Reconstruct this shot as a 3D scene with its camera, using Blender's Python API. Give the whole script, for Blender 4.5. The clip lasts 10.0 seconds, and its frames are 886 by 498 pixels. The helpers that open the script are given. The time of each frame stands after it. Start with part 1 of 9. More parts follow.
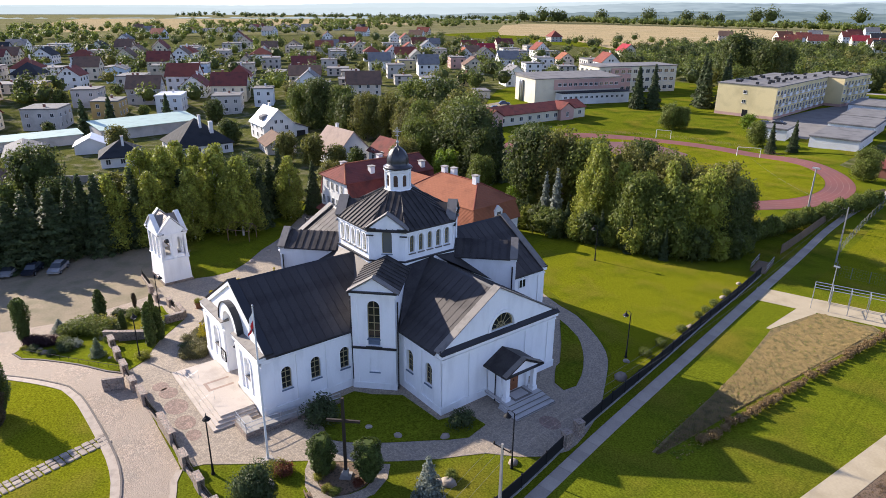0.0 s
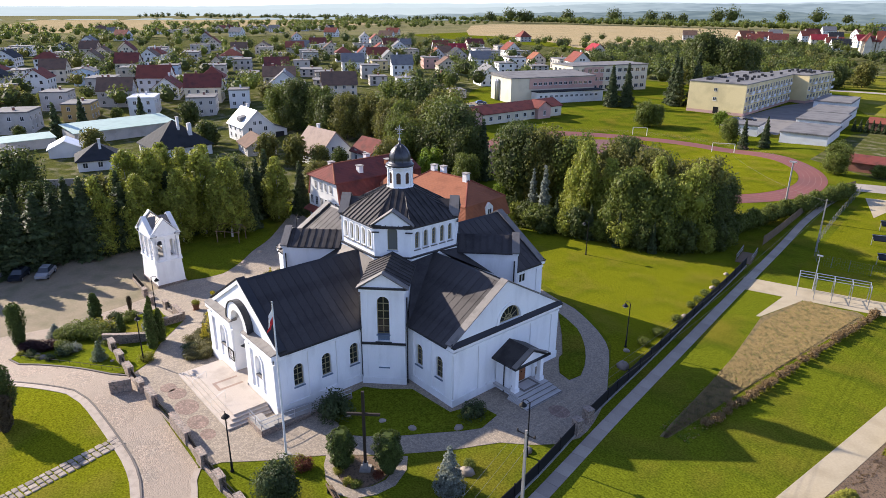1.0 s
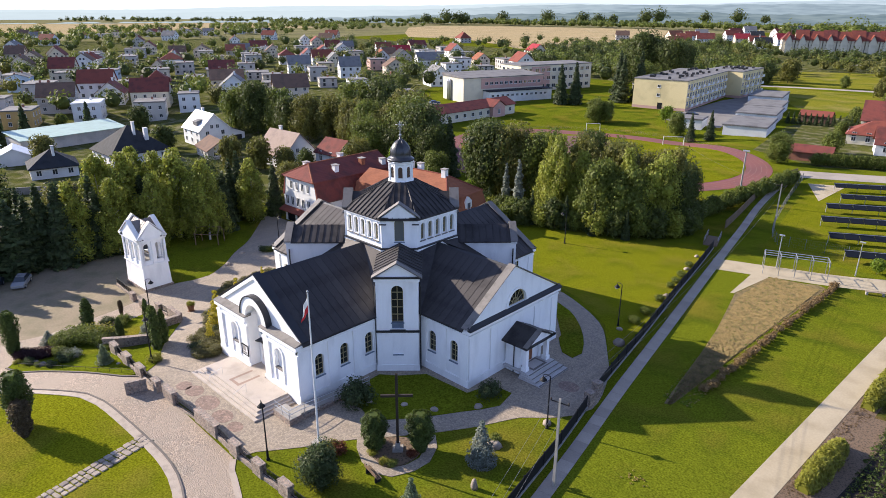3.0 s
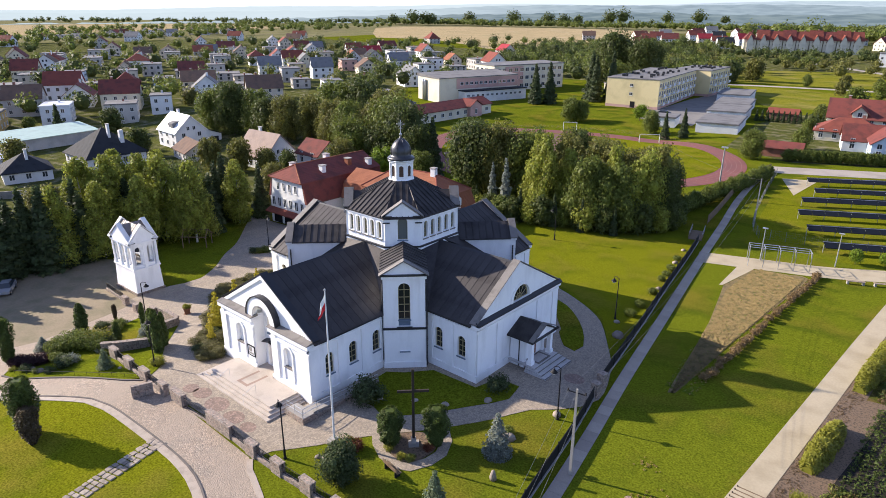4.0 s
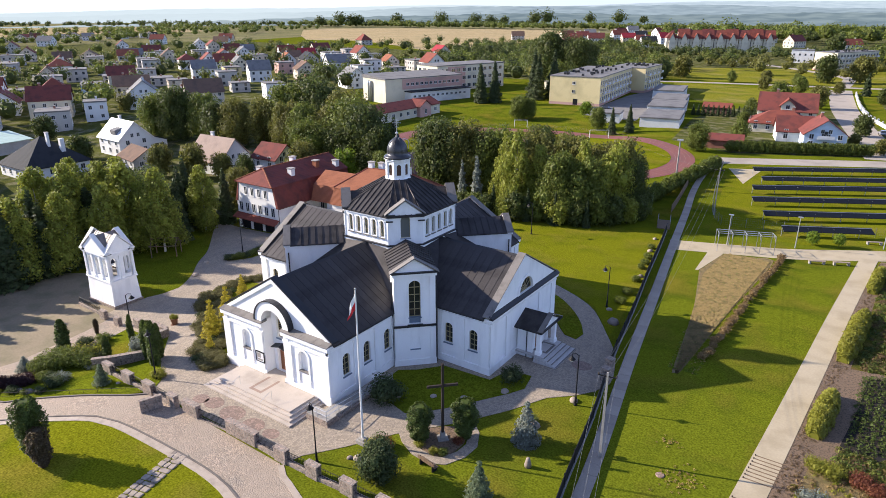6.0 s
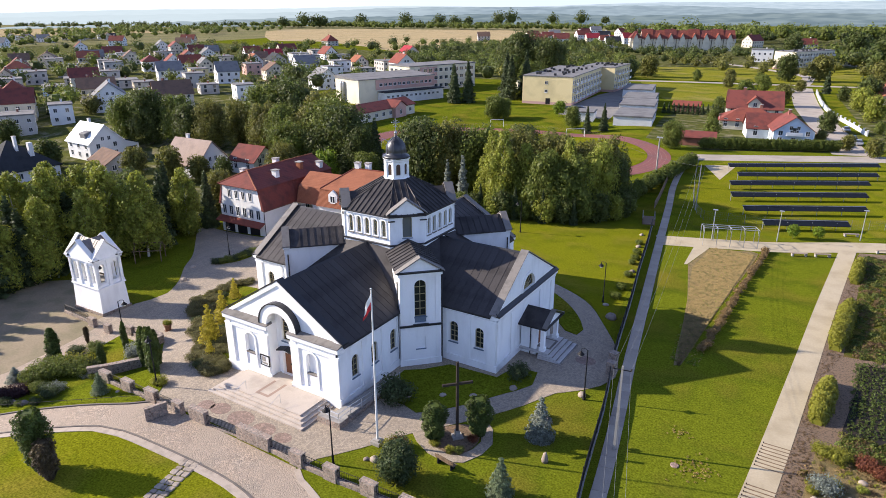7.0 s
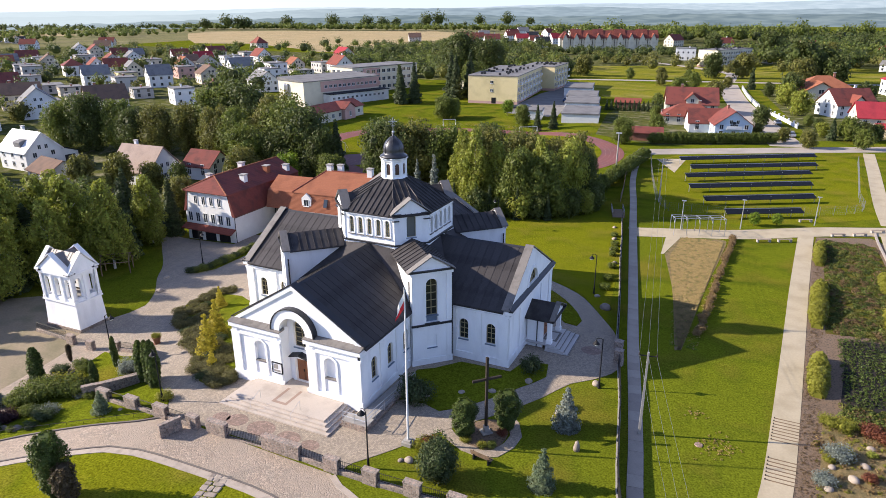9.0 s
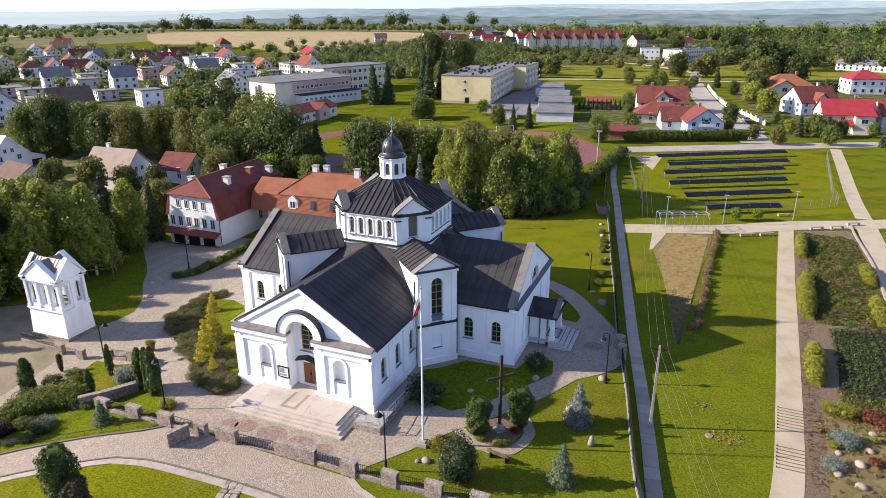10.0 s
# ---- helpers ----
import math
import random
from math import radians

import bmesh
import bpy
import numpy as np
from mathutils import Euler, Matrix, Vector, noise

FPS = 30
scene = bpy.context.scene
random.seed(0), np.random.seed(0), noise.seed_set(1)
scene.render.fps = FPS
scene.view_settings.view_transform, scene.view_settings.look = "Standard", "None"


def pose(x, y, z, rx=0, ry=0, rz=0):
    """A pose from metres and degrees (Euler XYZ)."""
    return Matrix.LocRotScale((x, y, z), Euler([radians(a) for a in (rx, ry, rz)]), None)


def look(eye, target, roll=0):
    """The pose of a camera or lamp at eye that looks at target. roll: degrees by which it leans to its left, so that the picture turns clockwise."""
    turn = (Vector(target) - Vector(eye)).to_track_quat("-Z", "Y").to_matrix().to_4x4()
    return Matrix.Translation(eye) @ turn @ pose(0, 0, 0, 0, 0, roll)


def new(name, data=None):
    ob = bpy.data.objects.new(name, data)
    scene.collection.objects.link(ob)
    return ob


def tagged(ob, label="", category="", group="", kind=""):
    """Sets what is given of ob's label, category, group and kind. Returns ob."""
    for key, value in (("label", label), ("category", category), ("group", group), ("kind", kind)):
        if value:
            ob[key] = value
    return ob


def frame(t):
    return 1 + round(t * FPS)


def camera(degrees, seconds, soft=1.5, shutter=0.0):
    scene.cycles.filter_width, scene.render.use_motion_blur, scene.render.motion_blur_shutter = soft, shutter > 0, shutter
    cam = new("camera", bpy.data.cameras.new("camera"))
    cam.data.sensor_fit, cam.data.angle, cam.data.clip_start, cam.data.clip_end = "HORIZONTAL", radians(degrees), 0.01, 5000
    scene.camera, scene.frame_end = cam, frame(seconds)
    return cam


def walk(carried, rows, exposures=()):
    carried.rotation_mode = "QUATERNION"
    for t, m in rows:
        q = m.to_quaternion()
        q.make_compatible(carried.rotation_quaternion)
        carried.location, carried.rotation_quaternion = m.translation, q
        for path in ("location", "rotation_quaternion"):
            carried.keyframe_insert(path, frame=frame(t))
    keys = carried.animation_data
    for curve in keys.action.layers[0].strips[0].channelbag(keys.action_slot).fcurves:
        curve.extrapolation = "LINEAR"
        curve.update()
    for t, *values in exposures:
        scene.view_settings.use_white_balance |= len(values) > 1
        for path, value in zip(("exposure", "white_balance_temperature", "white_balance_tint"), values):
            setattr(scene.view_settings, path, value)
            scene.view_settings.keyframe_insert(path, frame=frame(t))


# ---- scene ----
cam = camera(68.5, 10.0, soft=0.6)
PATH = [
    (0, (-0.616, -0.274, 35.514), (-2.094, 0.875, 34.811), 0.5),
    (0.5, (-1.333, -1.981, 35.458), (-2.783, -0.797, 34.755), 0.4),
    (1, (-1.959, -3.709, 35.358), (-3.381, -2.489, 34.657), 0.4),
    (1.5, (-2.432, -5.491, 35.304), (-3.825, -4.238, 34.604), 0.3),
    (2, (-2.921, -7.247, 35.205), (-4.284, -5.961, 34.507), 0.3),
    (2.5, (-3.522, -8.924, 35.123), (-4.855, -7.606, 34.427), 0.2),
    (4, (-6.436, -13.645, 35.014), (-7.668, -12.23, 34.321), 0.2),
    (4.5, (-7.655, -15.039, 34.987), (-8.85, -13.592, 34.294), 0.1),
    (5, (-8.956, -16.37, 34.921), (-10.111, -14.891, 34.229), 0.1),
    (5.5, (-10.336, -17.648, 34.841), (-11.45, -16.138, 34.151), 0.0),
    (7, (-14.932, -20.973, 34.574), (-15.921, -19.376, 33.887), -0.1),
    (7.5, (-16.523, -22.003, 34.543), (-17.468, -20.38, 33.857), -0.1),
    (8, (-18.148, -22.973, 34.477), (-19.049, -21.324, 33.791), -0.2),
    (8.5, (-19.828, -23.905, 34.406), (-20.683, -22.231, 33.721), -0.1),
    (9, (-21.526, -24.804, 34.323), (-22.336, -23.108, 33.639), -0.2),
    (9.5, (-23.191, -25.482, 34.196), (-23.956, -23.765, 33.512), -0.3),
    (10, (-25.02, -26.227, 34.151), (-25.737, -24.489, 33.468), -0.2),
]
walk(cam, [(t, look(eye, target, roll)) for t, eye, target, roll in PATH])

# ---- daylight: low sun from the south-west, hazy clear sky ----
SUN_FROM = Vector((-1.982, -0.674, 1.0)).normalized()
world = bpy.data.worlds.new("sky")
scene.world = world
world.use_nodes = True
wn = world.node_tree
sky = wn.nodes.new("ShaderNodeTexSky")
sky.sky_type, sky.sun_disc = "NISHITA", False
sky.sun_elevation = math.asin(SUN_FROM.z)
sky.sun_rotation = math.atan2(SUN_FROM.x, SUN_FROM.y)
sky.air_density, sky.dust_density, sky.ozone_density, sky.altitude = 1.0, 0.25, 3.0, 60
milky, tint = wn.nodes.new("ShaderNodeHueSaturation"), wn.nodes.new("ShaderNodeMix")
milky.inputs["Saturation"].default_value = 0.55
tint.data_type, tint.blend_type = "RGBA", "MULTIPLY"
tint.inputs[0].default_value, tint.inputs[7].default_value = 1.0, (0.86, 0.99, 1.44, 1)
wn.links.new(sky.outputs[0], milky.inputs["Color"])
wn.links.new(milky.outputs[0], tint.inputs[6])
wn.links.new(tint.outputs[2], wn.nodes["Background"].inputs[0])
wn.nodes["Background"].inputs[1].default_value = 0.094
sun_data = bpy.data.lights.new("sun", "SUN")
sun_data.energy, sun_data.angle, sun_data.color = 5.0, radians(0.6), (1.0, 0.88, 0.76)
sun = new("sun", sun_data)
sun.matrix_world = look(SUN_FROM * 200, (0, 0, 0))
scene.view_settings.exposure = 1.09

# ---- mesh helpers ----
from mathutils.geometry import tessellate_polygon


class MB:
    """Collects vertices and faces of one mesh."""

    def __init__(self):
        self.v, self.f = [], []

    def add(self, verts, faces, m=None):
        n = len(self.v)
        self.v += [tuple(m @ Vector(p)) if m else tuple(p) for p in verts]
        self.f += [tuple(i + n for i in f) for f in faces]
        return self

    def box(self, x0, x1, y0, y1, z0, z1, m=None):
        vs = [(x, y, z) for z in (z0, z1) for y in (y0, y1) for x in (x0, x1)]
        return self.add(vs, [(0, 2, 3, 1), (4, 5, 7, 6), (0, 1, 5, 4), (2, 6, 7, 3), (0, 4, 6, 2), (1, 3, 7, 5)], m)

    def tube(self, rings, m=None, caps=True):
        """Rings of equally many points, joined one to the next."""
        k = len(rings[0])
        vs = [p for r in rings for p in r]
        fs = [(i * k + j, i * k + (j + 1) % k, (i + 1) * k + (j + 1) % k, (i + 1) * k + j) for i in range(len(rings) - 1) for j in range(k)]
        if caps:
            fs += [tuple(range(k - 1, -1, -1)), tuple(range((len(rings) - 1) * k, len(rings) * k))]
        return self.add(vs, fs, m)

    def lathe(self, profile, n=12, m=None, turn=0.0):
        return self.tube([[(r * math.cos(2 * math.pi * (j + turn) / n), r * math.sin(2 * math.pi * (j + turn) / n), z) for j in range(n)] for r, z in profile], m)

    def rod(self, a, b, r, n=6, r2=None):
        a, b = Vector(a), Vector(b)
        q = (b - a).to_track_quat("Z", "Y").to_matrix().to_4x4()
        return self.lathe([(r, 0), (r if r2 is None else r2, (b - a).length)], n, Matrix.Translation(a) @ q)

    def plate(self, outline, holes, t, m=None):
        """A solid plate in the plane x, z of m, with its face at y = 0 and its back at y = t; holes go through."""
        loops = [list(outline)] + [list(h) for h in holes]
        flat = [p for l in loops for p in l]
        tris = tessellate_polygon([[Vector((p[0], p[1], 0)) for p in l] for l in loops])
        n = len(flat)
        vs = [(p[0], 0, p[1]) for p in flat] + [(p[0], t, p[1]) for p in flat]
        fs = []
        for a, b, c in tris:
            pa, pb, pc = flat[a], flat[b], flat[c]
            if (pb[0] - pa[0]) * (pc[1] - pa[1]) - (pb[1] - pa[1]) * (pc[0] - pa[0]) < 0:
                b, c = c, b
            fs += [(a, b, c), (a + n, c + n, b + n)]
        start = 0
        for l in loops:
            k = len(l)
            fs += [(start + i, start + n + i, start + n + (i + 1) % k, start + (i + 1) % k) for i in range(k)]
            start += k
        return self.add(vs, fs, m)

    def prism(self, poly, z0, z1, m=None):
        """A plan polygon raised from z0 to z1."""
        k = len(poly)
        return self.tube([[(x, y, z0) for x, y in poly], [(x, y, z1) for x, y in poly]], m)


def mesh_of(name, mb, mat, smooth=False):
    me = bpy.data.meshes.new(name)
    me.from_pydata(mb.v, [], mb.f)
    me.materials.append(mat)
    bm = bmesh.new()
    bm.from_mesh(me)
    bmesh.ops.recalc_face_normals(bm, faces=bm.faces)
    bm.to_mesh(me)
    bm.free()
    if smooth:
        me.polygons.foreach_set("use_smooth", [True] * len(me.polygons))
    return me


def part(name, mb, mat, parent=None, label="", smooth=False, m=None):
    """Links a mesh as one object, under a thing or a part if one is given."""
    ob = new(name, mb if isinstance(mb, bpy.types.Mesh) else mesh_of(name, mb, mat, smooth))
    if parent:
        ob.parent = parent
    if m is not None:
        ob.matrix_basis = m
    return tagged(ob, label)


def thing(name, label, category, m=None, group="", kind=""):
    ob = new(name)
    ob.empty_display_size = 0.2
    if m is not None:
        ob.matrix_basis = m
    return tagged(ob, label, category, group, kind)


def smooth(a, b, v):
    t = min(1.0, max(0.0, (v - a) / (b - a)))
    return t * t * (3 - 2 * t)


def g(x, y):
    """Height of the ground: it falls away west of the church and rises again in the town and towards the school."""
    f = smooth(78, 112, y)
    south = (-2.7 * smooth(-62, -92, x) - 0.8 * smooth(-92, -112, x)) * (1 - smooth(-230, -300, x))
    north = -1.75 * smooth(-66, -90, x) * (1 - smooth(-112, -150, x)) * (1 - smooth(176, 198, y))
    return south * (1 - f) + north * f


def arch(x0, x1, z0, z1, n=8):
    """Outline of an arched opening, round at the top."""
    r, c = (x1 - x0) / 2, (x0 + x1) / 2
    return [(x0, z0), (x1, z0)] + [(c + r * math.cos(math.pi * i / n), z1 - r + r * math.sin(math.pi * i / n)) for i in range(n + 1)]


def rect(x0, x1, z0, z1):
    return [(x0, z0), (x1, z0), (x1, z1), (x0, z1)]


# ---- materials ----
def material(name, colour, rough=0.7, metal=0.0, vary=0.12, scale=1.0, fine=0.06, bump=0.15, second=None, mix=0.5, island=0.0, obj=0.0, spec=0.5, stretch=(1, 1, 1), detail=6.0, bump_scale=None):
    """A surface with stains at one scale and grain at another."""
    mat = bpy.data.materials.new(name)
    mat.use_nodes = True
    nt = mat.node_tree
    b = nt.nodes["Principled BSDF"]
    b.inputs["Roughness"].default_value, b.inputs["Metallic"].default_value = rough, metal
    b.inputs["Specular IOR Level"].default_value = spec
    link = nt.links.new
    co = nt.nodes.new("ShaderNodeTexCoord")
    mp = nt.nodes.new("ShaderNodeMapping")
    mp.inputs["Scale"].default_value = stretch
    link(co.outputs["Object"], mp.inputs[0])
    big, small = nt.nodes.new("ShaderNodeTexNoise"), nt.nodes.new("ShaderNodeTexNoise")
    big.inputs["Scale"].default_value, big.inputs["Detail"].default_value = 0.6 * scale, 5
    small.inputs["Scale"].default_value, small.inputs["Detail"].default_value = 9 * scale, detail
    for n in (big, small):
        link(mp.outputs[0], n.inputs["Vector"])
    col = nt.nodes.new("ShaderNodeMix")
    col.data_type = "RGBA"
    col.inputs[6].default_value = (*colour, 1)
    col.inputs[7].default_value = (*(second or [c * (1 - vary * 2) for c in colour]), 1)
    ramp = nt.nodes.new("ShaderNodeMapRange")
    ramp.inputs[1].default_value, ramp.inputs[2].default_value = 0.62 - 0.3 * mix, 0.82 - 0.3 * mix
    link(big.outputs[0], ramp.inputs[0])
    link(ramp.outputs[0], col.inputs[0])
    hs = nt.nodes.new("ShaderNodeHueSaturation")
    link(col.outputs[2], hs.inputs["Color"])
    val = nt.nodes.new("ShaderNodeMath")
    val.operation = "MULTIPLY_ADD"
    val.inputs[1].default_value, val.inputs[2].default_value = fine * 4, 1 - fine * 2
    link(small.outputs[0], val.inputs[0])
    last = val
    if island or obj:
        src = nt.nodes.new("ShaderNodeNewGeometry").outputs["Random Per Island"] if island else nt.nodes.new("ShaderNodeObjectInfo").outputs["Random"]
        k = island or obj
        rnd = nt.nodes.new("ShaderNodeMapRange")
        rnd.inputs[3].default_value, rnd.inputs[4].default_value = 1 - k, 1 + k
        link(src, rnd.inputs[0])
        mul = nt.nodes.new("ShaderNodeMath")
        mul.operation = "MULTIPLY"
        link(val.outputs[0], mul.inputs[0])
        link(rnd.outputs[0], mul.inputs[1])
        last = mul
        hue = nt.nodes.new("ShaderNodeMapRange")
        hue.inputs[3].default_value, hue.inputs[4].default_value = 0.5 - 0.035 * k, 0.5 + 0.02 * k
        link(src, hue.inputs[0])
        link(hue.outputs[0], hs.inputs["Hue"])
    link(last.outputs[0], hs.inputs["Value"])
    link(hs.outputs[0], b.inputs["Base Color"])
    if bump:
        bp = nt.nodes.new("ShaderNodeBump")
        bp.inputs["Strength"].default_value, bp.inputs["Distance"].default_value = bump, bump_scale or 0.05
        link(small.outputs[0], bp.inputs["Height"])
        link(bp.outputs[0], b.inputs["Normal"])
    return mat


def cells(name, a, b, joint, size, rough=0.85, bump=0.6, randomness=0.9, stretch=(1, 1, 1), width=0.06, patchy=0.0, tone=(0.72, 1.25)):
    """Stones or setts of two colours in a joint colour, at real size."""
    mat = material(name, a, rough, second=b, bump=0, fine=0.05)
    nt = mat.node_tree
    link = nt.links.new
    bs = nt.nodes["Principled BSDF"]
    old = bs.inputs["Base Color"].links[0].from_socket
    co, mp = nt.nodes.new("ShaderNodeTexCoord"), nt.nodes.new("ShaderNodeMapping")
    mp.inputs["Scale"].default_value = [s / size for s in stretch]
    link(co.outputs["Object"], mp.inputs[0])
    vo, vc = nt.nodes.new("ShaderNodeTexVoronoi"), nt.nodes.new("ShaderNodeTexVoronoi")
    vo.feature = "DISTANCE_TO_EDGE"
    for v in (vo, vc):
        v.inputs["Scale"].default_value, v.inputs["Randomness"].default_value = 1.0, randomness
        link(mp.outputs[0], v.inputs["Vector"])
    edge = nt.nodes.new("ShaderNodeMapRange")
    edge.inputs[1].default_value, edge.inputs[2].default_value = width * 0.4, width * 1.6
    link(vo.outputs["Distance"], edge.inputs[0])
    hs = nt.nodes.new("ShaderNodeHueSaturation")
    link(old, hs.inputs["Color"])
    tv = nt.nodes.new("ShaderNodeMapRange")
    tv.inputs[3].default_value, tv.inputs[4].default_value = tone
    sep = nt.nodes.new("ShaderNodeSeparateColor")
    link(vc.outputs["Color"], sep.inputs[0])
    link(sep.outputs[0], tv.inputs[0])
    link(tv.outputs[0], hs.inputs["Value"])
    mx = nt.nodes.new("ShaderNodeMix")
    mx.data_type = "RGBA"
    mx.inputs[6].default_value = (*joint, 1)
    link(edge.outputs[0], mx.inputs[0])
    link(hs.outputs[0], mx.inputs[7])
    last = mx.outputs[2]
    if patchy:
        # worn stretches where the joints are filled and the stones hardly show
        worn, band_n = nt.nodes.new("ShaderNodeMix"), nt.nodes.new("ShaderNodeTexNoise")
        worn.data_type = "RGBA"
        band_n.inputs["Scale"].default_value, band_n.inputs["Detail"].default_value = 0.22, 4
        link(co.outputs["Object"], band_n.inputs["Vector"])
        amount = nt.nodes.new("ShaderNodeMapRange")
        amount.inputs[1].default_value, amount.inputs[2].default_value, amount.inputs[4].default_value = 0.44, 0.6, patchy
        link(band_n.outputs[0], amount.inputs[0])
        link(amount.outputs[0], worn.inputs[0])
        link(last, worn.inputs[6])
        worn.inputs[7].default_value = (*[0.5 * (u + v) * 0.92 for u, v in zip(a, b)], 1)
        last = worn.outputs[2]
    link(last, bs.inputs["Base Color"])
    bp = nt.nodes.new("ShaderNodeBump")
    bp.inputs["Strength"].default_value, bp.inputs["Distance"].default_value = bump, 0.03
    link(edge.outputs[0], bp.inputs["Height"])
    link(bp.outputs[0], bs.inputs["Normal"])
    return mat


def glass(name, colour, rough=0.08):
    mat = bpy.data.materials.new(name)
    mat.use_nodes = True
    b = mat.node_tree.nodes["Principled BSDF"]
    b.inputs["Base Color"].default_value, b.inputs["Roughness"].default_value = (*colour, 1), rough
    n = mat.node_tree.nodes.new("ShaderNodeTexNoise")
    n.inputs["Scale"].default_value = 1.4
    bp = mat.node_tree.nodes.new("ShaderNodeBump")
    bp.inputs["Strength"].default_value, bp.inputs["Distance"].default_value = 0.12, 0.05
    mat.node_tree.links.new(n.outputs[0], bp.inputs["Height"])
    mat.node_tree.links.new(bp.outputs[0], b.inputs["Normal"])
    return mat


def grass(name, light, dark, dry, scale=1.0):
    """Mown grass: broad patches, tufts and dry spots."""
    mat = material(name, light, 0.95, second=dark, mix=0.55, scale=0.22 * scale, fine=0.16, bump=0.5, bump_scale=0.1, detail=10, spec=0.0)
    nt = mat.node_tree
    link = nt.links.new
    bs = nt.nodes["Principled BSDF"]
    old = bs.inputs["Base Color"].links[0].from_socket
    n = nt.nodes.new("ShaderNodeTexNoise")
    n.inputs["Scale"].default_value, n.inputs["Detail"].default_value = 0.13 * scale, 7
    co = nt.nodes.new("ShaderNodeTexCoord")
    link(co.outputs["Object"], n.inputs["Vector"])
    r = nt.nodes.new("ShaderNodeMapRange")
    r.inputs[1].default_value, r.inputs[2].default_value, r.inputs[4].default_value = 0.49, 0.70, 0.8
    link(n.outputs[0], r.inputs[0])
    mx = nt.nodes.new("ShaderNodeMix")
    mx.data_type = "RGBA"
    mx.inputs[7].default_value = (*dry, 1)
    link(old, mx.inputs[6])
    link(r.outputs[0], mx.inputs[0])
    tuft = nt.nodes.new("ShaderNodeTexNoise")
    tuft.inputs["Scale"].default_value, tuft.inputs["Detail"].default_value = 6.0, 10
    link(co.outputs["Object"], tuft.inputs["Vector"])
    tr = nt.nodes.new("ShaderNodeMapRange")
    tr.inputs[1].default_value, tr.inputs[2].default_value, tr.inputs[3].default_value, tr.inputs[4].default_value = 0.3, 0.7, 0.56, 1.42
    link(tuft.outputs[0], tr.inputs[0])
    hv = nt.nodes.new("ShaderNodeHueSaturation")
    link(mx.outputs[2], hv.inputs["Color"])
    link(tr.outputs[0], hv.inputs["Value"])
    link(hv.outputs[0], bs.inputs["Base Color"])
    return mat


PLASTER = material("white_plaster", (0.83, 0.83, 0.82), 0.8, vary=0.055, scale=0.9, fine=0.025, bump=0.08, mix=0.45, stretch=(1.6, 1.6, 0.5))
PLASTER_OLD = material("aged_white_plaster", (0.72, 0.71, 0.68), 0.85, vary=0.07, scale=0.9, fine=0.03, bump=0.08)
ROOF_METAL = material("dark_roof_sheet", (0.060, 0.055, 0.054), 0.55, 0.3, spec=0.12, vary=0.2, scale=1.2, fine=0.14, bump=0.05)
ROOF_TRIM = material("dark_sheet_trim", (0.03, 0.03, 0.033), 0.45, 0.3, vary=0.1, bump=0.03)
CAP_TILE = material("grey_ridge_tile", (0.16, 0.145, 0.13), 0.7, vary=0.15, scale=2, fine=0.1)
DOME = material("weathered_dome_sheet", (0.06, 0.06, 0.065), 0.38, 0.5, vary=0.2, scale=2, fine=0.06)
PANE = glass("dark_leaded_glass", (0.022, 0.024, 0.022))
PANE_PALE = glass("pale_leaded_glass", (0.13, 0.14, 0.13), 0.2)
PANE_HOUSE = glass("house_window_glass", (0.035, 0.042, 0.05))
LEAD = material("yellowish_glazing_bars", (0.30, 0.25, 0.13), 0.6, vary=0.1, bump=0)
LOUVRE = material("brown_louvres", (0.10, 0.055, 0.035), 0.7)
DOOR_WOOD = material("brown_wooden_door", (0.24, 0.09, 0.035), 0.5, vary=0.15, scale=1.5, fine=0.12, stretch=(6, 6, 0.6))
GRANITE = material("pale_pink_stone_slabs", (0.44, 0.378, 0.315), 0.6, vary=0.10, scale=1, fine=0.06, bump=0.05)
GRANITE_DARK = material("brownish_stone_band", (0.30, 0.21, 0.16), 0.65, vary=0.08)
STEP_STONE = material("grey_stone_steps", (0.46, 0.44, 0.42), 0.65, vary=0.08, bump=0.06)
SILL = material("blue_grey_sill_sheet", (0.14, 0.19, 0.26), 0.45, 0.2, vary=0.08)
PLANT_CLOTH = material("black_planting_cloth", (0.022, 0.02, 0.018), 0.95, second=(0.045, 0.036, 0.026), scale=3, fine=0.3, spec=0.1)
GROUND_COVER = grass("low_ground_cover", (0.085, 0.085, 0.014), (0.05, 0.06, 0.012), (0.13, 0.09, 0.035), 6.0)
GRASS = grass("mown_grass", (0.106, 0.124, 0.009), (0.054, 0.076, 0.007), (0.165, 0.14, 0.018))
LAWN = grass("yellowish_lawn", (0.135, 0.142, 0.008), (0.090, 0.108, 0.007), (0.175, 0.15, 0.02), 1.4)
MEADOW = grass("rough_meadow", (0.17, 0.165, 0.02), (0.10, 0.115, 0.015), (0.25, 0.21, 0.06), 0.5)
TOWN_GROUND = grass("garden_ground", (0.085, 0.09, 0.025), (0.05, 0.06, 0.02), (0.20, 0.18, 0.12), 2.2)
PAVING = cells("concrete_setts", (0.305, 0.25, 0.185), (0.255, 0.212, 0.165), (0.215, 0.175, 0.13), 0.16, bump=0.25, randomness=0.45, width=0.07)
COBBLE = cells("field_stone_cobbles", (0.375, 0.29, 0.215), (0.31, 0.258, 0.20), (0.24, 0.192, 0.145), 0.17, bump=0.8, width=0.08, patchy=0.75)
KERB = material("pale_kerb_setts", (0.36, 0.30, 0.24), 0.85, vary=0.12, scale=2.5, fine=0.12, bump=0.3)
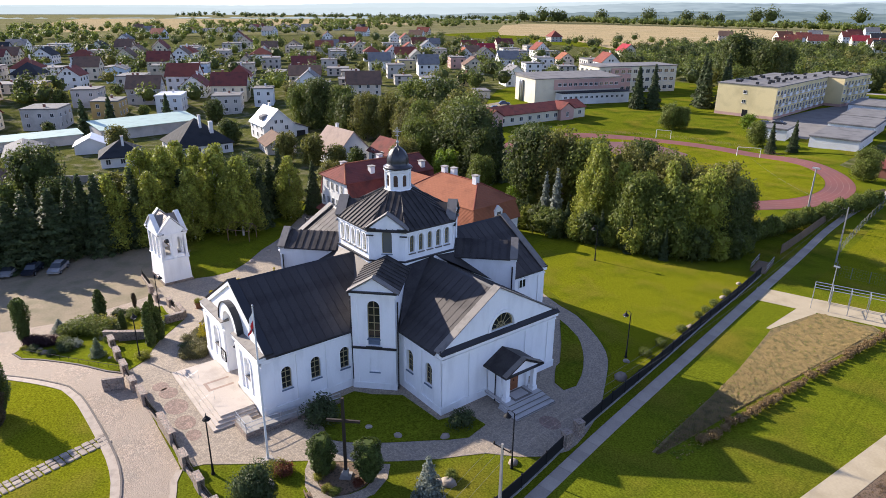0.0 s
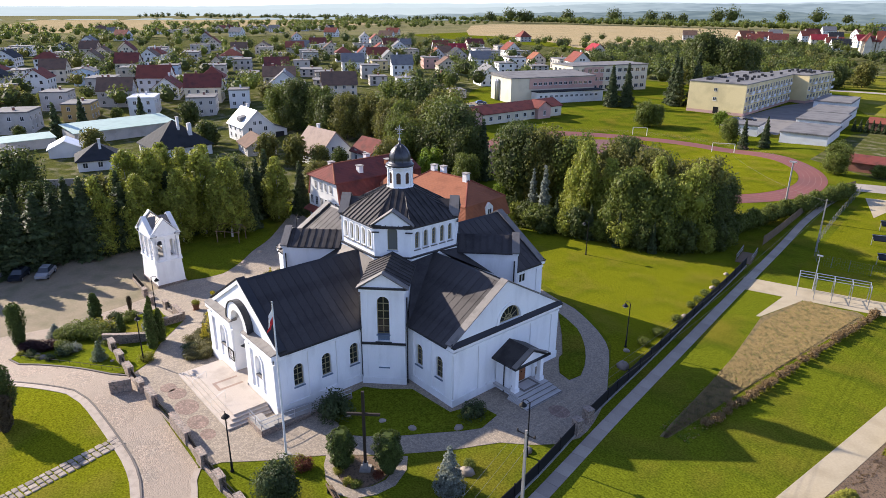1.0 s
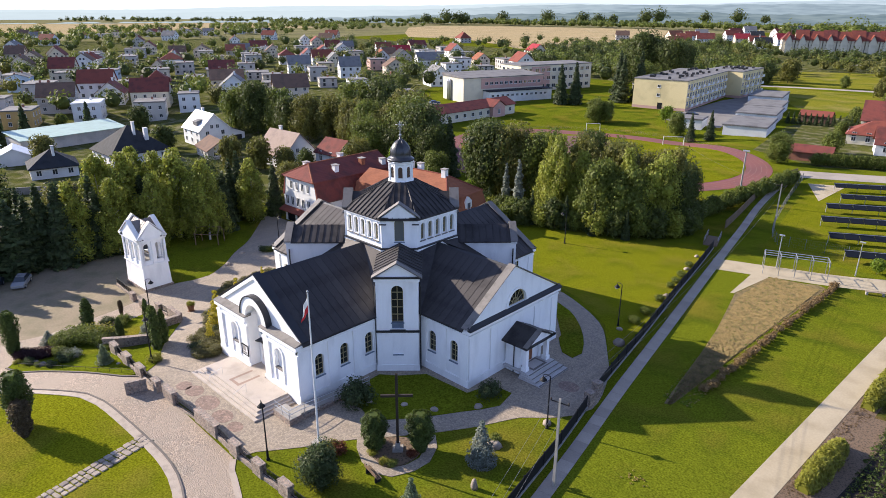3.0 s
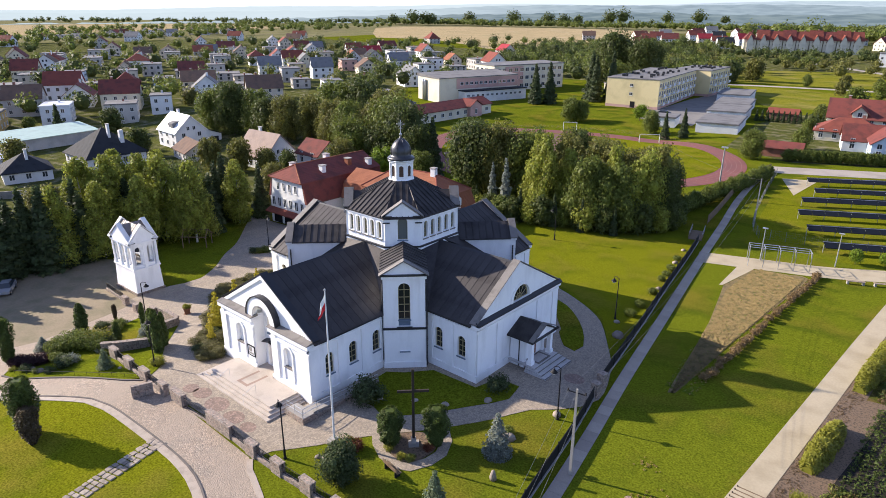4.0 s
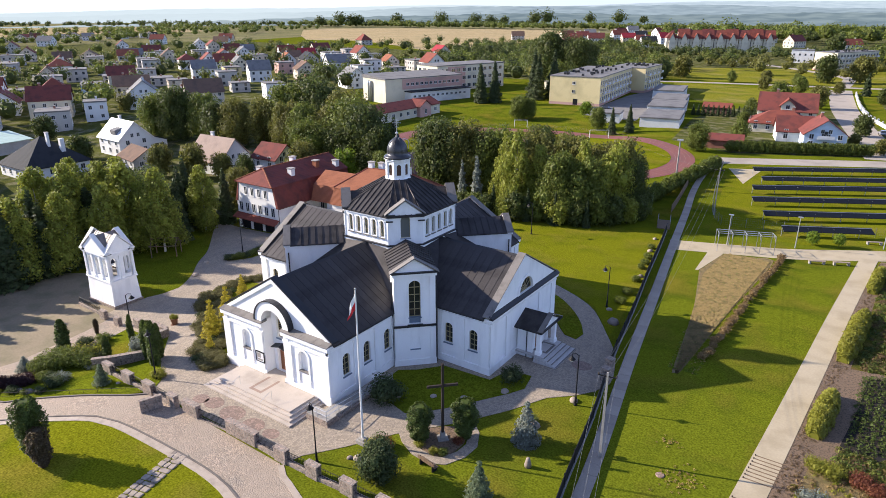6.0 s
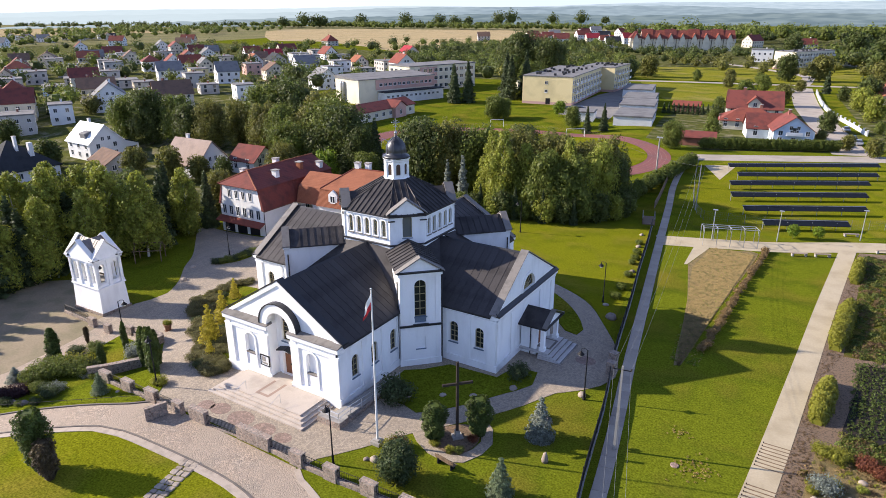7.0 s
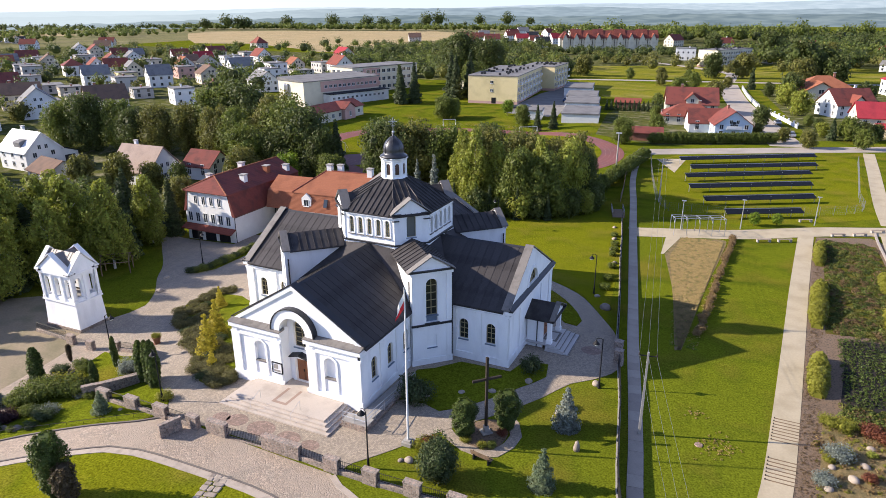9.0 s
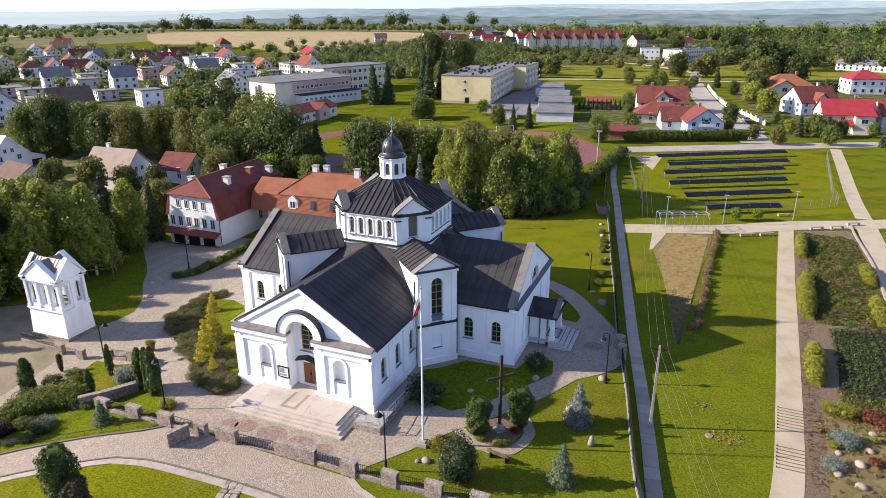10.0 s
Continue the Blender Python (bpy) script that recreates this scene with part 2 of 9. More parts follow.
KERB_DARK = material("dark_kerb_edge", (0.13, 0.11, 0.095), 0.9, vary=0.1)
ROSETTE = cells("reddish_setts", (0.26, 0.175, 0.135), (0.21, 0.145, 0.115), (0.15, 0.11, 0.09), 0.22, bump=0.4)
GRAVEL = material("sandy_gravel", (0.22, 0.175, 0.11), 0.95, second=(0.15, 0.13, 0.07), scale=0.5, fine=0.16, bump=0.5)
SAND_PATH = material("pale_sandy_path", (0.385, 0.322, 0.215), 0.92, second=(0.32, 0.265, 0.17), scale=0.6, fine=0.08, bump=0.25)
SLAB = material("concrete_paving_slab", (0.32, 0.272, 0.22), 0.88, vary=0.1, scale=1.2, fine=0.1, bump=0.2, obj=0.14)
SOIL = material("dug_garden_soil", (0.235, 0.168, 0.064), 0.95, second=(0.125, 0.105, 0.034), scale=2.2, fine=0.45, bump=1.0, bump_scale=0.2)
# far ground: haze is put into the colour as a paler, greyer tone
HAZY_LAND = grass("haze_toned_farmland", (0.17, 0.16, 0.075), (0.11, 0.115, 0.06), (0.25, 0.215, 0.12), 0.15)
MULCH = material("brown_bark_mulch", (0.19, 0.125, 0.075), 0.95, second=(0.07, 0.052, 0.03), scale=9, fine=0.5, bump=1.0)
TRACK = material("red_running_track", (0.175, 0.056, 0.046), 0.85, second=(0.14, 0.05, 0.043), scale=0.2, fine=0.05, bump=0.1)
COURT_LINE = material("faded_lane_paint", (0.30, 0.17, 0.15), 0.85, vary=0.1, bump=0)
COURT = material("dark_red_court", (0.14, 0.06, 0.055), 0.85, vary=0.1, scale=0.3, fine=0.05)
PALE_STREET = material("pale_worn_street", (0.33, 0.285, 0.235), 0.9, vary=0.1, scale=0.3, fine=0.08, bump=0.2)
ASPHALT = material("grey_asphalt", (0.17, 0.16, 0.15), 0.9, vary=0.12, scale=0.4, fine=0.1, bump=0.2)
FIELD = grass("stubble_field", (0.36, 0.28, 0.155), (0.27, 0.225, 0.12), (0.40, 0.315, 0.19), 0.2)
RUBBLE = cells("rubble_stone_wall", (0.31, 0.225, 0.175), (0.19, 0.155, 0.13), (0.25, 0.215, 0.18), 0.19, bump=1.0, width=0.09, tone=(0.45, 1.35))
STONE = material("pale_field_stone", (0.29, 0.24, 0.19), 0.85, vary=0.18, scale=2.5, fine=0.12, bump=0.4, obj=0.25)
IRON = material("black_painted_iron", (0.014, 0.014, 0.015), 0.6, 0.0, vary=0.1, bump=0.05, spec=0.15)
DARK_OAK = material("dark_stained_oak", (0.035, 0.025, 0.018), 0.7, vary=0.15, scale=2, fine=0.1, spec=0.3)
WIRE_MESH = material("dull_wire", (0.16, 0.165, 0.16), 0.7, 0.2, vary=0.1, bump=0.0)
STEEL = material("galvanised_steel", (0.45, 0.46, 0.47), 0.4, 0.6, vary=0.08, bump=0.03)
WHITE_STEEL = material("white_painted_steel", (0.66, 0.66, 0.65), 0.4, vary=0.04, bump=0.02)
WOOD = material("weathered_wood", (0.16, 0.105, 0.06), 0.8, vary=0.18, scale=1.5, fine=0.12, stretch=(4, 4, 0.6))
PLANK = material("pale_bench_planks", (0.33, 0.25, 0.18), 0.7, vary=0.12, scale=2, fine=0.1, stretch=(0.6, 6, 6))
CONCRETE = material("pale_concrete", (0.30, 0.28, 0.25), 0.85, vary=0.1, scale=1.5, fine=0.06)
RED_CLOTH = material("red_flag_cloth", (0.55, 0.02, 0.03), 0.8, vary=0.1, bump=0)
WHITE_CLOTH = material("white_flag_cloth", (0.8, 0.8, 0.8), 0.8, vary=0.05, bump=0)
LAMP_GLASS = material("milky_lamp_glass", (0.7, 0.7, 0.66), 0.25, vary=0.02, bump=0)
BARK = material("tree_bark", (0.10, 0.075, 0.055), 0.9, vary=0.2, scale=3, fine=0.15, bump=0.5)
BIRCH = material("birch_bark", (0.45, 0.43, 0.39), 0.8, vary=0.3, scale=3, fine=0.15)


def leaves(name, colour, island=0.35, rough=0.6):
    mat = material(name, colour, rough, vary=0.15, scale=0.5, fine=0.1, bump=0, island=island, spec=0.25)
    b = mat.node_tree.nodes["Principled BSDF"]
    b.inputs["Subsurface Weight"].default_value = 0.0
    tr = mat.node_tree.nodes.new("ShaderNodeBsdfTranslucent")
    mix = mat.node_tree.nodes.new("ShaderNodeMixShader")
    mix.inputs[0].default_value = 0.4
    out = mat.node_tree.nodes["Material Output"]
    mat.node_tree.links.new(b.inputs["Base Color"].links[0].from_socket, tr.inputs[0])
    mat.node_tree.links.new(b.outputs[0], mix.inputs[1])
    mat.node_tree.links.new(tr.outputs[0], mix.inputs[2])
    mat.node_tree.links.new(mix.outputs[0], out.inputs[0])
    return mat


LEAF_DARK = leaves("dark_green_leaves", (0.085, 0.108, 0.026))
LEAF_MID = leaves("green_leaves", (0.135, 0.165, 0.03))
LEAF_LIGHT = leaves("yellow_green_leaves", (0.245, 0.27, 0.04))
LEAF_BRIGHT = leaves("bright_green_leaves", (0.16, 0.23, 0.02))
LEAF_OLIVE = leaves("olive_autumn_leaves", (0.155, 0.155, 0.034))
LEAF_YELLOW = leaves("golden_leaves", (0.40, 0.34, 0.03), 0.3)
LEAF_RED = leaves("russet_leaves", (0.17, 0.06, 0.03))
NEEDLE = leaves("dark_conifer_needles", (0.066, 0.09, 0.033))
NEEDLE_BLUE = leaves("blue_spruce_needles", (0.22, 0.245, 0.20))
NEEDLE_MID = leaves("green_conifer_needles", (0.075, 0.105, 0.022))
TERRACOTTA = material("brown_terracotta", (0.20, 0.09, 0.045), 0.8, vary=0.2, scale=3, fine=0.12, bump=0.2)
LEAF_HEATH = leaves("faded_heather", (0.17, 0.115, 0.055))
LEAF_DRY = leaves("dry_brown_stalks", (0.25, 0.17, 0.075))
LEAF_STRAW = leaves("straw_yellow_grass", (0.235, 0.235, 0.03), 0.15)
LEAF_JUNIPER = leaves("olive_juniper_needles", (0.14, 0.13, 0.045))
LEAF_BROWN = leaves("brownish_needles", (0.085, 0.065, 0.035))
LEAF_PURPLE = leaves("purple_leaves", (0.045, 0.02, 0.022))



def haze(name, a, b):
    """Far woods as a plain glowing backdrop with faint streaks: haze is painted into the emission."""
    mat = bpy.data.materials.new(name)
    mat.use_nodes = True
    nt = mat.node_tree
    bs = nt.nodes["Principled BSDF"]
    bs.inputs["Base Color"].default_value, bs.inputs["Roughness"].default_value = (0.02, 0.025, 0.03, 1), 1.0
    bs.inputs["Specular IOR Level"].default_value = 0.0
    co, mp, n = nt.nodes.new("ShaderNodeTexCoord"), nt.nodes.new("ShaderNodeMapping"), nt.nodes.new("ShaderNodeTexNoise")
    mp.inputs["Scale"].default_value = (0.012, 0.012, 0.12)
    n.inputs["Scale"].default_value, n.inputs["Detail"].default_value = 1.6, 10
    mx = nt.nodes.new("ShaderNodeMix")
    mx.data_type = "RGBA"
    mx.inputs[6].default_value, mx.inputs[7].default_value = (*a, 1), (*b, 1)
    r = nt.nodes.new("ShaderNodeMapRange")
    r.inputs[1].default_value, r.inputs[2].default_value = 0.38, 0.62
    # haze brightens westwards, towards the sun: emission mixed to a pale blue grey
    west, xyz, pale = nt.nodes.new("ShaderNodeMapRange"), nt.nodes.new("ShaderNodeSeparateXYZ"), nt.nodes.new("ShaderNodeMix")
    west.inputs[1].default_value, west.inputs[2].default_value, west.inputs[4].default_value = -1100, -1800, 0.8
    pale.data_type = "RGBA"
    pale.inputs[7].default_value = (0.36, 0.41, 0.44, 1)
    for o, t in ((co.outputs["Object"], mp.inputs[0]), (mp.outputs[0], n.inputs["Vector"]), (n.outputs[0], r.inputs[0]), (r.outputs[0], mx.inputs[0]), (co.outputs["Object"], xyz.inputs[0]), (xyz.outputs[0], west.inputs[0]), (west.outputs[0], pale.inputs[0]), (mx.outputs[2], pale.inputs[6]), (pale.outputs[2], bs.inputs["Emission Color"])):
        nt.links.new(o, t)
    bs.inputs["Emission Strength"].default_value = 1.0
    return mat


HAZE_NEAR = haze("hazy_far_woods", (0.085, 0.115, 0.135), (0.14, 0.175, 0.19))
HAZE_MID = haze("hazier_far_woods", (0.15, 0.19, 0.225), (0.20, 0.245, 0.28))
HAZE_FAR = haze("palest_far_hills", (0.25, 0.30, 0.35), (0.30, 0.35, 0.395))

# ---- the ground: one sheet to the horizon ----
def ring_ground():
    mb = MB()
    xs = sorted(set([-6000, -4000, -2600, -1800, -1200, -800, -500, -360] + list(range(-330, -114, 6)) + list(range(-114, -62)) + list(range(-60, 61, 6)) + [90, 150, 260, 420, 700, 1200, 2200, 4000]))
    ys = sorted(set([-3000, -1500, -700, -300, -120] + list(range(-60, 72, 6)) + list(range(72, 116, 2)) + list(range(120, 174, 6)) + list(range(174, 202, 2)) + list(range(204, 241, 6)) + [300, 400, 560, 800, 1200, 1800, 2600, 4000, 6000]))
    n = len(xs)
    mb.v = [(x, y, g(x, y)) for y in ys for x in xs]
    mb.f = [(j * n + i, j * n + i + 1, (j + 1) * n + i + 1, (j + 1) * n + i) for j in range(len(ys) - 1) for i in range(n - 1)]
    return mb


ground = tagged(part("ground", ring_ground(), GRASS), "green and yellowish mown grass over flat ground", "ground", kind="structure")


def patch(name, poly, dz, mat, label, category, kind="structure", cell=2.4, edge=0.12):
    """A flat surface on the ground, following its height, with a small edge."""
    bm = bmesh.new()
    vs = [bm.verts.new((x, y, 0)) for x, y in poly]
    for a, b, c in tessellate_polygon([[Vector((x, y, 0)) for x, y in poly]]):
        bm.faces.new((vs[a], vs[b], vs[c]))
    for _ in range(9):
        long = []
        for e in bm.edges:
            lo, hi = sorted(v.co.x for v in e.verts)
            if lo < -61 and hi > -150 and e.calc_length() > cell or lo < -140 and hi > -310 and e.calc_length() > 4 * cell:
                long.append(e)
        if not long:
            break
        bmesh.ops.subdivide_edges(bm, edges=long, cuts=1)
        bmesh.ops.triangulate(bm, faces=bm.faces)
    for v in bm.verts:
        v.co.z = g(v.co.x, v.co.y) + dz
    rim = [e for e in bm.edges if len(e.link_faces) == 1]
    low = bmesh.ops.extrude_edge_only(bm, edges=rim)["geom"]
    for v in low:
        if isinstance(v, bmesh.types.BMVert):
            v.co.z -= edge
    bmesh.ops.recalc_face_normals(bm, faces=bm.faces)
    me = bpy.data.meshes.new(name)
    bm.to_mesh(me)
    bm.free()
    if sum(p.normal.z * p.area for p in me.polygons) < 0:
        me.flip_normals()
    me.materials.append(mat)
    return tagged(new(name, me), label, category, kind=kind)


def curve_points(pts, step=1.5):
    """A smooth line through the given points."""
    out = []
    for i in range(len(pts) - 1):
        p0, p1, p2, p3 = (Vector(pts[max(0, min(len(pts) - 1, k))]) for k in (i - 1, i, i + 1, i + 2))
        n = max(1, int((p2 - p1).length / step))
        for j in range(n):
            t = j / n
            out.append(0.5 * (2 * p1 + (p2 - p0) * t + (2 * p0 - 5 * p1 + 4 * p2 - p3) * t * t + (3 * p1 - p0 - 3 * p2 + p3) * t**3))
    return [tuple(p) for p in out] + [tuple(pts[-1])]


def strip(pts, width, shift=0.0):
    """The outline of a band along a line."""
    left, right = [], []
    for i, p in enumerate(pts):
        a, b = Vector(pts[max(0, i - 1)]), Vector(pts[min(len(pts) - 1, i + 1)])
        n = Vector((-(b - a).y, (b - a).x)).normalized()
        left.append(tuple(Vector(p) + n * (shift + width / 2)))
        right.append(tuple(Vector(p) + n * (shift - width / 2)))
    return left + right[::-1]


def band(name, pts, width, dz, mat, label, category, shift=0.0, kind="structure", step=1.5):
    """A band along a line, as a strip of quads with an edge."""
    line = curve_points(pts, step)
    ring = strip(line, width, shift)
    n = len(line)
    mb = MB()
    top = [(x, y, g(x, y) + dz) for x, y in ring]
    mb.v = top + [(x, y, z - 0.14) for x, y, z in top]
    m = 2 * n
    mb.f = [(i, i + 1, m - 2 - i, m - 1 - i) for i in range(n - 1)] + [(i, i + m, (i + 1) % m + m, (i + 1) % m) for i in range(m)]
    return tagged(part(name, mb, mat), label, category, kind=kind)


LOWER_KERB = [(-103.6, -22.2), (-88, -9.3), (-79.6, -3.5), (-75, -0.3), (-71.4, 2.1), (-66.9, 4.6), (-64.1, 5.2), (-60, 5.5), (-54.4, 5.7), (-50.8, 5.6), (-47.3, 4.9), (-43, 3.0), (-37, -1), (-30, -8)]
UPPER_KERB = [(-81.5, 1), (-78.9, 1.6), (-76.9, 3.2), (-72.2, 6.1), (-68, 8.2), (-66.2, 9.5)]
GARDEN = [(-81.5, 1.2), (-78.9, 1.8), (-76.9, 3.4), (-72.2, 6.3), (-68, 8.4), (-66.5, 9.9), (-67.8, 11.8), (-72.4, 14.6), (-77.7, 19), (-81.9, 18), (-85.3, 18.3), (-84.3, 13.9), (-83.1, 9), (-83.6, 4.1)]
patch("cobbled_road", curve_points(LOWER_KERB) + [(-28, -2)] + curve_points([(-34, 3.2), (-43.4, 7.5), (-46.4, 8.6), (-47.8, 9.5)]) + [(-66.2, 9.8)] + curve_points(UPPER_KERB[::-1]) + [(-84.4, 3.5), (-90, 0.4), (-103.6, -8.7)], 0.03, COBBLE, "pinkish grey field stone cobbled road", "road")
band("road_edge", LOWER_KERB, 0.75, 0.06, KERB, "pale sett edging along the cobbled road", "kerb", shift=-0.4)
band("road_kerb", LOWER_KERB, 0.16, 0.12, KERB_DARK, "dark kerb between lawn and cobbled road", "kerb")
band("garden_kerb", UPPER_KERB, 0.18, 0.14, KERB_DARK, "dark kerb along the garden bed", "kerb")
band("lawn_kerb", [(-34, 3.2), (-43.4, 7.5), (-46.4, 8.6), (-47.6, 9.4)], 0.5, 0.05, KERB, "pale kerb round the corner of the lawn", "kerb")
patch("car_park", [(-90.6, 18.9), (-89.6, 15), (-89, 10.8), (-88.4, 6.9), (-90, 0), (-103.6, -9.2), (-132.1, -11.7), (-130.8, 9.5), (-116.9, 21.7), (-107.2, 28.9), (-100.7, 26.4), (-99.4, 25.2), (-99.2, 20.6), (-92.4, 20.7)], 0.025, GRAVEL, "sandy gravel car park in tree shade", "car park")
patch("cobbled_lane", [(-85.3, 18.2), (-83.4, 12.7), (-83, 7.6), (-83.6, 3.1), (-84.4, 3.5), (-90, 0.4), (-88.4, 6.9), (-89, 10.8), (-89.6, 15), (-90.6, 18.9)], 0.028, COBBLE, "cobbled lane between garden and car park", "road")
COURT_EDGE = [(-66.5, 9.9), (-47.3, 10.4)] + curve_points([(-47.1, 11.2), (-44.9, 14.2), (-42.6, 17.9), (-40.6, 20.4), (-38.4, 23.3), (-35.9, 27.2), (-34.2, 30.6), (-32.1, 32.6), (-30.2, 36.4), (-32.0, 42.3), (-34.5, 46.4), (-37.9, 51.2), (-40.5, 53.4), (-43.3, 55), (-47.1, 56.7), (-50.1, 57.1), (-53, 57.8)]) + [(-60, 60), (-74, 61), (-82, 60), (-91, 60.5), (-99.2, 60), (-99.2, 54.6), (-110.5, 54.6), (-116, 55.2), (-112.9, 51.5), (-103.2, 43), (-99, 38.1), (-94.7, 33.8), (-92.2, 30), (-92.2, 27.3), (-92.8, 25.5), (-92.6, 20.5), (-92.3, 19), (-90.6, 18.9), (-85.3, 18.2), (-81.9, 18), (-77.7, 19), (-72.4, 14.6), (-67.8, 11.8)]
patch("pavement", COURT_EDGE, 0.035, PAVING, "beige concrete sett paving round the white church", "pavement")
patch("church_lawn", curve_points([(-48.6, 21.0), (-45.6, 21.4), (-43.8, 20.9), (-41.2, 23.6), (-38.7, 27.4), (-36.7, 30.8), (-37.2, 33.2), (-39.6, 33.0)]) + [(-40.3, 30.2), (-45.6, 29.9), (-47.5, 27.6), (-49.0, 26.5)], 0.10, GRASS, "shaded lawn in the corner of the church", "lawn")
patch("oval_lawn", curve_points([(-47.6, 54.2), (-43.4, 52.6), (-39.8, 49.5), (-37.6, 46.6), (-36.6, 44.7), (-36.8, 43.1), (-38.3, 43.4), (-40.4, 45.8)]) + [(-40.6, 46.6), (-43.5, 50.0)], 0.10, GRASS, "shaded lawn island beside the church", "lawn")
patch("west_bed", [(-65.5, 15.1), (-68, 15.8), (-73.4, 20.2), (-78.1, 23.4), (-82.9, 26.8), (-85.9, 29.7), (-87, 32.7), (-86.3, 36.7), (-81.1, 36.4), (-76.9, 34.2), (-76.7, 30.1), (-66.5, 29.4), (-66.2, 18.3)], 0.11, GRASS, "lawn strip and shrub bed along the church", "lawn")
patch("entrance_lawn", [(-96.4, 41.0), (-94.6, 41.8), (-93.2, 44.0), (-93.0, 52.5), (-92.9, 61), (-95.2, 61), (-95.3, 53), (-95.0, 47), (-95.6, 43.5)], 0.10, GRASS, "planted strip beside the rectory drive", "lawn")
patch("garden_bed", GARDEN, 0.09, GRASS, "small garden lawn with shrubs and rocks", "lawn")
LOOP = [(-42.0, 18.6), (-41.2, 17.9), (-39.6, 17.1), (-38.0, 16.9), (-37.0, 17.4), (-36.3, 18.9), (-36.2, 20.4), (-37.0, 22.0), (-38.2, 23.0)]
patch("memorial_bed", curve_points([(-41.3, 18.9), (-39.6, 17.7), (-38.0, 17.5), (-37.1, 18.4), (-36.9, 20.2), (-37.7, 21.8), (-39.2, 21.6), (-40.8, 20.0)], 0.6), 0.08, MULCH, "planted bark bed round the tall cross", "flower bed")
band("loop_path", LOOP, 1.0, 0.05, PAVING, "beige sett path looping round the cross bed", "path")
FENCE_PATH = [(-22.5, 2), (-24.2, 11), (-25.5, 16.5), (-26.6, 23), (-28.0, 30.6), (-30.2, 42), (-33.1, 58.3), (-36.9, 79.5), (-40.4, 99.5), (-43.6, 117), (-45.5, 133), (-45.2, 144)]
patch("field_path", strip(curve_points([(-19.8, -18), (-18.5, 0), (-17.2, 14), (-16.0, 22.5), (-15.2, 33.2), (-14.2, 49), (-13.1, 67), (-11.4, 91)]), 2.25), 0.045, SAND_PATH, "pale sandy straight path across the grass", "path")
band("cross_path", [(-37.6, 81), (-29, 84), (-20.7, 87.2), (-9.2, 94), (3, 99.5), (14, 106), (40, 122)], 4.6, 0.028, SAND_PATH, "pale sandy path between the plots", "path")
band("garden_path", [(1.6, 102), (1.9, 112), (2.6, 124), (4.2, 146), (5.8, 170)], 2.6, 0.032, SAND_PATH, "pale sandy path to the village street", "path")
band("white_edge_kerb", [(-1.2, 97), (-1.4, 90.3), (-1.3, 76.2), (-2.1, 63.3), (-3.2, 50), (-3.6, 34)], 0.35, 0.22, KERB, "white concrete edging beside the bank path", "kerb")
band("white_edge_path", [(1.2, 98), (0.5, 82), (-0.2, 66), (-1.2, 50), (-1.8, 30)], 3.2, 0.03, SAND_PATH, "pale path along the planted bank", "path")
patch("dug_plot", curve_points([(-31.0, 72.4), (-30.3, 76.8), (-29.7, 80.9), (-25.5, 82.2), (-23.0, 82.6), (-23.3, 74), (-23.9, 66), (-24.4, 58), (-24.8, 50), (-25.2, 42.4), (-25.8, 42.0), (-26.9, 50), (-28.0, 58), (-29.6, 66), (-30.8, 71.6)], 1.0), 0.02, SOIL, "dry brown dug vegetable plot", "plot", edge=0.05)
patch("bare_strip", [(-31.5, 72.2), (-31.9, 81.0), (-29.6, 82.0), (-30.4, 76.8), (-31.1, 72.4)], 0.025, SAND_PATH, "trodden sandy strip beside the plot", "path", edge=0.05)
patch("planted_bank", [(-9.9, 90.6), (-11.2, 80), (-12.1, 66), (-13.0, 53.7), (-14.2, 34.6), (-15.1, 23.5), (-16.6, 2), (-8, -5), (2, 20), (-0.6, 44), (-0.2, 66), (1.2, 88), (-2, 93.5)], 0.02, MULCH, "bark-mulched bed of low shrubs and heather", "flower bed", edge=0.05)
band("village_street", [(-47, 149), (-37, 154), (-10, 168), (19, 182.5), (60, 203), (120, 232)], 7.0, 0.03, PALE_STREET, "pale worn asphalt village street", "road")
band("side_street", [(-12.5, 172), (-15, 186), (-18.5, 205), (-24, 235), (-29, 265), (-33, 300), (-36.5, 336)], 9.0, 0.035, PALE_STREET, "grey asphalt side street with parked cars", "road")
band("far_street", [(-140, 322), (-100, 336), (-34, 349), (40, 364), (160, 385)], 6.0, 0.03, PALE_STREET, "asphalt road crossing the meadow", "road")
patch("solar_meadow", [(-34.5, 92), (-42, 141), (-38, 148.5), (-6, 163), (2, 161), (0.2, 106), (-9, 99.5), (-20.5, 92.5)], 0.012, LAWN, "yellow green grass under the solar panels", "lawn", edge=0.04)
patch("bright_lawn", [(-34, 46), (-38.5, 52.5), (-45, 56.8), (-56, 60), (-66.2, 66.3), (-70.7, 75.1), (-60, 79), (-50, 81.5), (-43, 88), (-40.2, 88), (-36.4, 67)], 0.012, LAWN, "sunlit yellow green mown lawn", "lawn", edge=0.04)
TC = Vector((-93.0, 138.0))


def oval(a, b, n=72):
    return [(TC.x + a * math.cos(2 * math.pi * i / n), TC.y + b * math.sin(2 * math.pi * i / n)) for i in range(n)]


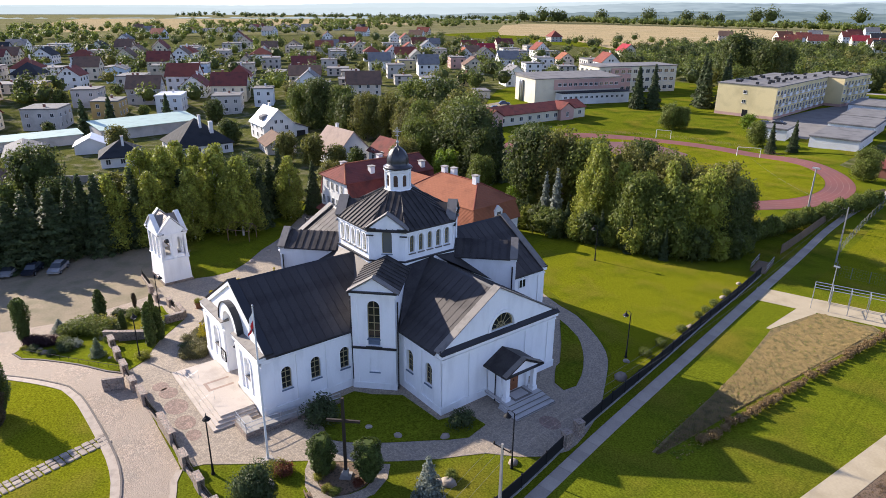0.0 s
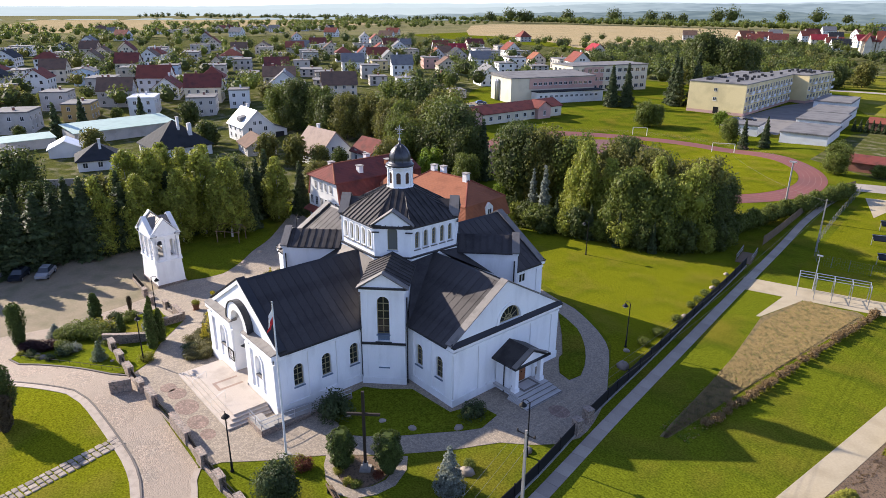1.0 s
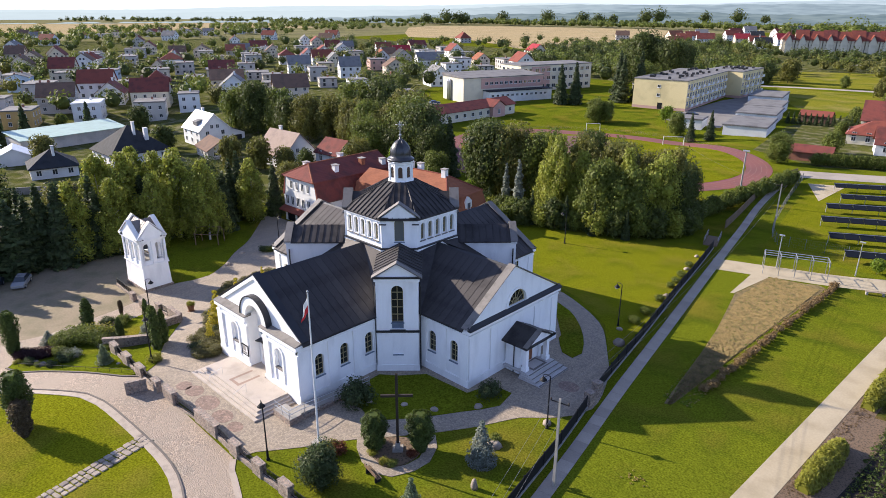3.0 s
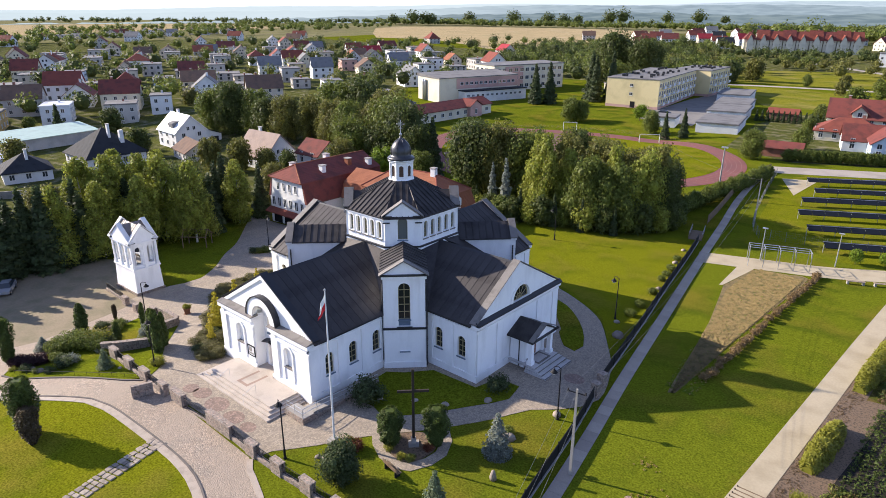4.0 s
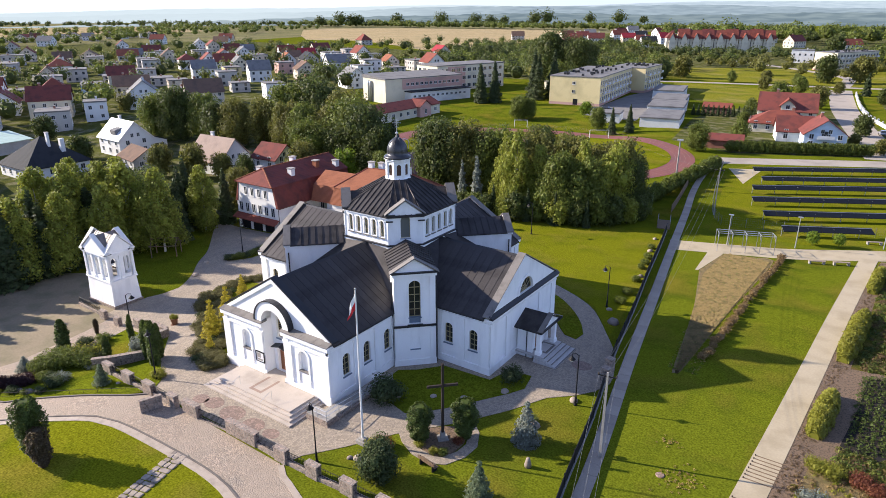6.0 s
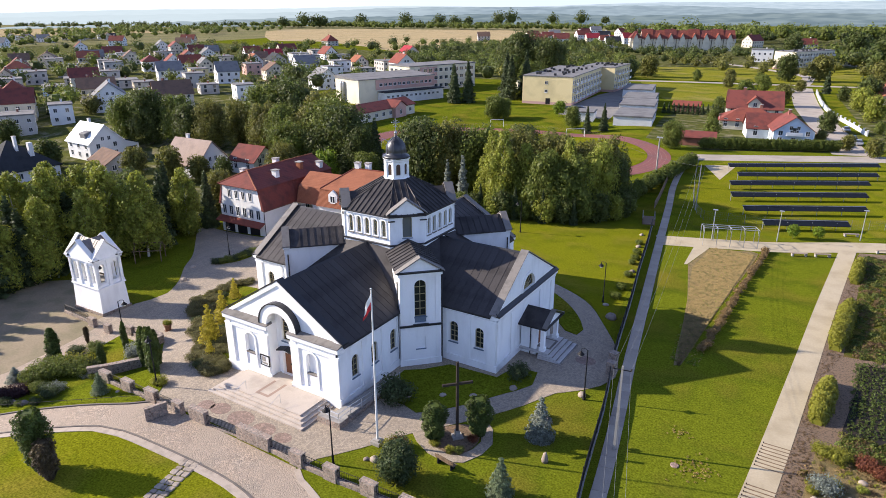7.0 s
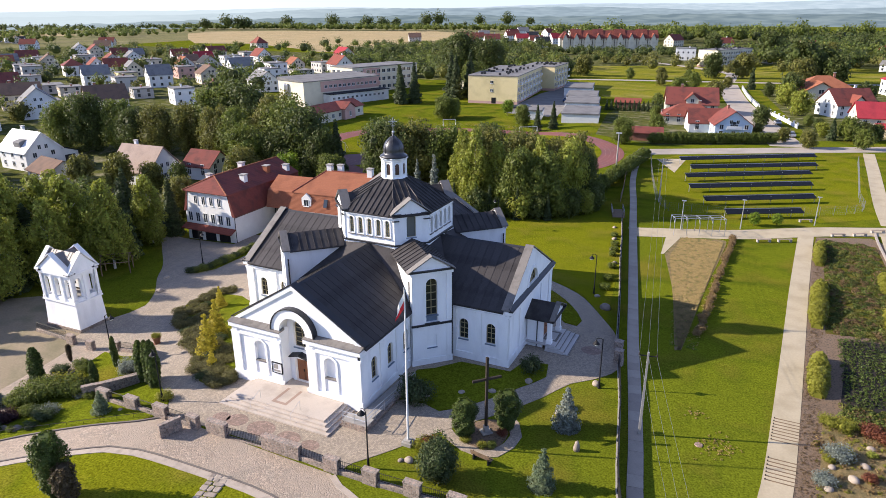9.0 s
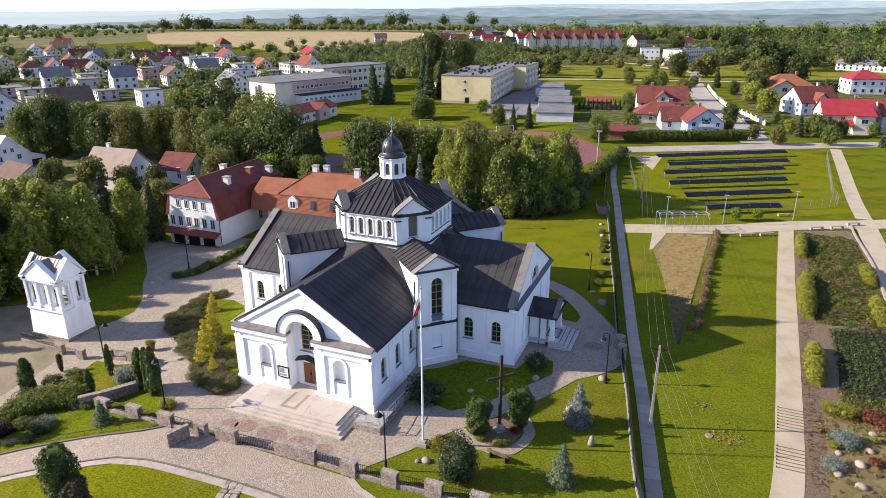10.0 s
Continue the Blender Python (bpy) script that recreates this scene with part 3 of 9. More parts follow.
patch("running_track", oval(43.0, 37.0), 0.03, TRACK, "red synthetic running track oval", "running track", edge=0.05)
patch("football_field", oval(37.3, 31.2), 0.06, LAWN, "green football field inside the running track", "lawn", edge=0.04)
for k in range(1, 5):
    ring = MB()
    o1, o2 = oval(43.0 - 1.14 * k, 37.0 - 1.16 * k), oval(43.0 - 1.14 * k - 0.05, 37.0 - 1.16 * k - 0.05)
    m = len(o1)
    ring.v = [(x, y, 0.036) for x, y in o1] + [(x, y, 0.036) for x, y in o2]
    ring.f = [(i, (i + 1) % m, m + (i + 1) % m, m + i) for i in range(m)]
    tagged(part("lane_line", ring, COURT_LINE), "pale lane line on the red running track", "lane line", kind="structure", group="track lane lines")
patch("sports_court", [(-122, 151), (-101, 137), (-93, 147), (-97, 158), (-113, 163)], 0.08, COURT, "dark red sports court inside the track", "sports court", edge=0.05)
patch("play_court", [(-121, 118), (-112, 110.1), (-104, 117), (-114, 126)], 0.08, COURT, "dark red practice court inside the track", "sports court", edge=0.05)
patch("estate_yard", [(-107, 218), (-104, 200), (-84, 197), (-89, 232), (-100, 284), (-107, 294), (-110, 262)], 0.02, ASPHALT, "grey asphalt yard between flats and garages", "yard")
patch("sand_corner", [(-36.4, 128), (-42.2, 141.5), (-35.5, 144.5)], 0.03, SAND_PATH, "bare sandy corner by the solar panels", "ground", edge=0.05)
patch("school_yard", [(-186, 150), (-160, 132), (-152, 150), (-168, 172), (-192, 176)], 0.02, GRAVEL, "gravel school yard with parked cars", "yard")
patch("stubble_field", [(-960, 885), (-1010, 990), (-910, 1090), (-740, 1130), (-595, 1150), (-440, 1000), (-362, 690), (-372, 560), (-390, 490), (-460, 540), (-570, 607), (-646, 590), (-760, 690)], 0.05, FIELD, "golden stubble field beyond the town", "field")
patch("town_ground", [(-128.4, 36.8), (-121.3, 63.8), (-120.4, 86.1), (-127.1, 103.1), (-150, 128), (-185, 160), (-220, 200), (-270, 330), (-310, 470), (-700, 520), (-800, 300), (-760, -60), (-300, -80), (-164.1, -42.4), (-134.7, -13.8), (-133.4, 9.5)], 0.07, TOWN_GROUND, "gardens and yards between the houses", "ground", edge=0.03)
patch("meadow", [(-80, 260), (-50, 262), (-36, 322), (-110, 328), (-98, 290)], 0.015, MEADOW, "rough yellow green meadow", "meadow", edge=0.03)
patch("far_meadow", [(-128, 345), (-30, 358), (90, 382), (160, 470), (-20, 480), (-140, 420)], 0.015, MEADOW, "yellow green meadow beyond the road", "meadow", edge=0.03)

band("upper_road", [(-37, 352), (-37, 375), (-40, 404), (-62, 439), (-94, 478), (-130, 520)], 6.0, 0.036, PALE_STREET, "asphalt road winding up past the white flats", "road")
patch("pale_field", [(-950, 150), (-1000, 260), (-1070, 400), (-1090, 540), (-1060, 760), (-1500, 900), (-1700, 300), (-1150, 120)], 0.05, FIELD, "pale harvested field beyond the gardens", "field")
for dx in (-4, -2.4, -0.8, 0.8, 2.4):
    patch("zebra_stripe", [(-33 + dx, 297), (-32.2 + dx, 297), (-31.8 + dx, 300.5), (-32.6 + dx, 300.5)], 0.045, KERB, "white painted crossing stripe on the street", "crossing", edge=0.01)
patch("tower_lawn", curve_points([(-92.8, 25.5), (-92.2, 27.3), (-92.2, 30), (-94.7, 33.8), (-99, 38.1), (-103.2, 43), (-112.9, 51.5), (-116, 55.2)]) + [(-122, 50), (-116, 32), (-107.2, 28.9), (-100.7, 26.6), (-98.8, 25.0)], 0.06, GRASS, "shaded lawn between tower and rectory drive", "lawn")

patch("planting_cloth", [(-10.6, 37.6), (-4.2, 36.8), (-3.8, 53.5), (-9.3, 52.0), (-9.6, 46)], 0.035, PLANT_CLOTH, "black planting cloth under rows of heather", "flower bed", edge=0.03)
patch("ground_cover", [(-10.9, 53.2), (-3.9, 54.6), (-2.3, 64), (-1.7, 76), (-1.9, 89), (-9.0, 89.5), (-9.9, 72)], 0.035, GROUND_COVER, "low green and brown ground cover", "flower bed", edge=0.03)
patch("rock_garden", [(-12.2, 35.2), (-4.4, 36.0), (-2.5, 20), (-8, -4), (-14.6, 3), (-13.2, 22)], 0.035, SOIL, "sandy rock garden with dry plants", "flower bed", edge=0.03)

patch("wooded_ground", [(-330, 470), (-240, 300), (-128, 300), (-125, 345), (-140, 420), (-20, 470), (60, 440), (160, 470), (480, 480), (480, 1000), (-420, 1000), (-420, 560)], 0.012, TOWN_GROUND, "dark ground under trees and gardens", "ground", edge=0.03)

patch("east_gardens", [(-64, 170), (-46, 160), (-18, 173), (-10, 200), (-26, 262), (-62, 250), (-70, 215)], 0.014, TOWN_GROUND, "gardens round the red-roofed houses", "ground", edge=0.03)
patch("east_gardens", [(-6, 184), (40, 205), (70, 240), (60, 330), (20, 340), (-22, 320), (-14, 250)], 0.014, TOWN_GROUND, "gardens round the red-roofed houses", "ground", edge=0.03)
patch("far_land", [(-1100, 700), (-620, 640), (-420, 640), (-420, 1000), (-300, 1500), (-1300, 1300)], 0.02, HAZY_LAND, "hazy farmland beyond the stubble field", "field")

patch("western_fields", [(-700, -120), (-760, 300), (-700, 520), (-724, 676), (-1040, 960), (-1300, 1290), (-2600, 1500), (-2600, -900), (-900, -500)], 0.033, HAZY_LAND, "farmland and gardens west of town, toned pale for haze", "field")

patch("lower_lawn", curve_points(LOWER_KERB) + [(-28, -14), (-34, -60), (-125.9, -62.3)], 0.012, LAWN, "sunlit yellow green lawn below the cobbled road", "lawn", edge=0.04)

# ---- the church ----
CX, CY = -57.4, 37.65
church = thing("church", "white plastered church with dark sheet roofs and a domed lantern", "church", pose(CX, CY, 0))
ROT = [pose(0, 0, 0, 0, 0, 90 * k) for k in range(4)]
ARM = [pose(0, 0.6 * (k % 2), 0, 0, 0, 90 * k) for k in range(4)]  # the transept axis lies a little north of the crossing
DIAG = [pose(0, 0, 0, 0, 0, 45 + 90 * k) for k in range(4)]
ROOF_PANEL = material("dark_roof_panels", (0.060, 0.055, 0.054), 0.55, 0.3, spec=0.12, vary=0.2, scale=0.9, fine=0.12, bump=0.05, obj=0.16)
HALF, EAVE, RIDGE = 7.3, 6.35, 10.85


def moulding(mb, m, names=("plinth", "string_course", "cornice")):
    """Each band of a wall's trim as a part of its own."""
    for i, nm in enumerate(names):
        b = MB()
        b.v, b.f = mb.v[8 * i : 8 * i + 8], mb.f[:6]
        part(nm, b, PLASTER, church, "white plaster " + nm.replace("_", " "), m=m)


def offset_matrix(m, x=0, y=0, z=0, rz=0):
    return m @ pose(x, y, z, 0, 0, rz)


def arched_window(parent, m, x0, x1, z0, z1, depth=0.22, pane=None, cross=3, mid=True, sill=True, name="window"):
    """Glazing bars with a pane behind them and a sheet sill, set into an opening of the plane x, z."""
    bars = MB()
    c, t = (x0 + x1) / 2, 0.035
    if mid:
        bars.box(c - t, c + t, depth, depth + 0.05, z0, z1 - 0.05)
    for i in range(1, cross + 1):
        z = z0 + (z1 - z0) * i / (cross + 1)
        bars.box(x0, x1, depth, depth + 0.05, z - t, z + t)
    rim = arch(x0, x1, z0, z1, 8)
    inner = arch(x0 + 0.06, x1 - 0.06, z0 + 0.06, z1 - 0.06, 8)
    bars.plate(rim, [inner], 0.05, pose(0, depth, 0))
    win = part(name, bars, LEAD, parent, "arched window with yellowish glazing bars", m=m)
    part("pane", MB().plate(arch(x0 - 0.02, x1 + 0.02, z0 - 0.02, z1 + 0.02, 8), [], 0.04, pose(0, depth + 0.06, 0)), pane or PANE, win)
    if sill:
        part("sill", MB().box(x0 - 0.08, x1 + 0.08, -0.12, depth, z0 - 0.1, z0 - 0.003), SILL, win, "blue grey sheet sill")
    return win


def rake_caps(parent, m, half, ze, za, y0, y1, mat, up=0.1, label="grey sheet gable coping", skew=0.0):
    """Coping on both slopes of a gable."""
    for s in (-1, 1):
        a, b = Vector((skew, 0, za)), Vector((s * half, 0, ze))
        mb = MB().tube([[(p.x, y0, p.z), (p.x, y1, p.z), (p.x, y1, p.z + up), (p.x, y0, p.z + up)] for p in (a, b)])
        part("coping", mb, mat, parent, label, m=m)


def slope(parent, m, y0, y1, x_top, x_low, z_top, z_low, pitch=0.86, label="dark standing seam sheet roof"):
    """One roof slope under standing seam panels, side +x of the frame m, from y0 to y1."""
    base = MB().tube([[(x_top, y0, z_top), (x_top, y1, z_top), (x_top, y1, z_top - 0.16), (x_top, y0, z_top - 0.16)], [(x_low, y0, z_low), (x_low, y1, z_low), (x_low, y1, z_low - 0.16), (x_low, y0, z_low - 0.16)]])
    roof = part("roof", base, ROOF_METAL, parent, label, m=m)
    n = max(1, round(abs(y1 - y0) / pitch))
    w = abs(y1 - y0) / n
    length = math.hypot(x_low - x_top, z_low - z_top)
    pm = MB().box(0, length, 0.012, w - 0.012, 0.004, 0.02).box(0, length, -0.016, 0.016, 0.004, 0.045)
    me = mesh_of("roof_panel", pm, ROOF_PANEL)
    tilt = Matrix.Rotation(math.atan2(z_top - z_low, x_low - x_top), 4, "Y")
    for i in range(n):
        part("roof_panel", me, None, roof, m=Matrix.Translation((x_top, min(y0, y1) + i * w, z_top)) @ tilt)
    part("gutter", MB().box(x_low - 0.08, x_low + 0.03, min(y0, y1) + 0.75, max(y0, y1), z_low - 0.17, z_low - 0.05), ROOF_TRIM, roof, "dark sheet gutter")
    return roof


def ridge_cap(parent, m, y0, y1, z):
    part("ridge", MB().tube([[(-0.22, y, z - 0.11), (0, y, z + 0.05), (0.22, y, z - 0.11)] for y in (y0, y1)]), ROOF_TRIM, parent, "dark ridge sheet", m=m)


def arm(k, length, windows, front, skew=0.0):
    """One arm of the cross: side walls with arched windows and the two roof slopes."""
    m = ARM[k]
    for s in (1, -1):
        side = offset_matrix(m, s * HALF, 0, 0, 90 * s)
        xs = [-w if s > 0 else w for w in windows]
        lo, hi = (-length, -9.4) if s > 0 else (9.4, length)
        wall = part("wall", MB().plate(rect(lo, hi, -1.6, EAVE), [arch(x - 0.5, x + 0.5, 2.25, 4.55) for x in xs], 0.5), PLASTER, church, m=side)
        for x in xs:
            arched_window(church, side, x - 0.5, x + 0.5, 2.25, 4.55)
        trim = MB().box(lo, hi, -0.14, 0, -1.6, 0.8).box(lo, hi, -0.10, 0, 5.55, 5.75).box(lo, hi, -0.22, 0, 5.95, EAVE - 0.05)
        mids = sorted(abs(x) for x in xs)
        stops = [(a + b) / 2 for a, b in zip(mids, mids[1:])] + [length - 0.55, 10.3]
        for q in stops:
            c = -q if s > 0 else q
            part("pilaster", MB().box(c - 0.5, c + 0.5, -0.12, 0, 0.8, 5.55), PLASTER, church, m=side)
        moulding(trim, side)
        slope(church, offset_matrix(m, 0, 0, 0, 0) if s > 0 else m @ Matrix.Rotation(math.pi, 4, "Z"), *((-length + front, -5.7) if s > 0 else (length - front, 5.7)), s * skew, HALF + 0.42, RIDGE, RIDGE - (RIDGE - EAVE - 0.08) * (HALF + 0.42) / (HALF + 0.12))
        a, b, c, d = (0, -5.8, RIDGE + 0.02), (s * 3.6, -5.8, 10.6), (s * 7.5, -10.2, 6.5), (s * 3.6, -5.8, 8.2)
        part("roof", MB().add([a, b, c, d], [(0, 1, 2), (0, 2, 3), (1, 3, 2), (0, 3, 1)]), ROOF_METAL, church, "dark triangular roof slope under the drum", m=m)
    ridge_cap(church, m @ pose(skew, 0, 0), -length + front, -5.8, RIDGE + 0.03)


NAVE, EAST, NORTH, WEST = 19.8, 16.55, 15.9, 17.0
arm(0, NAVE, (17.45, 14.5, 11.4), 0.45)
arm(1, EAST, (11.6, 14.6), 0.55, -0.6)
arm(2, NORTH, (), 0.55)
arm(3, WEST, (11.6, 14.6), 0.55)


def plain_gable(k, length, lunette=True, skew=0.0):
    """A transept front: pilasters, dark cornice strip and a half-round window in the gable."""
    m = offset_matrix(ARM[k], 0, -length, 0)
    half_round = [(-1.25 + 2.5 * i / 12, 0) for i in ()] + [(1.5 * math.cos(math.pi * i / 12), 6.74 + 1.62 * math.sin(math.pi * i / 12)) for i in range(13)]
    outline = [(-HALF + 0.006, -1.6), (HALF - 0.006, -1.6), (HALF - 0.006, EAVE + 0.15), (skew, RIDGE + 0.2), (-HALF + 0.006, EAVE + 0.15)]
    part("wall", MB().plate(outline, [half_round] if lunette else [], 0.55), PLASTER, church, m=m)
    if lunette:
        bars = MB().plate(half_round, [[(p[0] * 0.9, 6.82 + (p[1] - 6.74) * 0.88) for p in half_round]], 0.06, pose(0, 0.2, 0))
        for i in range(1, 6):
            q = math.pi * i / 6
            bars.rod((0, 0.23, 6.76), (1.5 * math.cos(q), 0.23, 6.76 + 1.58 * math.sin(q)), 0.04, 4)
        bars.plate([(0.55 * math.cos(math.pi * i / 8), 6.74 + 0.65 * math.sin(math.pi * i / 8)) for i in range(9)], [[(0.47 * math.cos(math.pi * i / 8), 6.78 + 0.54 * math.sin(math.pi * i / 8)) for i in range(9)]], 0.06, pose(0, 0.2, 0))
        win = part("window", bars, LEAD, church, "half-round gable window with radial bars", m=m)
        part("pane", MB().plate(half_round, [], 0.04, pose(0, 0.28, 0)), PANE, win)
        ring = [(1.82 * math.cos(math.pi * i / 12), 6.74 + 1.95 * math.sin(math.pi * i / 12)) for i in range(13)]
        part("surround", MB().plate(ring, [[(p[0] * 0.999, p[1] + 0.003) for p in half_round]], 0.12, pose(0, -0.10, 0)), PLASTER, church, m=m)
    trim = MB().box(-HALF - 0.14, HALF + 0.14, -0.14, 0, -1.6, 0.8).box(-HALF - 0.1, HALF + 0.1, -0.12, 0, 5.5, 5.72).box(-HALF - 0.2, HALF + 0.2, -0.3, 0, 5.95, 6.3)
    for c in (-6.75, -3.6, 3.6, 6.75):
        part("pilaster", MB().box(c - 0.52, c + 0.52, -0.12, 0, 0.8, 5.5), PLASTER, church, m=m)
    moulding(trim, m)
    strip_mb = MB().tube([[(x, -0.42, 6.3), (x, 0, 6.3), (x, 0, 6.72), (x, -0.42, 6.42)] for x in (-HALF - 0.25, HALF + 0.25)])
    part("cornice", strip_mb, ROOF_TRIM, church, "dark sheet cornice strip", m=m)
    rake_caps(church, m, HALF + 0.3, EAVE + 0.1, RIDGE + 0.24, -0.14, 0.75, CAP_TILE, skew=skew)


plain_gable(1, EAST, skew=-0.6)
plain_gable(2, NORTH)
plain_gable(3, WEST, False)


def nave_front():
    m = offset_matrix(ROT[0], 0, -NAVE, 0)
    back = offset_matrix(m, 0, 1.15, 0)
    outline = [(-HALF + 0.006, -1.6), (HALF - 0.006, -1.6), (HALF - 0.006, EAVE - 0.3), (0, RIDGE - 0.35), (-HALF + 0.006, EAVE - 0.3)]
    door, light = rect(-0.8, 0.8, 0.7, 3.15), arch(-0.78, 0.78, 4.35, 7.3, 10)
    part("wall", MB().plate(outline, [door, light], 0.5), PLASTER, church, m=back)
    arched_window(church, back, -0.78, 0.78, 4.35, 7.3, 0.25, cross=5, name="window")
    leaf = MB()
    for s in (-1, 1):
        leaf.box(min(s * 0.02, s * 0.79), max(s * 0.02, s * 0.79), 0.2, 0.27, 0.7, 3.12)
        for z in (0.85, 1.65, 2.45):
            leaf.box(min(s * 0.12, s * 0.68), max(s * 0.12, s * 0.68), 0.17, 0.2, z, z + 0.6)
    d = part("door", leaf, DOOR_WOOD, church, "brown panelled double door", m=back)
    part("handle", MB().box(-0.06, -0.03, 0.1, 0.17, 1.7, 1.95).box(0.03, 0.06, 0.1, 0.17, 1.7, 1.95), IRON, d, "dark handles")
    canopy = MB().tube([[(-1.15, 0.02, 3.45), (-1.15, -0.65, 3.4), (-1.15, -0.65, 3.5), (-1.15, 0.02, 3.62)], [(0, 0.02, 3.75), (0, -0.65, 3.7), (0, -0.65, 3.8), (0, 0.02, 3.92)], [(1.15, 0.02, 3.45), (1.15, -0.65, 3.4), (1.15, -0.65, 3.5), (1.15, 0.02, 3.62)]])
    part("canopy", canopy, ROOF_TRIM, church, "small dark sheet door canopy", m=back)
    part("surround", MB().plate(rect(-1.15, 1.15, 0.7, 3.45), [rect(-0.82, 0.82, 0.72, 3.16)], 0.14, pose(0, -0.14, 0)), PLASTER, church, m=back)
    for s in (-1, 1):
        x0, x1 = (1.45, HALF + 0.1) if s > 0 else (-HALF - 0.1, -1.45)
        niche = arch(s * 4.05 - 0.62, s * 4.05 + 0.62, 2.65, 4.8, 8)
        part("wall", MB().plate(rect(x0, x1, -1.6, 6.25), [niche], 0.3), PLASTER, church, m=m)
        part("wall", MB().box(x0, x1, 0.303, 1.15, -1.6, 6.25), PLASTER, church, m=m)
        part("niche_sill", MB().box(s * 4.05 - 0.66, s * 4.05 + 0.66, -0.1, 0.25, 2.55, 2.66), CAP_TILE, church, "grey niche sill", m=m)
        ring = arch(s * 4.05 - 0.85, s * 4.05 + 0.85, 1.2, 5.05, 8)
        part("surround", MB().plate(ring, [arch(s * 4.05 - 0.63, s * 4.05 + 0.63, 1.22, 4.81, 8)], 0.09, pose(0, -0.09, 0)), PLASTER, church, m=m)
        trim = MB().box(x0 - 0.1, x1 + 0.1, -0.16, 0, -1.6, 1.0).box(x0 - 0.05, x1 + 0.05, -0.14, 0, 5.1, 5.3).box(x0 - 0.12, x1 + 0.12, -0.28, 0, 5.8, 6.22)
        for c in (s * (HALF - 0.4), s * 2.05):
            part("pilaster", MB().box(c - 0.5, c + 0.5, -0.13, 0, 1.0, 5.1), PLASTER, church, m=m)
            part("block", MB().box(c - 0.2, c + 0.2, -0.1, 0, 5.3, 5.8), PLASTER, church, m=m)
        moulding(trim, m)
        n = 7
        for i in range(n):
            a, b = x0 - 0.15 + (x1 - x0 + 0.3) * i / n + 0.01, x0 - 0.15 + (x1 - x0 + 0.3) * (i + 1) / n - 0.01
            part("cap_slab", MB().tube([[(x, -0.36, 6.25), (x, 0.49, 6.26), (x, 0.49, 6.52), (x, -0.36, 6.31)] for x in (a, b)]), CAP_TILE, church, "grey sloping cap slab", m=m)
    zc, ro, ri, n = 6.4, 2.4, 1.5, 16
    arc = lambda r: [(r * math.cos(math.pi * i / n), zc + r * math.sin(math.pi * i / n)) for i in range(n + 1)]
    ring = arc(ro) + arc(ri)[::-1]
    part("arch", MB().plate(ring, [], 1.2, pose(0, -0.05, 0)), PLASTER, church, "white round entrance arch", m=m)
    part("arch_cover", MB().plate(arc(ro + 0.1) + arc(ro + 0.004)[::-1], [], 1.3, pose(0, -0.15, 0)), ROOF_TRIM, church, "dark sheet cover on the arch", m=m)
    rim = [(1.5 * math.cos(math.pi * i / n), zc + 1.5 * math.sin(math.pi * i / n)) for i in range(n, -1, -1)]
    front = offset_matrix(m, 0, 0.5, 0)
    part("gable_wall", MB().plate([(-HALF + 0.012, 6.25), (-1.5, 6.25)] + rim + [(1.5, 6.25), (HALF - 0.012, 6.25), (HALF - 0.012, EAVE + 0.15), (0, RIDGE + 0.2), (-HALF + 0.012, EAVE + 0.15)], [], 0.645), PLASTER, church, m=front)
    rake_caps(church, front, HALF + 0.35, EAVE + 0.08, RIDGE + 0.24, -0.16, 0.66, ROOF_TRIM, 0.12, "dark sheet gable coping")
    rake = MB()
    for s in (-1, 1):
        rake.tube([[(x, -0.12, z), (x, 0, z), (x, 0, z + 0.42), (x, -0.12, z + 0.42)] for x, z in ((0, RIDGE - 0.25), (s * (HALF + 0.1), EAVE - 0.35))])
    part("cornice", rake, PLASTER, church, "white raking cornice", m=front)


nave_front()


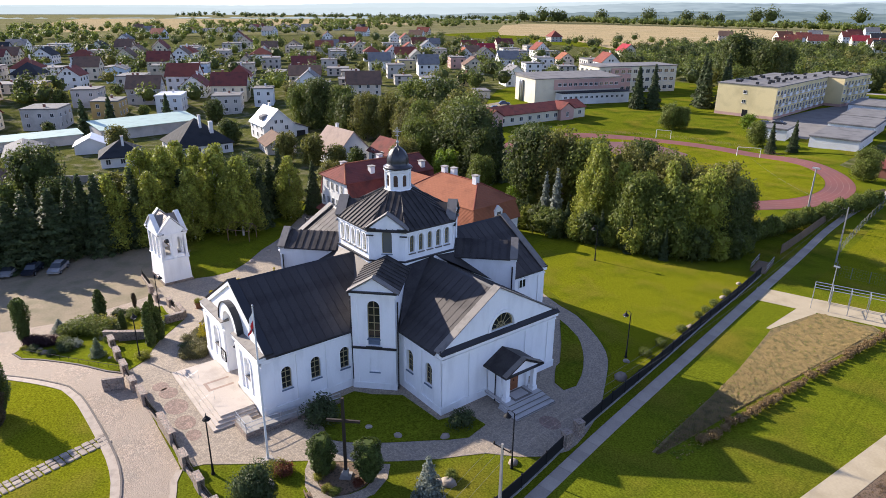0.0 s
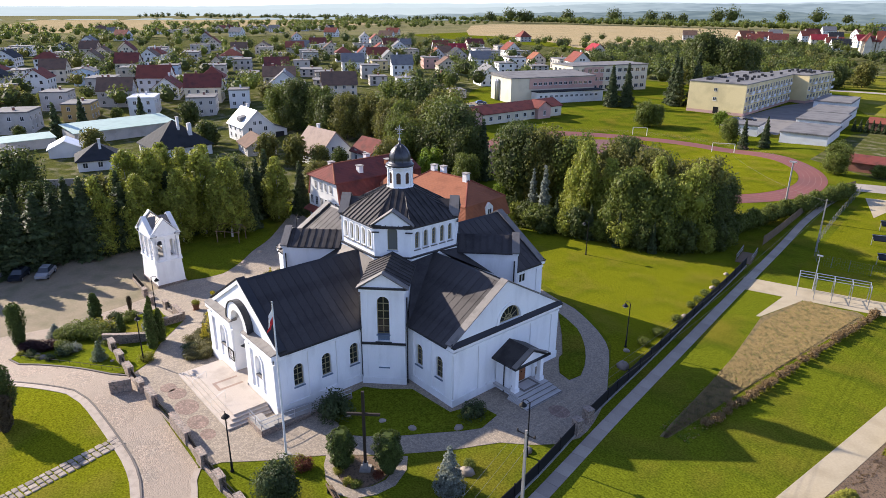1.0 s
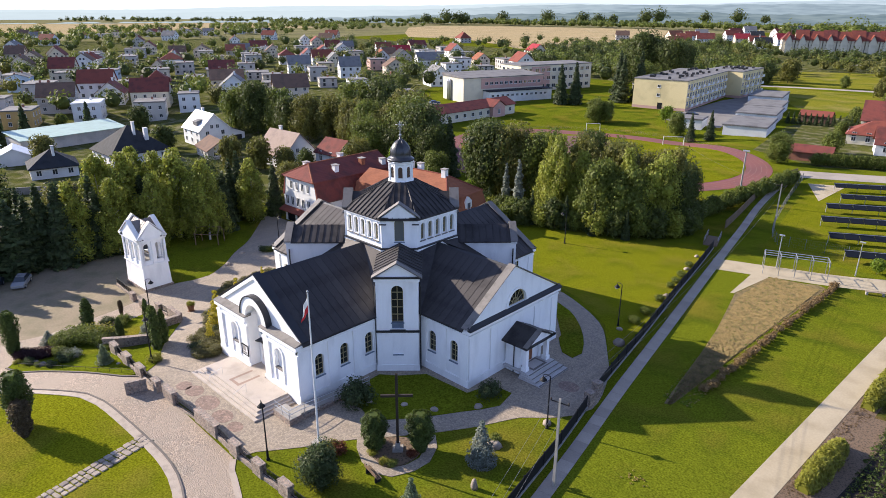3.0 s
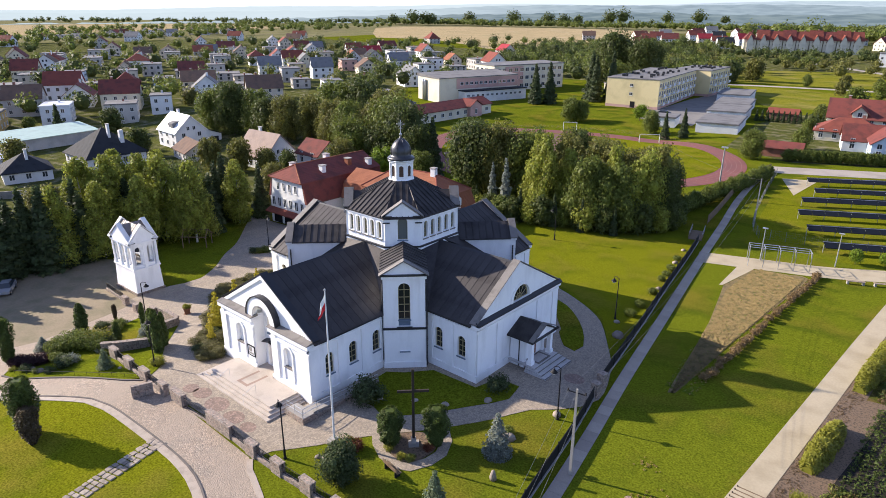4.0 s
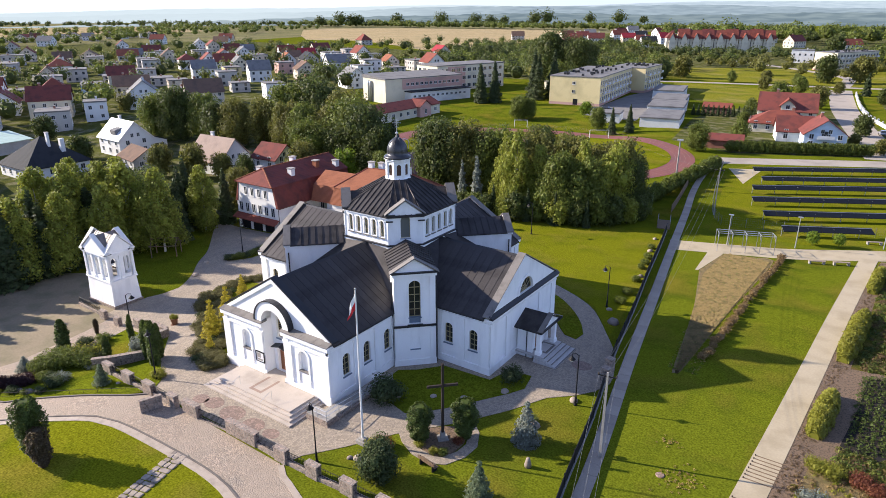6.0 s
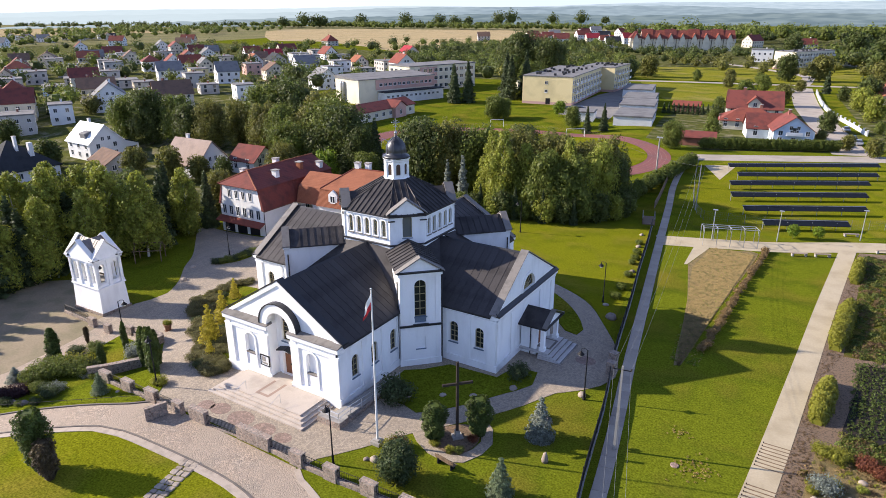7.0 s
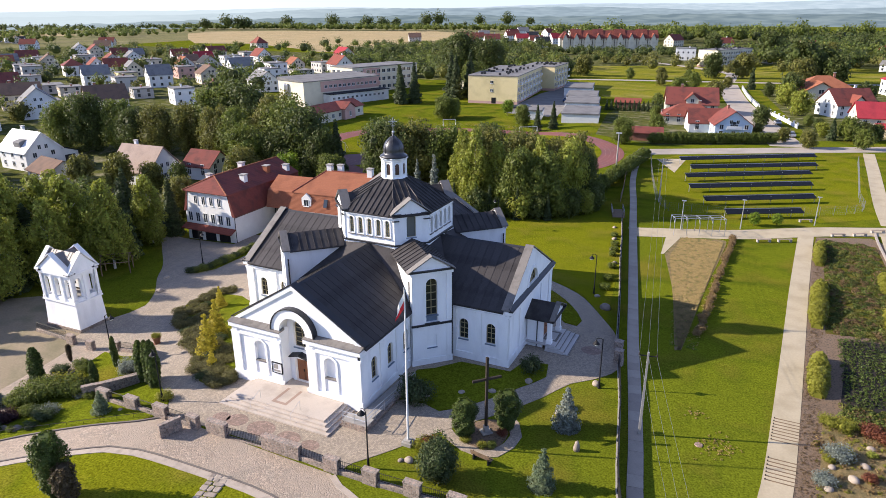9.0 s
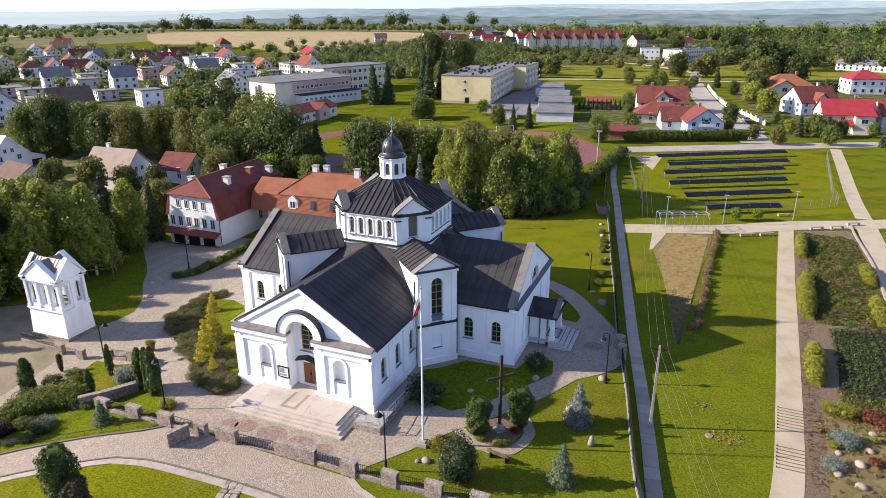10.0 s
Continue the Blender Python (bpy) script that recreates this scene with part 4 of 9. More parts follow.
def bay(k):
    """A tall gabled bay in the corner between two arms."""
    m = offset_matrix(DIAG[k], 0, -12.95, 0)
    outline = [(-2.1, -1.6), (2.1, -1.6), (2.1, 10.4), (0, 11.75), (-2.1, 10.4)]
    win, blind = arch(-0.6, 0.6, 4.75, 9.5, 10), arch(-0.48, 0.48, 1.9, 3.6)
    part("wall", MB().plate(outline, [win, blind], 0.45), PLASTER, church, m=m)
    part("niche", MB().plate(arch(-0.5, 0.5, 1.88, 3.62), [], 0.2, pose(0, 0.14, 0)), PLASTER, church, m=m)
    part("niche_sill", MB().box(-0.55, 0.55, -0.07, 0.13, 1.78, 1.895), SILL, church, "blue grey niche sill", m=m)
    arched_window(church, m, -0.6, 0.6, 5.5, 9.5, 0.25, cross=4)
    part("panel", MB().box(-0.59, 0.59, 0.24, 0.35, 4.76, 5.38), SILL, church, "blue grey panel under the window", m=m)
    for s in (-1, 1):
        part("wall", MB().box(min(s * 2.1, s * 1.7), max(s * 2.1, s * 1.7), 0.453, 7.6, -1.6, 10.4), PLASTER, church, m=m)
        part("downpipe", MB().rod((s * 2.28, 0.25, 0.05), (s * 2.28, 0.25, 9.4), 0.075, 8), ROOF_TRIM, church, "dark downpipe", m=m)
        r = MB().tube([[(0, 0.5, 11.6), (0, 7.3, 11.6), (0, 7.3, 11.46), (0, 0.5, 11.46)], [(s * 2.45, 0.5, 10.3), (s * 2.45, 7.3, 10.3), (s * 2.45, 7.3, 10.16), (s * 2.45, 0.5, 10.16)]])
        rf = part("roof", r, ROOF_METAL, church, "dark seamed roof of the bay", m=m)
        for i in range(9):
            y = 0.9 + i * 0.78
            part("seam", MB().tube([[(s * x, y - 0.025, z), (s * x, y + 0.025, z), (s * x, y + 0.025, z + 0.08), (s * x, y - 0.025, z + 0.08)] for x, z in ((0, 11.6), (2.45, 10.3))]), ROOF_METAL, rf)
    trim = MB().box(-2.2, 2.2, -0.12, 0, -1.6, 0.7)
    for s in (-1, 1):
        part("pilaster", MB().box(min(s * 1.55, s * 2.1), max(s * 1.55, s * 2.1), -0.1, 0, 4.85, 10.0), PLASTER, church, m=m)
        part("pilaster", MB().box(min(s * 1.6, s * 2.1), max(s * 1.6, s * 2.1), -0.08, 0, 0.7, 4.3), PLASTER, church, m=m)
    trim.box(-2.25, 2.25, -0.2, 0, 10.0, 10.32)
    moulding(trim, m, ("plinth", "cornice"))
    part("belt", MB().box(-2.2, 2.2, -0.16, 0, 4.42, 4.62).box(-0.8, 0.8, -0.18, 0, 4.62, 4.72), ROOF_TRIM, church, "dark sheet belt course", m=m)
    part("cornice", MB().box(-2.35, 2.35, -0.3, 0.003, 10.32, 10.46), ROOF_TRIM, church, "dark sheet cornice strip", m=m)
    rake_caps(church, m, 2.5, 10.3, 11.85, -0.25, 0.55, CAP_TILE, 0.12)


for k in range(4):
    bay(k)


def drum():
    for k in range(4):
        m = offset_matrix(ROT[k], 0, -5.72, 0)
        centres = [(-2.24 + 1.12 * i) for i in range(5)]
        holes = [arch(c - 0.3, c + 0.3, 11.75, 13.6, 8) for c in centres]
        part("wall", MB().plate(rect(-3.02, 3.02, 9.4, 14.2), holes, 0.4), PLASTER, church, m=m)
        for c in centres:
            arched_window(church, m, c - 0.3, c + 0.3, 11.75, 13.6, 0.2, PANE_PALE, cross=3, sill=False)
            part("surround", MB().plate(arch(c - 0.43, c + 0.43, 11.7, 13.78, 8), [arch(c - 0.305, c + 0.305, 11.72, 13.605, 8)], 0.07, pose(0, -0.07, 0)), PLASTER, church, m=m)
            part("sill", MB().box(c - 0.42, c + 0.42, -0.14, 0.18, 11.58, 11.69), CAP_TILE, church, "grey sheet sill", m=m)
        part("base_band", MB().box(-3.05, 3.05, -0.13, 0, 9.4, 10.85), PLASTER, church, m=m)
        part("belt", MB().box(-3.06, 3.06, -0.24, 0.003, 10.85, 11.0), ROOF_TRIM, church, "dark sheet belt course", m=m)
        part("cornice", MB().box(-3.02, 3.02, -0.22, 0, 13.95, 14.2), PLASTER, church, "white cornice", m=m)
        d = offset_matrix(DIAG[k], 0, -6.2, 0)
        outline = [(-1.9, 9.4), (1.9, 9.4), (1.9, 14.35), (0, 15.8), (-1.9, 14.35)]
        part("wall", MB().plate(outline, [arch(-0.52, 0.52, 11.7, 14.2, 10)], 0.7, pose(0, -0.1, 0)), PLASTER, church, m=d)
        arched_window(church, d, -0.52, 0.52, 11.7, 14.2, 0.12, PANE_PALE, cross=0, mid=False, sill=True)
        ledge = MB()
        for s in (-1, 1):
            ledge.box(min(s * 1.1, s * 2.15), max(s * 1.1, s * 2.15), -0.34, -0.1, 14.28, 14.4).box(min(s * 1.35, s * 2.1), max(s * 1.35, s * 2.1), -0.3, -0.1, 13.6, 13.7)
        part("cornice", ledge, ROOF_TRIM, church, "dark sheet cornice returns", m=d)
        part("belt", MB().box(-2.0, 2.0, -0.26, -0.1, 10.85, 11.0), ROOF_TRIM, church, "dark sheet belt course", m=d)
        part("base_band", MB().box(-1.95, 1.95, -0.2, -0.1, 9.4, 10.85), PLASTER, church, m=d)
        rake_caps(church, d, 2.25, 14.3, 15.9, -0.3, 0.75, CAP_TILE, 0.1)
        back = MB()
        for s in (-1, 1):
            back.tube([[(0, 0.6, 15.6), (0, 3.4, 15.6), (0, 3.4, 15.4), (0, 0.6, 15.4)], [(s * 2.2, 0.6, 14.25), (s * 2.2, 2.0, 14.25), (s * 2.2, 2.0, 14.0), (s * 2.2, 0.6, 14.0)]])
        part("roof", back, ROOF_METAL, church, "small dark roof behind the drum gable", m=d)
    lo, hi = [], []
    for a, b, c, e in ((3.2, -5.98, 0.6, -1.45), (5.98, -3.2, 1.45, -0.6), (5.98, 3.2, 1.45, 0.6), (3.2, 5.98, 0.6, 1.45), (-3.2, 5.98, -0.6, 1.45), (-5.98, 3.2, -1.45, 0.6), (-5.98, -3.2, -1.45, -0.6), (-3.2, -5.98, -0.6, -1.45)):
        lo.append((a, b))
        hi.append((c, e))
    zl, zh = 14.2, 16.95
    roof = part("roof", MB().tube([[(x, y, zl - 0.15) for x, y in lo], [(x, y, zl) for x, y in lo], [(x, y, zh) for x, y in hi]]), ROOF_METAL, church, "dark eight-sided seamed drum roof")
    for i in range(8):
        a, b, c, e = (Vector((*p, z)) for p, z in ((lo[i], zl), (lo[(i + 1) % 8], zl), (hi[i], zh), (hi[(i + 1) % 8], zh)))
        u = (b - a).normalized()
        mid, up = (a + b) / 2, ((c + e) / 2 - (a + b) / 2)
        ue, ut = (b - a).length / 2, (e - c).length / 2
        nrm = u.cross(up).normalized()
        count = round(2 * ue / 0.62)
        for j in range(count + 1):
            q = -ue + 2 * ue * j / count
            f = 1.0 if abs(q) <= ut else (ue - abs(q)) / (ue - ut)
            if f > 0.04:
                p0, p1 = mid + u * q, mid + u * q + up * f
                part("seam", MB().tube([[p + u * 0.025, p - u * 0.025, p - u * 0.025 + nrm * 0.09, p + u * 0.025 + nrm * 0.09] for p in (p0, p1)]), ROOF_PANEL, roof)
        part("hip", MB().rod(a, c, 0.07, 5), ROOF_PANEL, roof)


drum()


def lantern():
    for i in range(8):
        m = offset_matrix(pose(0, 0, 0, 0, 0, 45 * i), 0, -1.28, 0)
        w = 0.53
        part("lantern_wall", MB().plate(rect(-w, w, 16.5, 19.0), [arch(-0.24, 0.24, 17.35, 18.6, 8)], 0.15), PLASTER, church, m=m)
        lou = MB().plate(arch(-0.25, 0.25, 17.34, 18.61, 8), [], 0.05, pose(0, 0.1, 0))
        for j in range(7):
            lou.box(-0.23, 0.23, 0.05, 0.1, 17.4 + j * 0.15, 17.46 + j * 0.15)
        part("louvre", lou, LOUVRE, church, "brown louvred lantern opening", m=m)
        part("lantern_pilaster", MB().box(-0.55, -0.4, -0.06, 0, 17.0, 18.9).box(0.4, 0.55, -0.06, 0, 17.0, 18.9), PLASTER, church, m=m)
    part("lantern_base", MB().lathe([(1.55, 16.55), (1.55, 16.95), (1.4, 17.05)], 8, turn=0.5), PLASTER, church)
    part("lantern_foot", MB().lathe([(1.72, 16.5), (1.7, 16.62), (1.5, 16.7)], 8, turn=0.5), ROOF_TRIM, church, "dark sheet apron under the lantern")
    part("lantern_cornice", MB().lathe([(1.38, 18.75), (1.48, 18.9), (1.48, 19.0), (1.6, 19.12), (1.6, 19.2)], 8, turn=0.5), PLASTER, church, "white lantern cornice")
    part("dome", MB().lathe([(r * 0.9, z) for r, z in ((1.7, 19.18), (1.7, 19.36), (1.55, 19.46), (1.36, 19.56), (1.27, 19.72), (1.3, 19.95), (1.28, 20.25), (1.16, 20.6), (0.95, 20.92), (0.66, 21.2), (0.34, 21.42), (0.15, 21.52), (0.1, 21.75), (0.06, 21.8))], 16), DOME, church, "weathered dark sheet dome", smooth=True)
    for i in range(8):
        q = math.pi * (i + 0.5) / 4
        rib = MB()
        prof = [(1.3, 19.66), (1.3, 19.95), (1.28, 20.25), (1.16, 20.6), (0.95, 20.92), (0.66, 21.2), (0.34, 21.42)]
        for (r0, z0), (r1, z1) in zip(prof, prof[1:]):
            rib.rod((r0 * 0.9 * math.cos(q), r0 * 0.9 * math.sin(q), z0), (r1 * 0.9 * math.cos(q), r1 * 0.9 * math.sin(q), z1), 0.03, 5)
        part("dome_rib", rib, DOME, church, "raised dome seam")
    part("dome_eave", MB().lathe([(1.46, 19.2), (1.56, 19.24), (1.56, 19.34), (1.46, 19.4)], 16), ROOF_TRIM, church, "dark dome eave")
    cr = MB().rod((0, 0, 21.7), (0, 0, 23.5), 0.045, 6).lathe([(0.02, 21.75), (0.13, 21.82), (0.16, 21.93), (0.13, 22.04), (0.02, 22.1)], 10)
    dirv = Vector((0.80, 0.60, 0))
    for z, w in ((23.05, 0.42), (22.6, 0.2)):
        cr.rod(Vector((0, 0, z)) - dirv * w, Vector((0, 0, z)) + dirv * w, 0.04, 6)
    for s in (-1, 1):
        for u, v in ((1, 1), (1, -1)):
            cr.rod(Vector((0, 0, 23.05)), Vector((0, 0, 23.05 + 0.26 * v)) + dirv * 0.26 * s * u, 0.022, 5)
        cr.lathe([(0.01, -0.06), (0.06, 0), (0.01, 0.06)], 6, Matrix.Translation(Vector((0, 0, 23.05)) + dirv * 0.42 * s))
    part("cross", cr, STEEL, church, "ornate pale metal cross on the dome")


lantern()


def side_porch():
    """Gabled porch with two posts and steps on the east front."""
    m = offset_matrix(ARM[1], 0.1, -EAST, 0)
    for i in range(4):
        x, y, z = 2.5 - 0.1 * i, -5.0 + 0.48 * i, 0.172 * (i + 1)
        part("step", MB().box(-x, x, y, -0.16 if i == 3 else -2.4, -0.1 if i == 0 else 0.172 * i + 0.002, z), STEP_STONE, church, "grey stone step", m=m)
        part("nosing", MB().box(-x - 0.01, x + 0.01, y - 0.02, y + 0.07, z - 0.04, z + 0.004), CAP_TILE, church, "dark step edge", m=m)
    part("doormat", MB().box(-1.15, 1.15, -3.3, -1.75, 0.69, 0.702), CAP_TILE, church, "dark grey doormat frame", m=m)
    part("doormat", MB().box(-0.88, 0.88, -3.05, -1.95, 0.702, 0.712), STEP_STONE, church, "pale grey doormat", m=m)
    for s in (-1, 1):
        col = MB().box(s * 1.75 - 0.3, s * 1.75 + 0.3, -2.95, -2.35, 0.6, 1.1).box(s * 1.75 - 0.22, s * 1.75 + 0.22, -2.87, -2.43, 1.1, 3.3).box(s * 1.75 - 0.3, s * 1.75 + 0.3, -2.95, -2.35, 3.3, 3.5)
        part("porch_post", col, PLASTER, church, "white square porch post", m=m)
        part("porch_wall", MB().box(min(s * 1.85, s * 1.55), max(s * 1.85, s * 1.55), -1.95, -0.15, -0.2, 3.5), PLASTER, church, m=m)
        r = MB().tube([[(0, -3.2, 4.75), (0, 0.1, 4.75), (0, 0.1, 4.6), (0, -3.2, 4.6)], [(s * 2.4, -3.2, 3.5), (s * 2.4, 0.1, 3.5), (s * 2.4, 0.1, 3.36), (s * 2.4, -3.2, 3.36)]])
        part("porch_roof", r, ROOF_METAL, church, "dark sheet porch roof", m=m)
    part("porch_gable", MB().plate([(-2.2, 3.3), (2.2, 3.3), (2.2, 3.55), (0, 4.7), (-2.2, 3.55)], [], 0.35, pose(0, -3.05, 0)), PLASTER, church, m=m)
    part("porch_cornice", MB().box(-2.45, 2.45, -3.3, -3.0, 3.46, 3.6), ROOF_TRIM, church, "dark sheet cornice strip", m=m)
    rake_caps(church, offset_matrix(m, 0, -3.05, 0), 2.45, 3.62, 4.86, -0.25, 0.3, CAP_TILE, 0.08)
    part("porch_wall", MB().plate(rect(-1.55, 1.55, -0.2, 3.4), [rect(-0.7, 0.7, 0.69, 2.9)], 0.2, pose(0, -1.7, 0)), PLASTER, church, m=m)
    leaf = MB().box(-0.7, 0.7, -1.65, -1.6, 0.69, 2.9)
    for z in (0.85, 1.6, 2.3):
        leaf.box(-0.6, -0.06, -1.68, -1.65, z, z + 0.5).box(0.06, 0.6, -1.68, -1.65, z, z + 0.5)
    d = part("door", leaf, DOOR_WOOD, church, "brown panelled side door", m=m)
    part("handle", MB().box(0.05, 0.09, -1.76, -1.68, 1.7, 1.85), IRON, d)
    part("downpipe", MB().rod((-1.94, -1.3, 0), (-1.94, -1.3, 3.45), 0.055, 8), ROOF_TRIM, church, "dark downpipe", m=m)


side_porch()


def vestry_window():
    """A small barred window in the east wall of the north arm."""
    m = offset_matrix(pose(0, 0, 0), HALF, 0, 0, 90)
    fr = MB().plate(rect(11.7, 12.85, 4.5, 5.9), [rect(11.8, 12.23, 4.6, 5.8), rect(12.32, 12.75, 4.6, 5.8)], 0.08, pose(0, -0.11, 0))
    win = part("window", fr, PLASTER, church, "small square white vestry window", m=m)
    part("pane", MB().box(11.75, 12.8, -0.07, -0.04, 4.55, 5.85), PANE, win)


vestry_window()


# entrance terrace with stone steps
terrace = thing("entrance_steps", "pale stone entrance terrace with four wide steps", "steps", pose(CX, 0, 0))
for i in range(4):
    y0, x0, x1 = 13.3 + 0.36 * i, -5.55 + 0.36 * i, 6.6 - 0.36 * i
    part("step", MB().box(x0, x1, y0, 17.55, 0.172 * i - 0.05 if i == 0 else 0.172 * i + 0.002, 0.172 * (i + 1)), GRANITE, terrace, "pale stone step")
for x0, x1, y0, y1 in ((-0.35, 1.35, 14.9, 15.2), (-0.35, -0.05, 15.2, 17.4), (1.05, 1.35, 15.2, 17.4)):
    part("stone_band", MB().box(x0 - 0.35, x1 - 0.35, y0, y1, 0.69, 0.694), GRANITE_DARK, terrace, "brownish inlaid stone band")
part("threshold", MB().box(-1.45, 1.45, 17.55, 19.0, 0.0, 0.692), GRANITE, terrace)
rails = MB()
for x in (-1.9, 2.6):
    for y, z in ((13.5, 0.17), (14.9, 0.69)):
        rails.rod((x, y, z), (x, y, z + 0.9), 0.014)
    rails.rod((x, 13.5, 1.07), (x, 14.9, 1.59), 0.016)
part("handrail", rails, STEEL, terrace, "thin steel handrails")

ramp = thing("access_ramp", "rubble-walled ramp with steel railings along the nave", "ramp", pose(CX, 0, 0))
part("ramp_wall", MB().box(6.75, 9.4, 15.2, 16.5, -0.1, 0.62).box(9.1, 9.4, 16.5, 24.5, -0.1, 0.35), RUBBLE, ramp)
part("ramp_floor", MB().tube([[(7.75, y, -0.1), (9.1, y, -0.1), (9.1, y, z), (7.75, y, z)] for y, z in ((16.5, 0.60), (24.5, 0.06))]).box(6.8, 9.35, 15.25, 16.5, 0.62, 0.66), CONCRETE, ramp)
rl = MB()
for y in (15.3, 16.9, 18.5, 20.1, 21.7, 23.3, 24.5):
    z = 0.62 - max(0, y - 16.5) * 0.066
    rl.rod((9.25, y, z - 0.1), (9.25, y, z + 0.95), 0.03)
for h in (0.5, 0.95):
    rl.rod((9.25, 15.3, 0.62 + h), (9.25, 16.5, 0.62 + h), 0.03).rod((9.25, 16.5, 0.62 + h), (9.25, 24.5, 0.1 + h), 0.03).rod((6.9, 15.3, 0.62 + h), (9.25, 15.3, 0.62 + h), 0.03)
rl.rod((6.9, 15.3, 0.6), (6.9, 15.3, 1.6), 0.03).rod((8.1, 15.3, 0.6), (8.1, 15.3, 1.6), 0.03)
part("railing", rl, STEEL, ramp, "galvanised tube railing")
board = thing("notice_board", "white parish notice board with dark frame on the front wall", "notice board", pose(CX - 2.0, CY - NAVE - 0.16, 0))
part("board", MB().box(-0.55, 0.55, -0.06, 0, 1.9, 2.9), WHITE_STEEL, board)
part("frame", MB().plate(rect(-0.62, 0.62, 1.82, 2.98), [rect(-0.54, 0.54, 1.9, 2.9)], 0.1, pose(0, -0.1, 0)), IRON, board, "dark frame")
part("notice", MB().box(-0.4, 0.1, -0.075, -0.065, 2.3, 2.8).box(-0.4, 0.35, -0.075, -0.065, 2.0, 2.2), CONCRETE, board, "faded paper notices")

# ---- things in the churchyard ----
def wrap(m, s):
    return m @ Matrix.Diagonal((s, s, s, 1))


TAN_SHEET = material("pale_tan_sheet", (0.21, 0.18, 0.155), 0.6, 0.1, vary=0.12, scale=1.5, fine=0.08)


def bell_tower():
    w, d = 2.85, 1.9
    t = thing("bell_tower", "white plastered bell tower with arched openings and cross-gabled roof", "bell tower", pose(-95.8, 22.75, -2.65, 0, 0, 1.5))
    part("base", MB().tube([[(sx * (w + a), sy * (d + a), z) for sx, sy in ((-1, -1), (1, -1), (1, 1), (-1, 1))] for a, z in ((0.1, -0.6), (-0.08, 3.55))]), PLASTER, t)
    part("foot", MB().tube([[(sx * (w + a), sy * (d + a), z) for sx, sy in ((-1, -1), (1, -1), (1, 1), (-1, 1))] for a, z in ((0.22, -0.6), (0.2, 0.28))]), RUBBLE, t, "low rubble stone foot")
    part("ledge", MB().box(-w - 0.08, w + 0.08, -d - 0.08, d + 0.08, 3.55, 3.72), PLASTER, t, "white ledge")
    for k, (half, dist, n) in enumerate(((w - 0.2, d - 0.2, 3), (d - 0.2, w - 0.2, 2), (w - 0.2, d - 0.2, 3), (d - 0.2, w - 0.2, 2))):
        m = pose(0, 0, 0, 0, 0, 90 * k) @ pose(0, -dist, 0)
        step = 2 * half / n
        holes = [arch(-half + step * (i + 0.5) - 0.4, -half + step * (i + 0.5) + 0.4, 4.2, 6.75, 8) for i in range(n)]
        part("wall", MB().plate(rect(-half, half, 3.72, 7.55), holes, 0.4), PLASTER, t, m=m)
        for i in range(n + 1):
            x = -half + step * i
            part("pilaster", MB().box(x - 0.16, x + 0.16, -0.14, 0, 3.72, 7.2), PLASTER, t, m=m)
            part("pilaster_foot", MB().box(x - 0.22, x + 0.22, -0.2, 0, 3.72, 4.1), PLASTER, t, m=m)
        part("cornice", MB().box(-half - 0.3, half + 0.3, -0.3, 0.1, 7.2, 7.5), PLASTER, t, "white cornice", m=m)
        for s in (-1, 1):
            part("trim", MB().box(min(s * (half - 0.5), s * (half + 0.4)), max(s * (half - 0.5), s * (half + 0.4)), -0.42, 0.05, 7.5, 7.6), ROOF_TRIM, t, "dark sheet cornice return", m=m)
        top = 9.85
        part("gable", MB().plate([(-half - 0.25, 7.5), (half + 0.25, 7.5), (0, top - 0.1)], [], 0.35, pose(0, -0.22, 0)), PLASTER, t, "white pediment", m=m)
        rake_caps(t, m, half + 0.45, 7.55, top, -0.36, 0.3, PLASTER_OLD, 0.13, "pale raking coping")
        for s in (-1, 1):
            tri = [(0, 0.2, top - 0.2), (0, dist, top - 0.2), (s * (half + 0.2), 0.2, 7.6), (s * (half + 0.2), dist * 0.2, 7.6)]
            r = MB().add(tri + [(x, y, z - 0.12) for x, y, z in tri], [(0, 1, 3, 2), (4, 6, 7, 5), (0, 2, 6, 4), (2, 3, 7, 6), (3, 1, 5, 7), (1, 0, 4, 5)])
            part("roof", r, TAN_SHEET, t, "pale tan seamed gable roof", m=m)
            for i in range(3):
                y = 0.5 + i * 0.5
                part("seam", MB().tube([[(s * x, y - 0.02, z), (s * x, y + 0.02, z), (s * x, y + 0.02, z + 0.06), (s * x, y - 0.02, z + 0.06)] for x, z in ((0.0, top - 0.2), (half * (0.9 - i * 0.22), 7.6 + (top - 7.8) * (1 - (half * (0.9 - i * 0.22)) / (half + 0.2))))]), TAN_SHEET, t, m=m)
    for x in (-1.1, 0.3):
        part("bell", MB().lathe([(0.1, 6.3), (0.28, 6.25), (0.34, 5.8), (0.5, 5.45), (0.48, 5.4)], 12, pose(x, 0, 0)), DOME, t, "dark bronze bell")
    for z in (4.9, 6.5):
        part("beam", MB().rod((-2.4, 0, z), (2.4, 0, z), 0.1), WOOD, t)
    part("floor", MB().box(-w + 0.3, w - 0.3, -d + 0.3, d - 0.3, 3.72, 3.9), CONCRETE, t)
    part("stone_foot", MB().box(-w - 0.2, w + 0.2, -d - 0.2, d + 0.2, -0.8, 0.25), RUBBLE, t, "rubble stone foot")


bell_tower()


